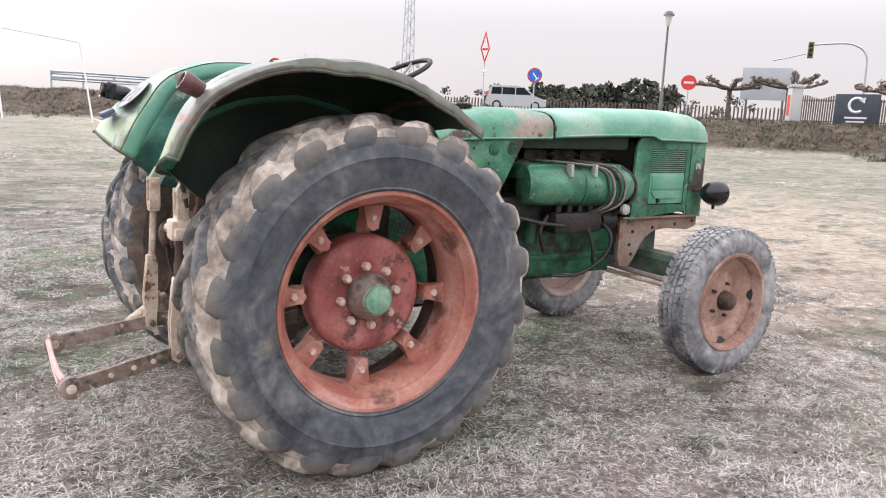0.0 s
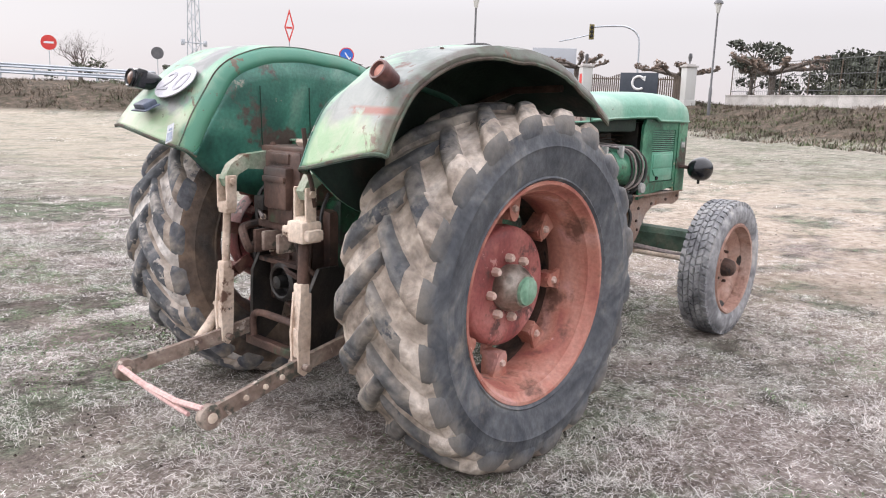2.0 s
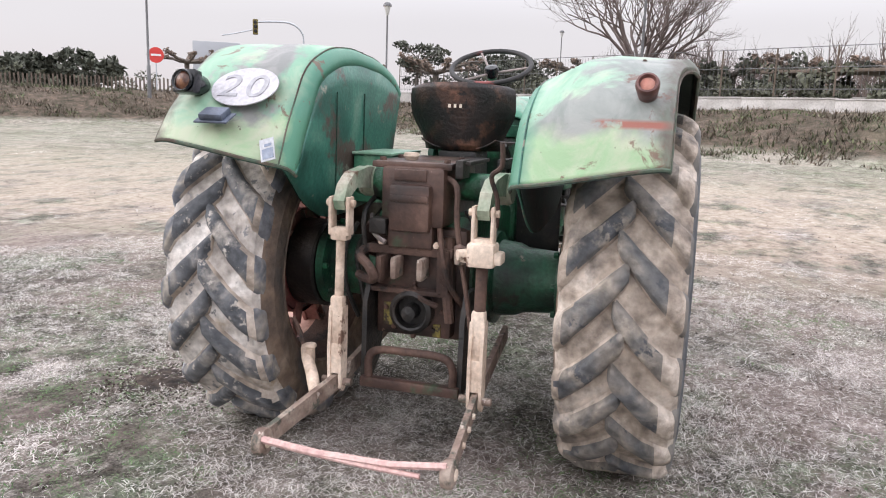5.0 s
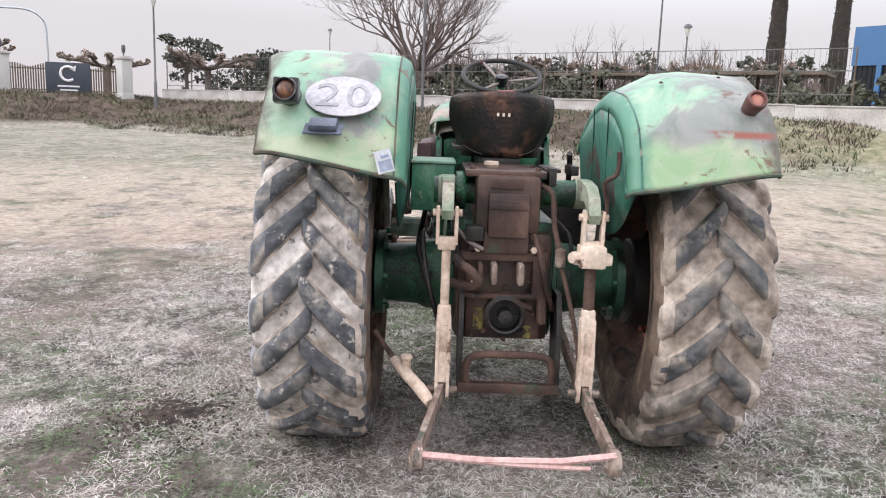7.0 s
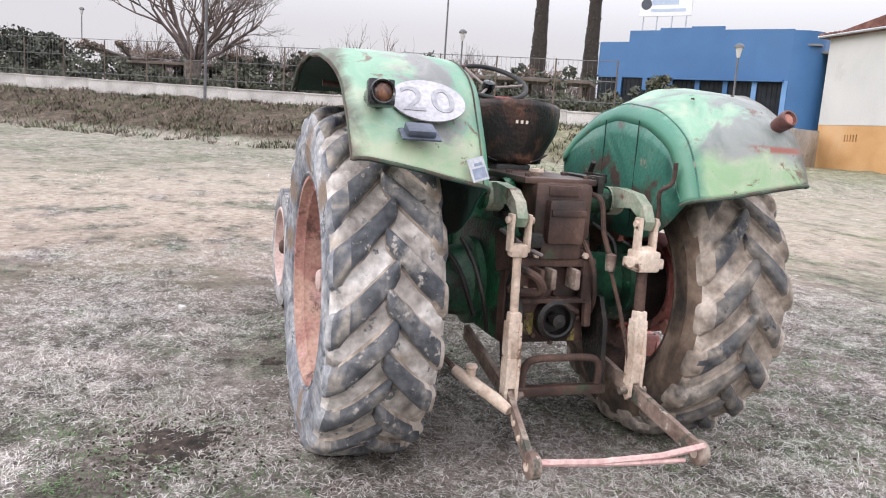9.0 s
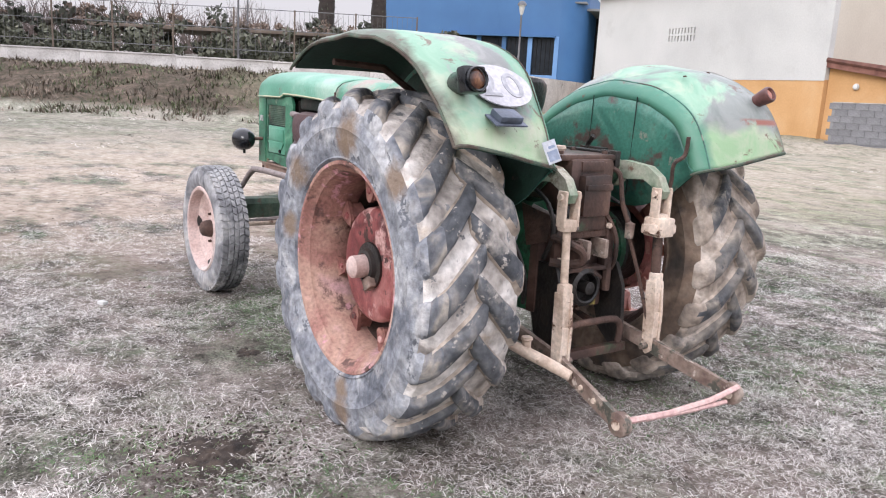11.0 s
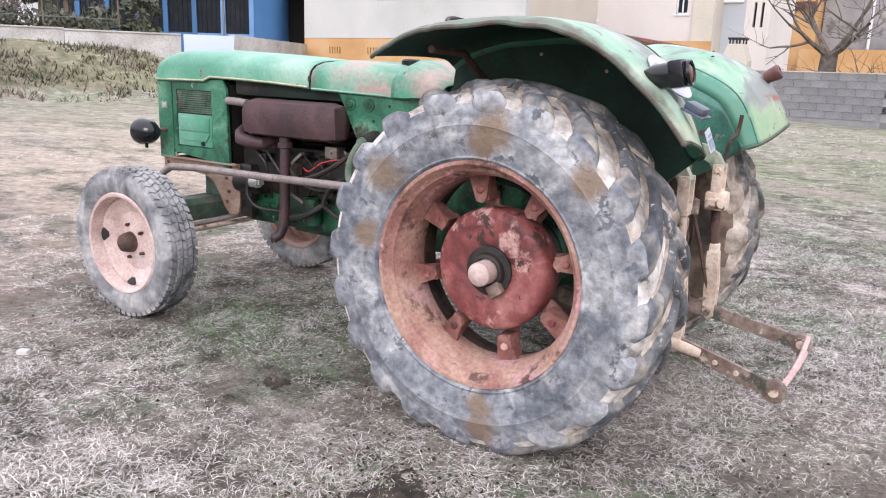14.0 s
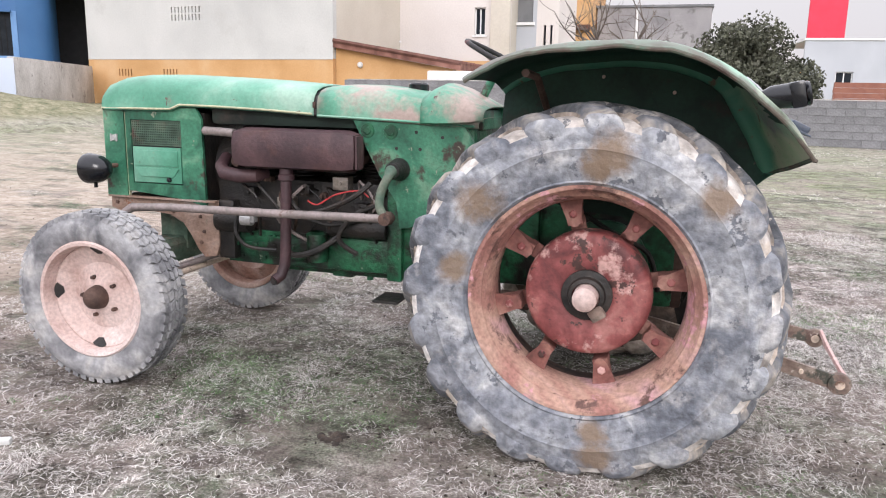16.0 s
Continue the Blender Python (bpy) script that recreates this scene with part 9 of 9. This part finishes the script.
# tree and bush behind the block wall
x, y = at_bearing((-0.9, 3.6), -84.0, 34)
bare_tree(x, y, 0.2, 7.0, 61, "bare dark tree behind the block wall", spread=0.8, depth=3, kids=3, trunk=0.34, limbs=6, trunk_part=0.3, bark=BARK)
x, y = at_bearing((-0.3, 3.75), -94.0, 33)
leafy_tree(x, y, 0.2, 3.9, 4.6, 62, LEAF_OLIVE, "dusty olive tree behind the block wall", "olive_tree", trunk_h=0.25, clumps=60, count=520, size=0.075)
limbs_ = []
rnd = random.Random(8)
for k in range(9):
    a = 6.28 * k / 9
    limb_set(rnd, (0, 0, 0.6), (math.cos(a) * 0.9, math.sin(a) * 0.9, 0.5), 1.7, 0.06, 2, limbs_, 0.8, 3)
sb = thing("bare_shrub", "bare twiggy shrub behind the block wall", "shrub", (*at_bearing((-0.3, 3.75), -88.5, 32), 0.3))
part("branchwork", join(*limbs_), BARK, sb)

# block wall along the field
bk = thing("block_wall", "grey concrete block wall along the field", "wall", kind="structure")
A, B = Vector((13.0, -25.8)), Vector((-13.5, -21.6))
d = B - A
turn = math.degrees(math.atan2(d.y, d.x))
LB = d.length
STEPS = [(0.0, 8.2, 1.9, 7), (8.2, 13.2, 1.68, 6), (13.2, LB, 1.44, 6)]
for u0, u1, top, _ in STEPS:
    core = part("mortar", slab(u0, u1, -0.085, 0.085, -0.4, top - 0.01), MORTAR, bk, smooth=False)
    core.matrix_basis = pose(A.x, A.y, 0.0, 0, 0, turn)
    cap = part("coping", slab(u0 + 0.003, u1 - 0.003, -0.11, 0.11, top, top + 0.03), CONCRETE, bk, smooth=False)
    cap.matrix_basis = pose(A.x, A.y, 0.0, 0, 0, turn)
block_mesh = mesh_of("block", slab(-0.262, 0.262, -0.1, 0.1, -0.113, 0.113, 0.006), BLOCK, False)
for c in range(7):
    for k in range(50):
        u = LB * (k + (0.5 if c % 2 else 0.0) + 0.25) / 50.2
        top, courses = next((t, m) for u0, u1, t, m in STEPS if u <= u1)
        if c >= courses:
            continue
        p = A + d.normalized() * u
        o = new("block", block_mesh)
        o.parent = bk
        o.matrix_basis = pose(p.x, p.y, top - 0.118 - 0.238 * c, 0, 0, turn)

# ---- grass ----
GRASS = ground_material("dry_straw_grass", True)
GRASS_GREEN = material("dull_green_grass", [(0.0486, 0.101, 0.0356), (0.105, 0.184, 0.0712), (0.21, 0.313, 0.15)], 0.9, rough=0.9, bump=0, island=0.45)


def grass(name, tufts, blades, reach, mat, label, seed, length, patch, cut, stand=0.5, girth=0.0016, inner=0.5, curl=1.1, places=()):
    """Curled stems growing in small tufts, sparser on the sandy part ahead. stand: how upright they are; cut: where the tufts stop."""
    r = random.Random(seed)
    roots = []
    tries = 0
    while len(roots) < tufts and tries < tufts * 6:
        tries += 1
        rr = inner + (reach - inner) * math.sqrt(r.random()) ** 1.15
        a = r.uniform(0, 6.2832)
        x_, y_ = -0.1 + rr * math.cos(a), 0.2 + rr * math.sin(a)
        bare = smooth01((x_ - 1.6) / 2.2) * 0.5
        for cx_, cy_, cr_, gain in places:
            bare -= gain * math.exp(-((x_ - cx_) ** 2 + (y_ - cy_) ** 2) / (cr_ * cr_))
        grow = noise.noise(Vector((x_ * patch, y_ * patch, seed))) + 0.55 * noise.noise(Vector((x_ * 3.1, y_ * 3.1, seed + 3))) + 0.3 * noise.noise(Vector((x_ * 9, y_ * 9, seed + 6)))
        if grow < cut + bare:
            continue
        roots.append((x_, y_, ground_z(x_, y_) - 0.004, 0.7 + 0.5 * min(1.0, max(0.0, grow - cut))))
    g = np.random.default_rng(seed)
    root = np.repeat(np.array(roots), blades, axis=0)
    n = len(root)
    far = np.hypot(root[:, 0], root[:, 1])
    root[:, :2] += g.normal(0, length * 0.32, (n, 2))
    turn = g.uniform(0, 6.2832, n)
    size = length * g.uniform(0.4, 1.3, n) * root[:, 3]
    wide = girth * g.uniform(0.6, 1.35, n) * (1 + 0.06 * far)
    lift = stand * g.uniform(0.15, 1.0, n)
    v = np.zeros((n, 5, 3))
    here = root[:, :3].copy()
    for i, (step, sink) in enumerate(((0.0, 1.0), (0.55, 1.0), (0.45, -0.25))):
        flat = np.sqrt(np.maximum(0.0, 1 - (lift * sink) ** 2))
        here = here + np.stack([np.cos(turn) * flat, np.sin(turn) * flat, lift * sink], 1) * (size * step)[:, None]
        side_ = np.stack([-np.sin(turn), np.cos(turn), g.uniform(-0.4, 0.4, n)], 1) * wide[:, None]
        if i < 2:
            v[:, 2 * i], v[:, 2 * i + 1] = here - side_, here + side_
        else:
            v[:, 4] = here
        turn = turn + g.uniform(-curl, curl, n)
    v[:, :, 2] = np.maximum(v[:, :, 2], root[:, None, 2] + 0.001)
    k = (np.arange(n) * 5)[:, None]
    loops = np.concatenate([k + np.array([[0, 1, 3, 2]]), k + np.array([[2, 3, 4]])], 1).ravel()
    starts = (np.arange(n) * 7)[:, None] + np.array([[0, 4]])
    me = bpy.data.meshes.new(name)
    me.vertices.add(n * 5)
    me.vertices.foreach_set("co", v.ravel())
    me.loops.add(n * 7)
    me.loops.foreach_set("vertex_index", loops)
    me.polygons.add(n * 2)
    me.polygons.foreach_set("loop_start", starts.ravel())
    me.update(calc_edges=True)
    me.materials.append(mat)
    return tagged(new(name, me), label, "grass", kind="stuff")


grass("dry_grass", 78000, 7, 5.6, GRASS, "short dry pale grass stems lying over one another", 1, 0.052, 0.8, -0.62, 0.4, 0.0014, 0.0, places=((-0.8, 1.35, 0.7, -0.75), (1.15, 1.3, 0.7, -0.45), (-0.5, 2.5, 0.8, -0.5)))
grass("green_grass", 13000, 7, 6.0, GRASS_GREEN, "short dull green grass in patches", 2, 0.042, 0.9, 0.26, 0.7, 0.0014, places=((-0.85, 1.3, 0.9, 0.6), (-0.4, 2.6, 0.8, 0.4), (-0.6, -1.7, 0.7, 0.35), (1.2, 0.3, 0.5, 0.35), (2.6, -1.3, 0.5, 0.4)))
grass("grass_tufts", 5600, 13, 6.0, GRASS, "taller pale dry tufts", 3, 0.08, 1.3, 0.25, 0.8, 0.0013, places=((-1.4, -1.1, 0.8, 0.6), (-0.9, 0.3, 0.6, 0.3)))
grass("far_grass", 26000, 3, 24.0, GRASS, "sparse clumps of dry grass across the field", 4, 0.075, 0.5, 0.1, 0.6, 0.0035, 5.2)

# Brown-green clumps whose dark colour also carries the shadows of far tufts.
grass("dark_clumps", 15000, 5, 24.0, WEED, "low brown and olive clumps across the field, darkened for clump shadows", 6, 0.05, 0.9, 0.12, 0.5, 0.0045, 3.0)


def soil_heap(x, y, r, h, seed):
    """A flat ragged heap of crumbly earth that thins out into the grass."""
    rows = []
    for i in range(26):
        t = i / 25
        row = []
        for a in [6.2832 * k / 60 for k in range(61)]:
            c_, s_ = math.cos(a), math.sin(a)
            reach = r * t * (1 + 0.45 * noise.noise(Vector((c_ * 1.6, s_ * 1.6, seed))) + 0.3 * noise.noise(Vector((c_ * 5, s_ * 5, seed))))
            px, py = x + reach * c_, y + reach * s_ * 0.85
            crumb = noise.noise(Vector((px * 22, py * 22, seed))) + 0.6 * noise.noise(Vector((px * 55, py * 55, seed)))
            row.append((px, py, ground_z(px, py) + (h * (1 - t) + 0.006) * (0.3 + 0.9 * crumb) + 0.004 - 0.02 * t * t))
        rows.append(row)
    solid("soil_patch", grid(rows), SOIL, "patch of dark dug up soil in the grass", "soil", group="soil patches")


SOIL = material("dark_loose_soil", [(0.014, 0.01, 0.008), (0.036, 0.026, 0.02), (0.075, 0.056, 0.044)], 14, rough=0.95, bump=0.7, bump_scale=40)
soil_heap(-0.03, 1.49, 0.32, 0.014, 3)
soil_heap(1.02, 0.98, 0.11, 0.012, 5)
stone = solid("pale_stone", moved(slab(-0.03, 0.03, -0.022, 0.022, -0.01, 0.022, 0.012), Matrix()), PLASTER, "small pale stone lying in the grass", "stone", (2.28, 1.48, ground_z(2.28, 1.48)), 30)


def clods(count, seed):
    """Small dark lumps of earth and dead leaves lying about, one object."""
    r = random.Random(seed)
    v, f = [], []
    for _ in range(count):
        a_, rr = r.uniform(0, 6.283), 1.0 + 9 * r.random() ** 1.2
        x_, y_ = rr * math.cos(a_), rr * math.sin(a_)
        if _ < 700:
            x_, y_ = r.gauss(-0.04, 0.19), r.gauss(1.46, 0.17)
        s = r.uniform(0.004, 0.012)
        z_ = ground_z(x_, y_) + s * 0.3
        k = len(v)
        q = r.uniform(0, 6.283)
        v += [(x_ + s * math.cos(q + 2.09 * j) * r.uniform(0.7, 1.4), y_ + s * math.sin(q + 2.09 * j) * r.uniform(0.7, 1.4), z_ - s * 0.4) for j in range(3)] + [(x_, y_, z_ + s * 0.6)]
        f += [(k, k + 1, k + 3), (k + 1, k + 2, k + 3), (k + 2, k, k + 3)]
    me = bpy.data.meshes.new("clods")
    me.from_pydata(v, [], f)
    me.materials.append(SOIL)
    tagged(new("clods", me), "small dark clods and dead leaves on the field", "clods", kind="stuff")


clods(3600, 21)
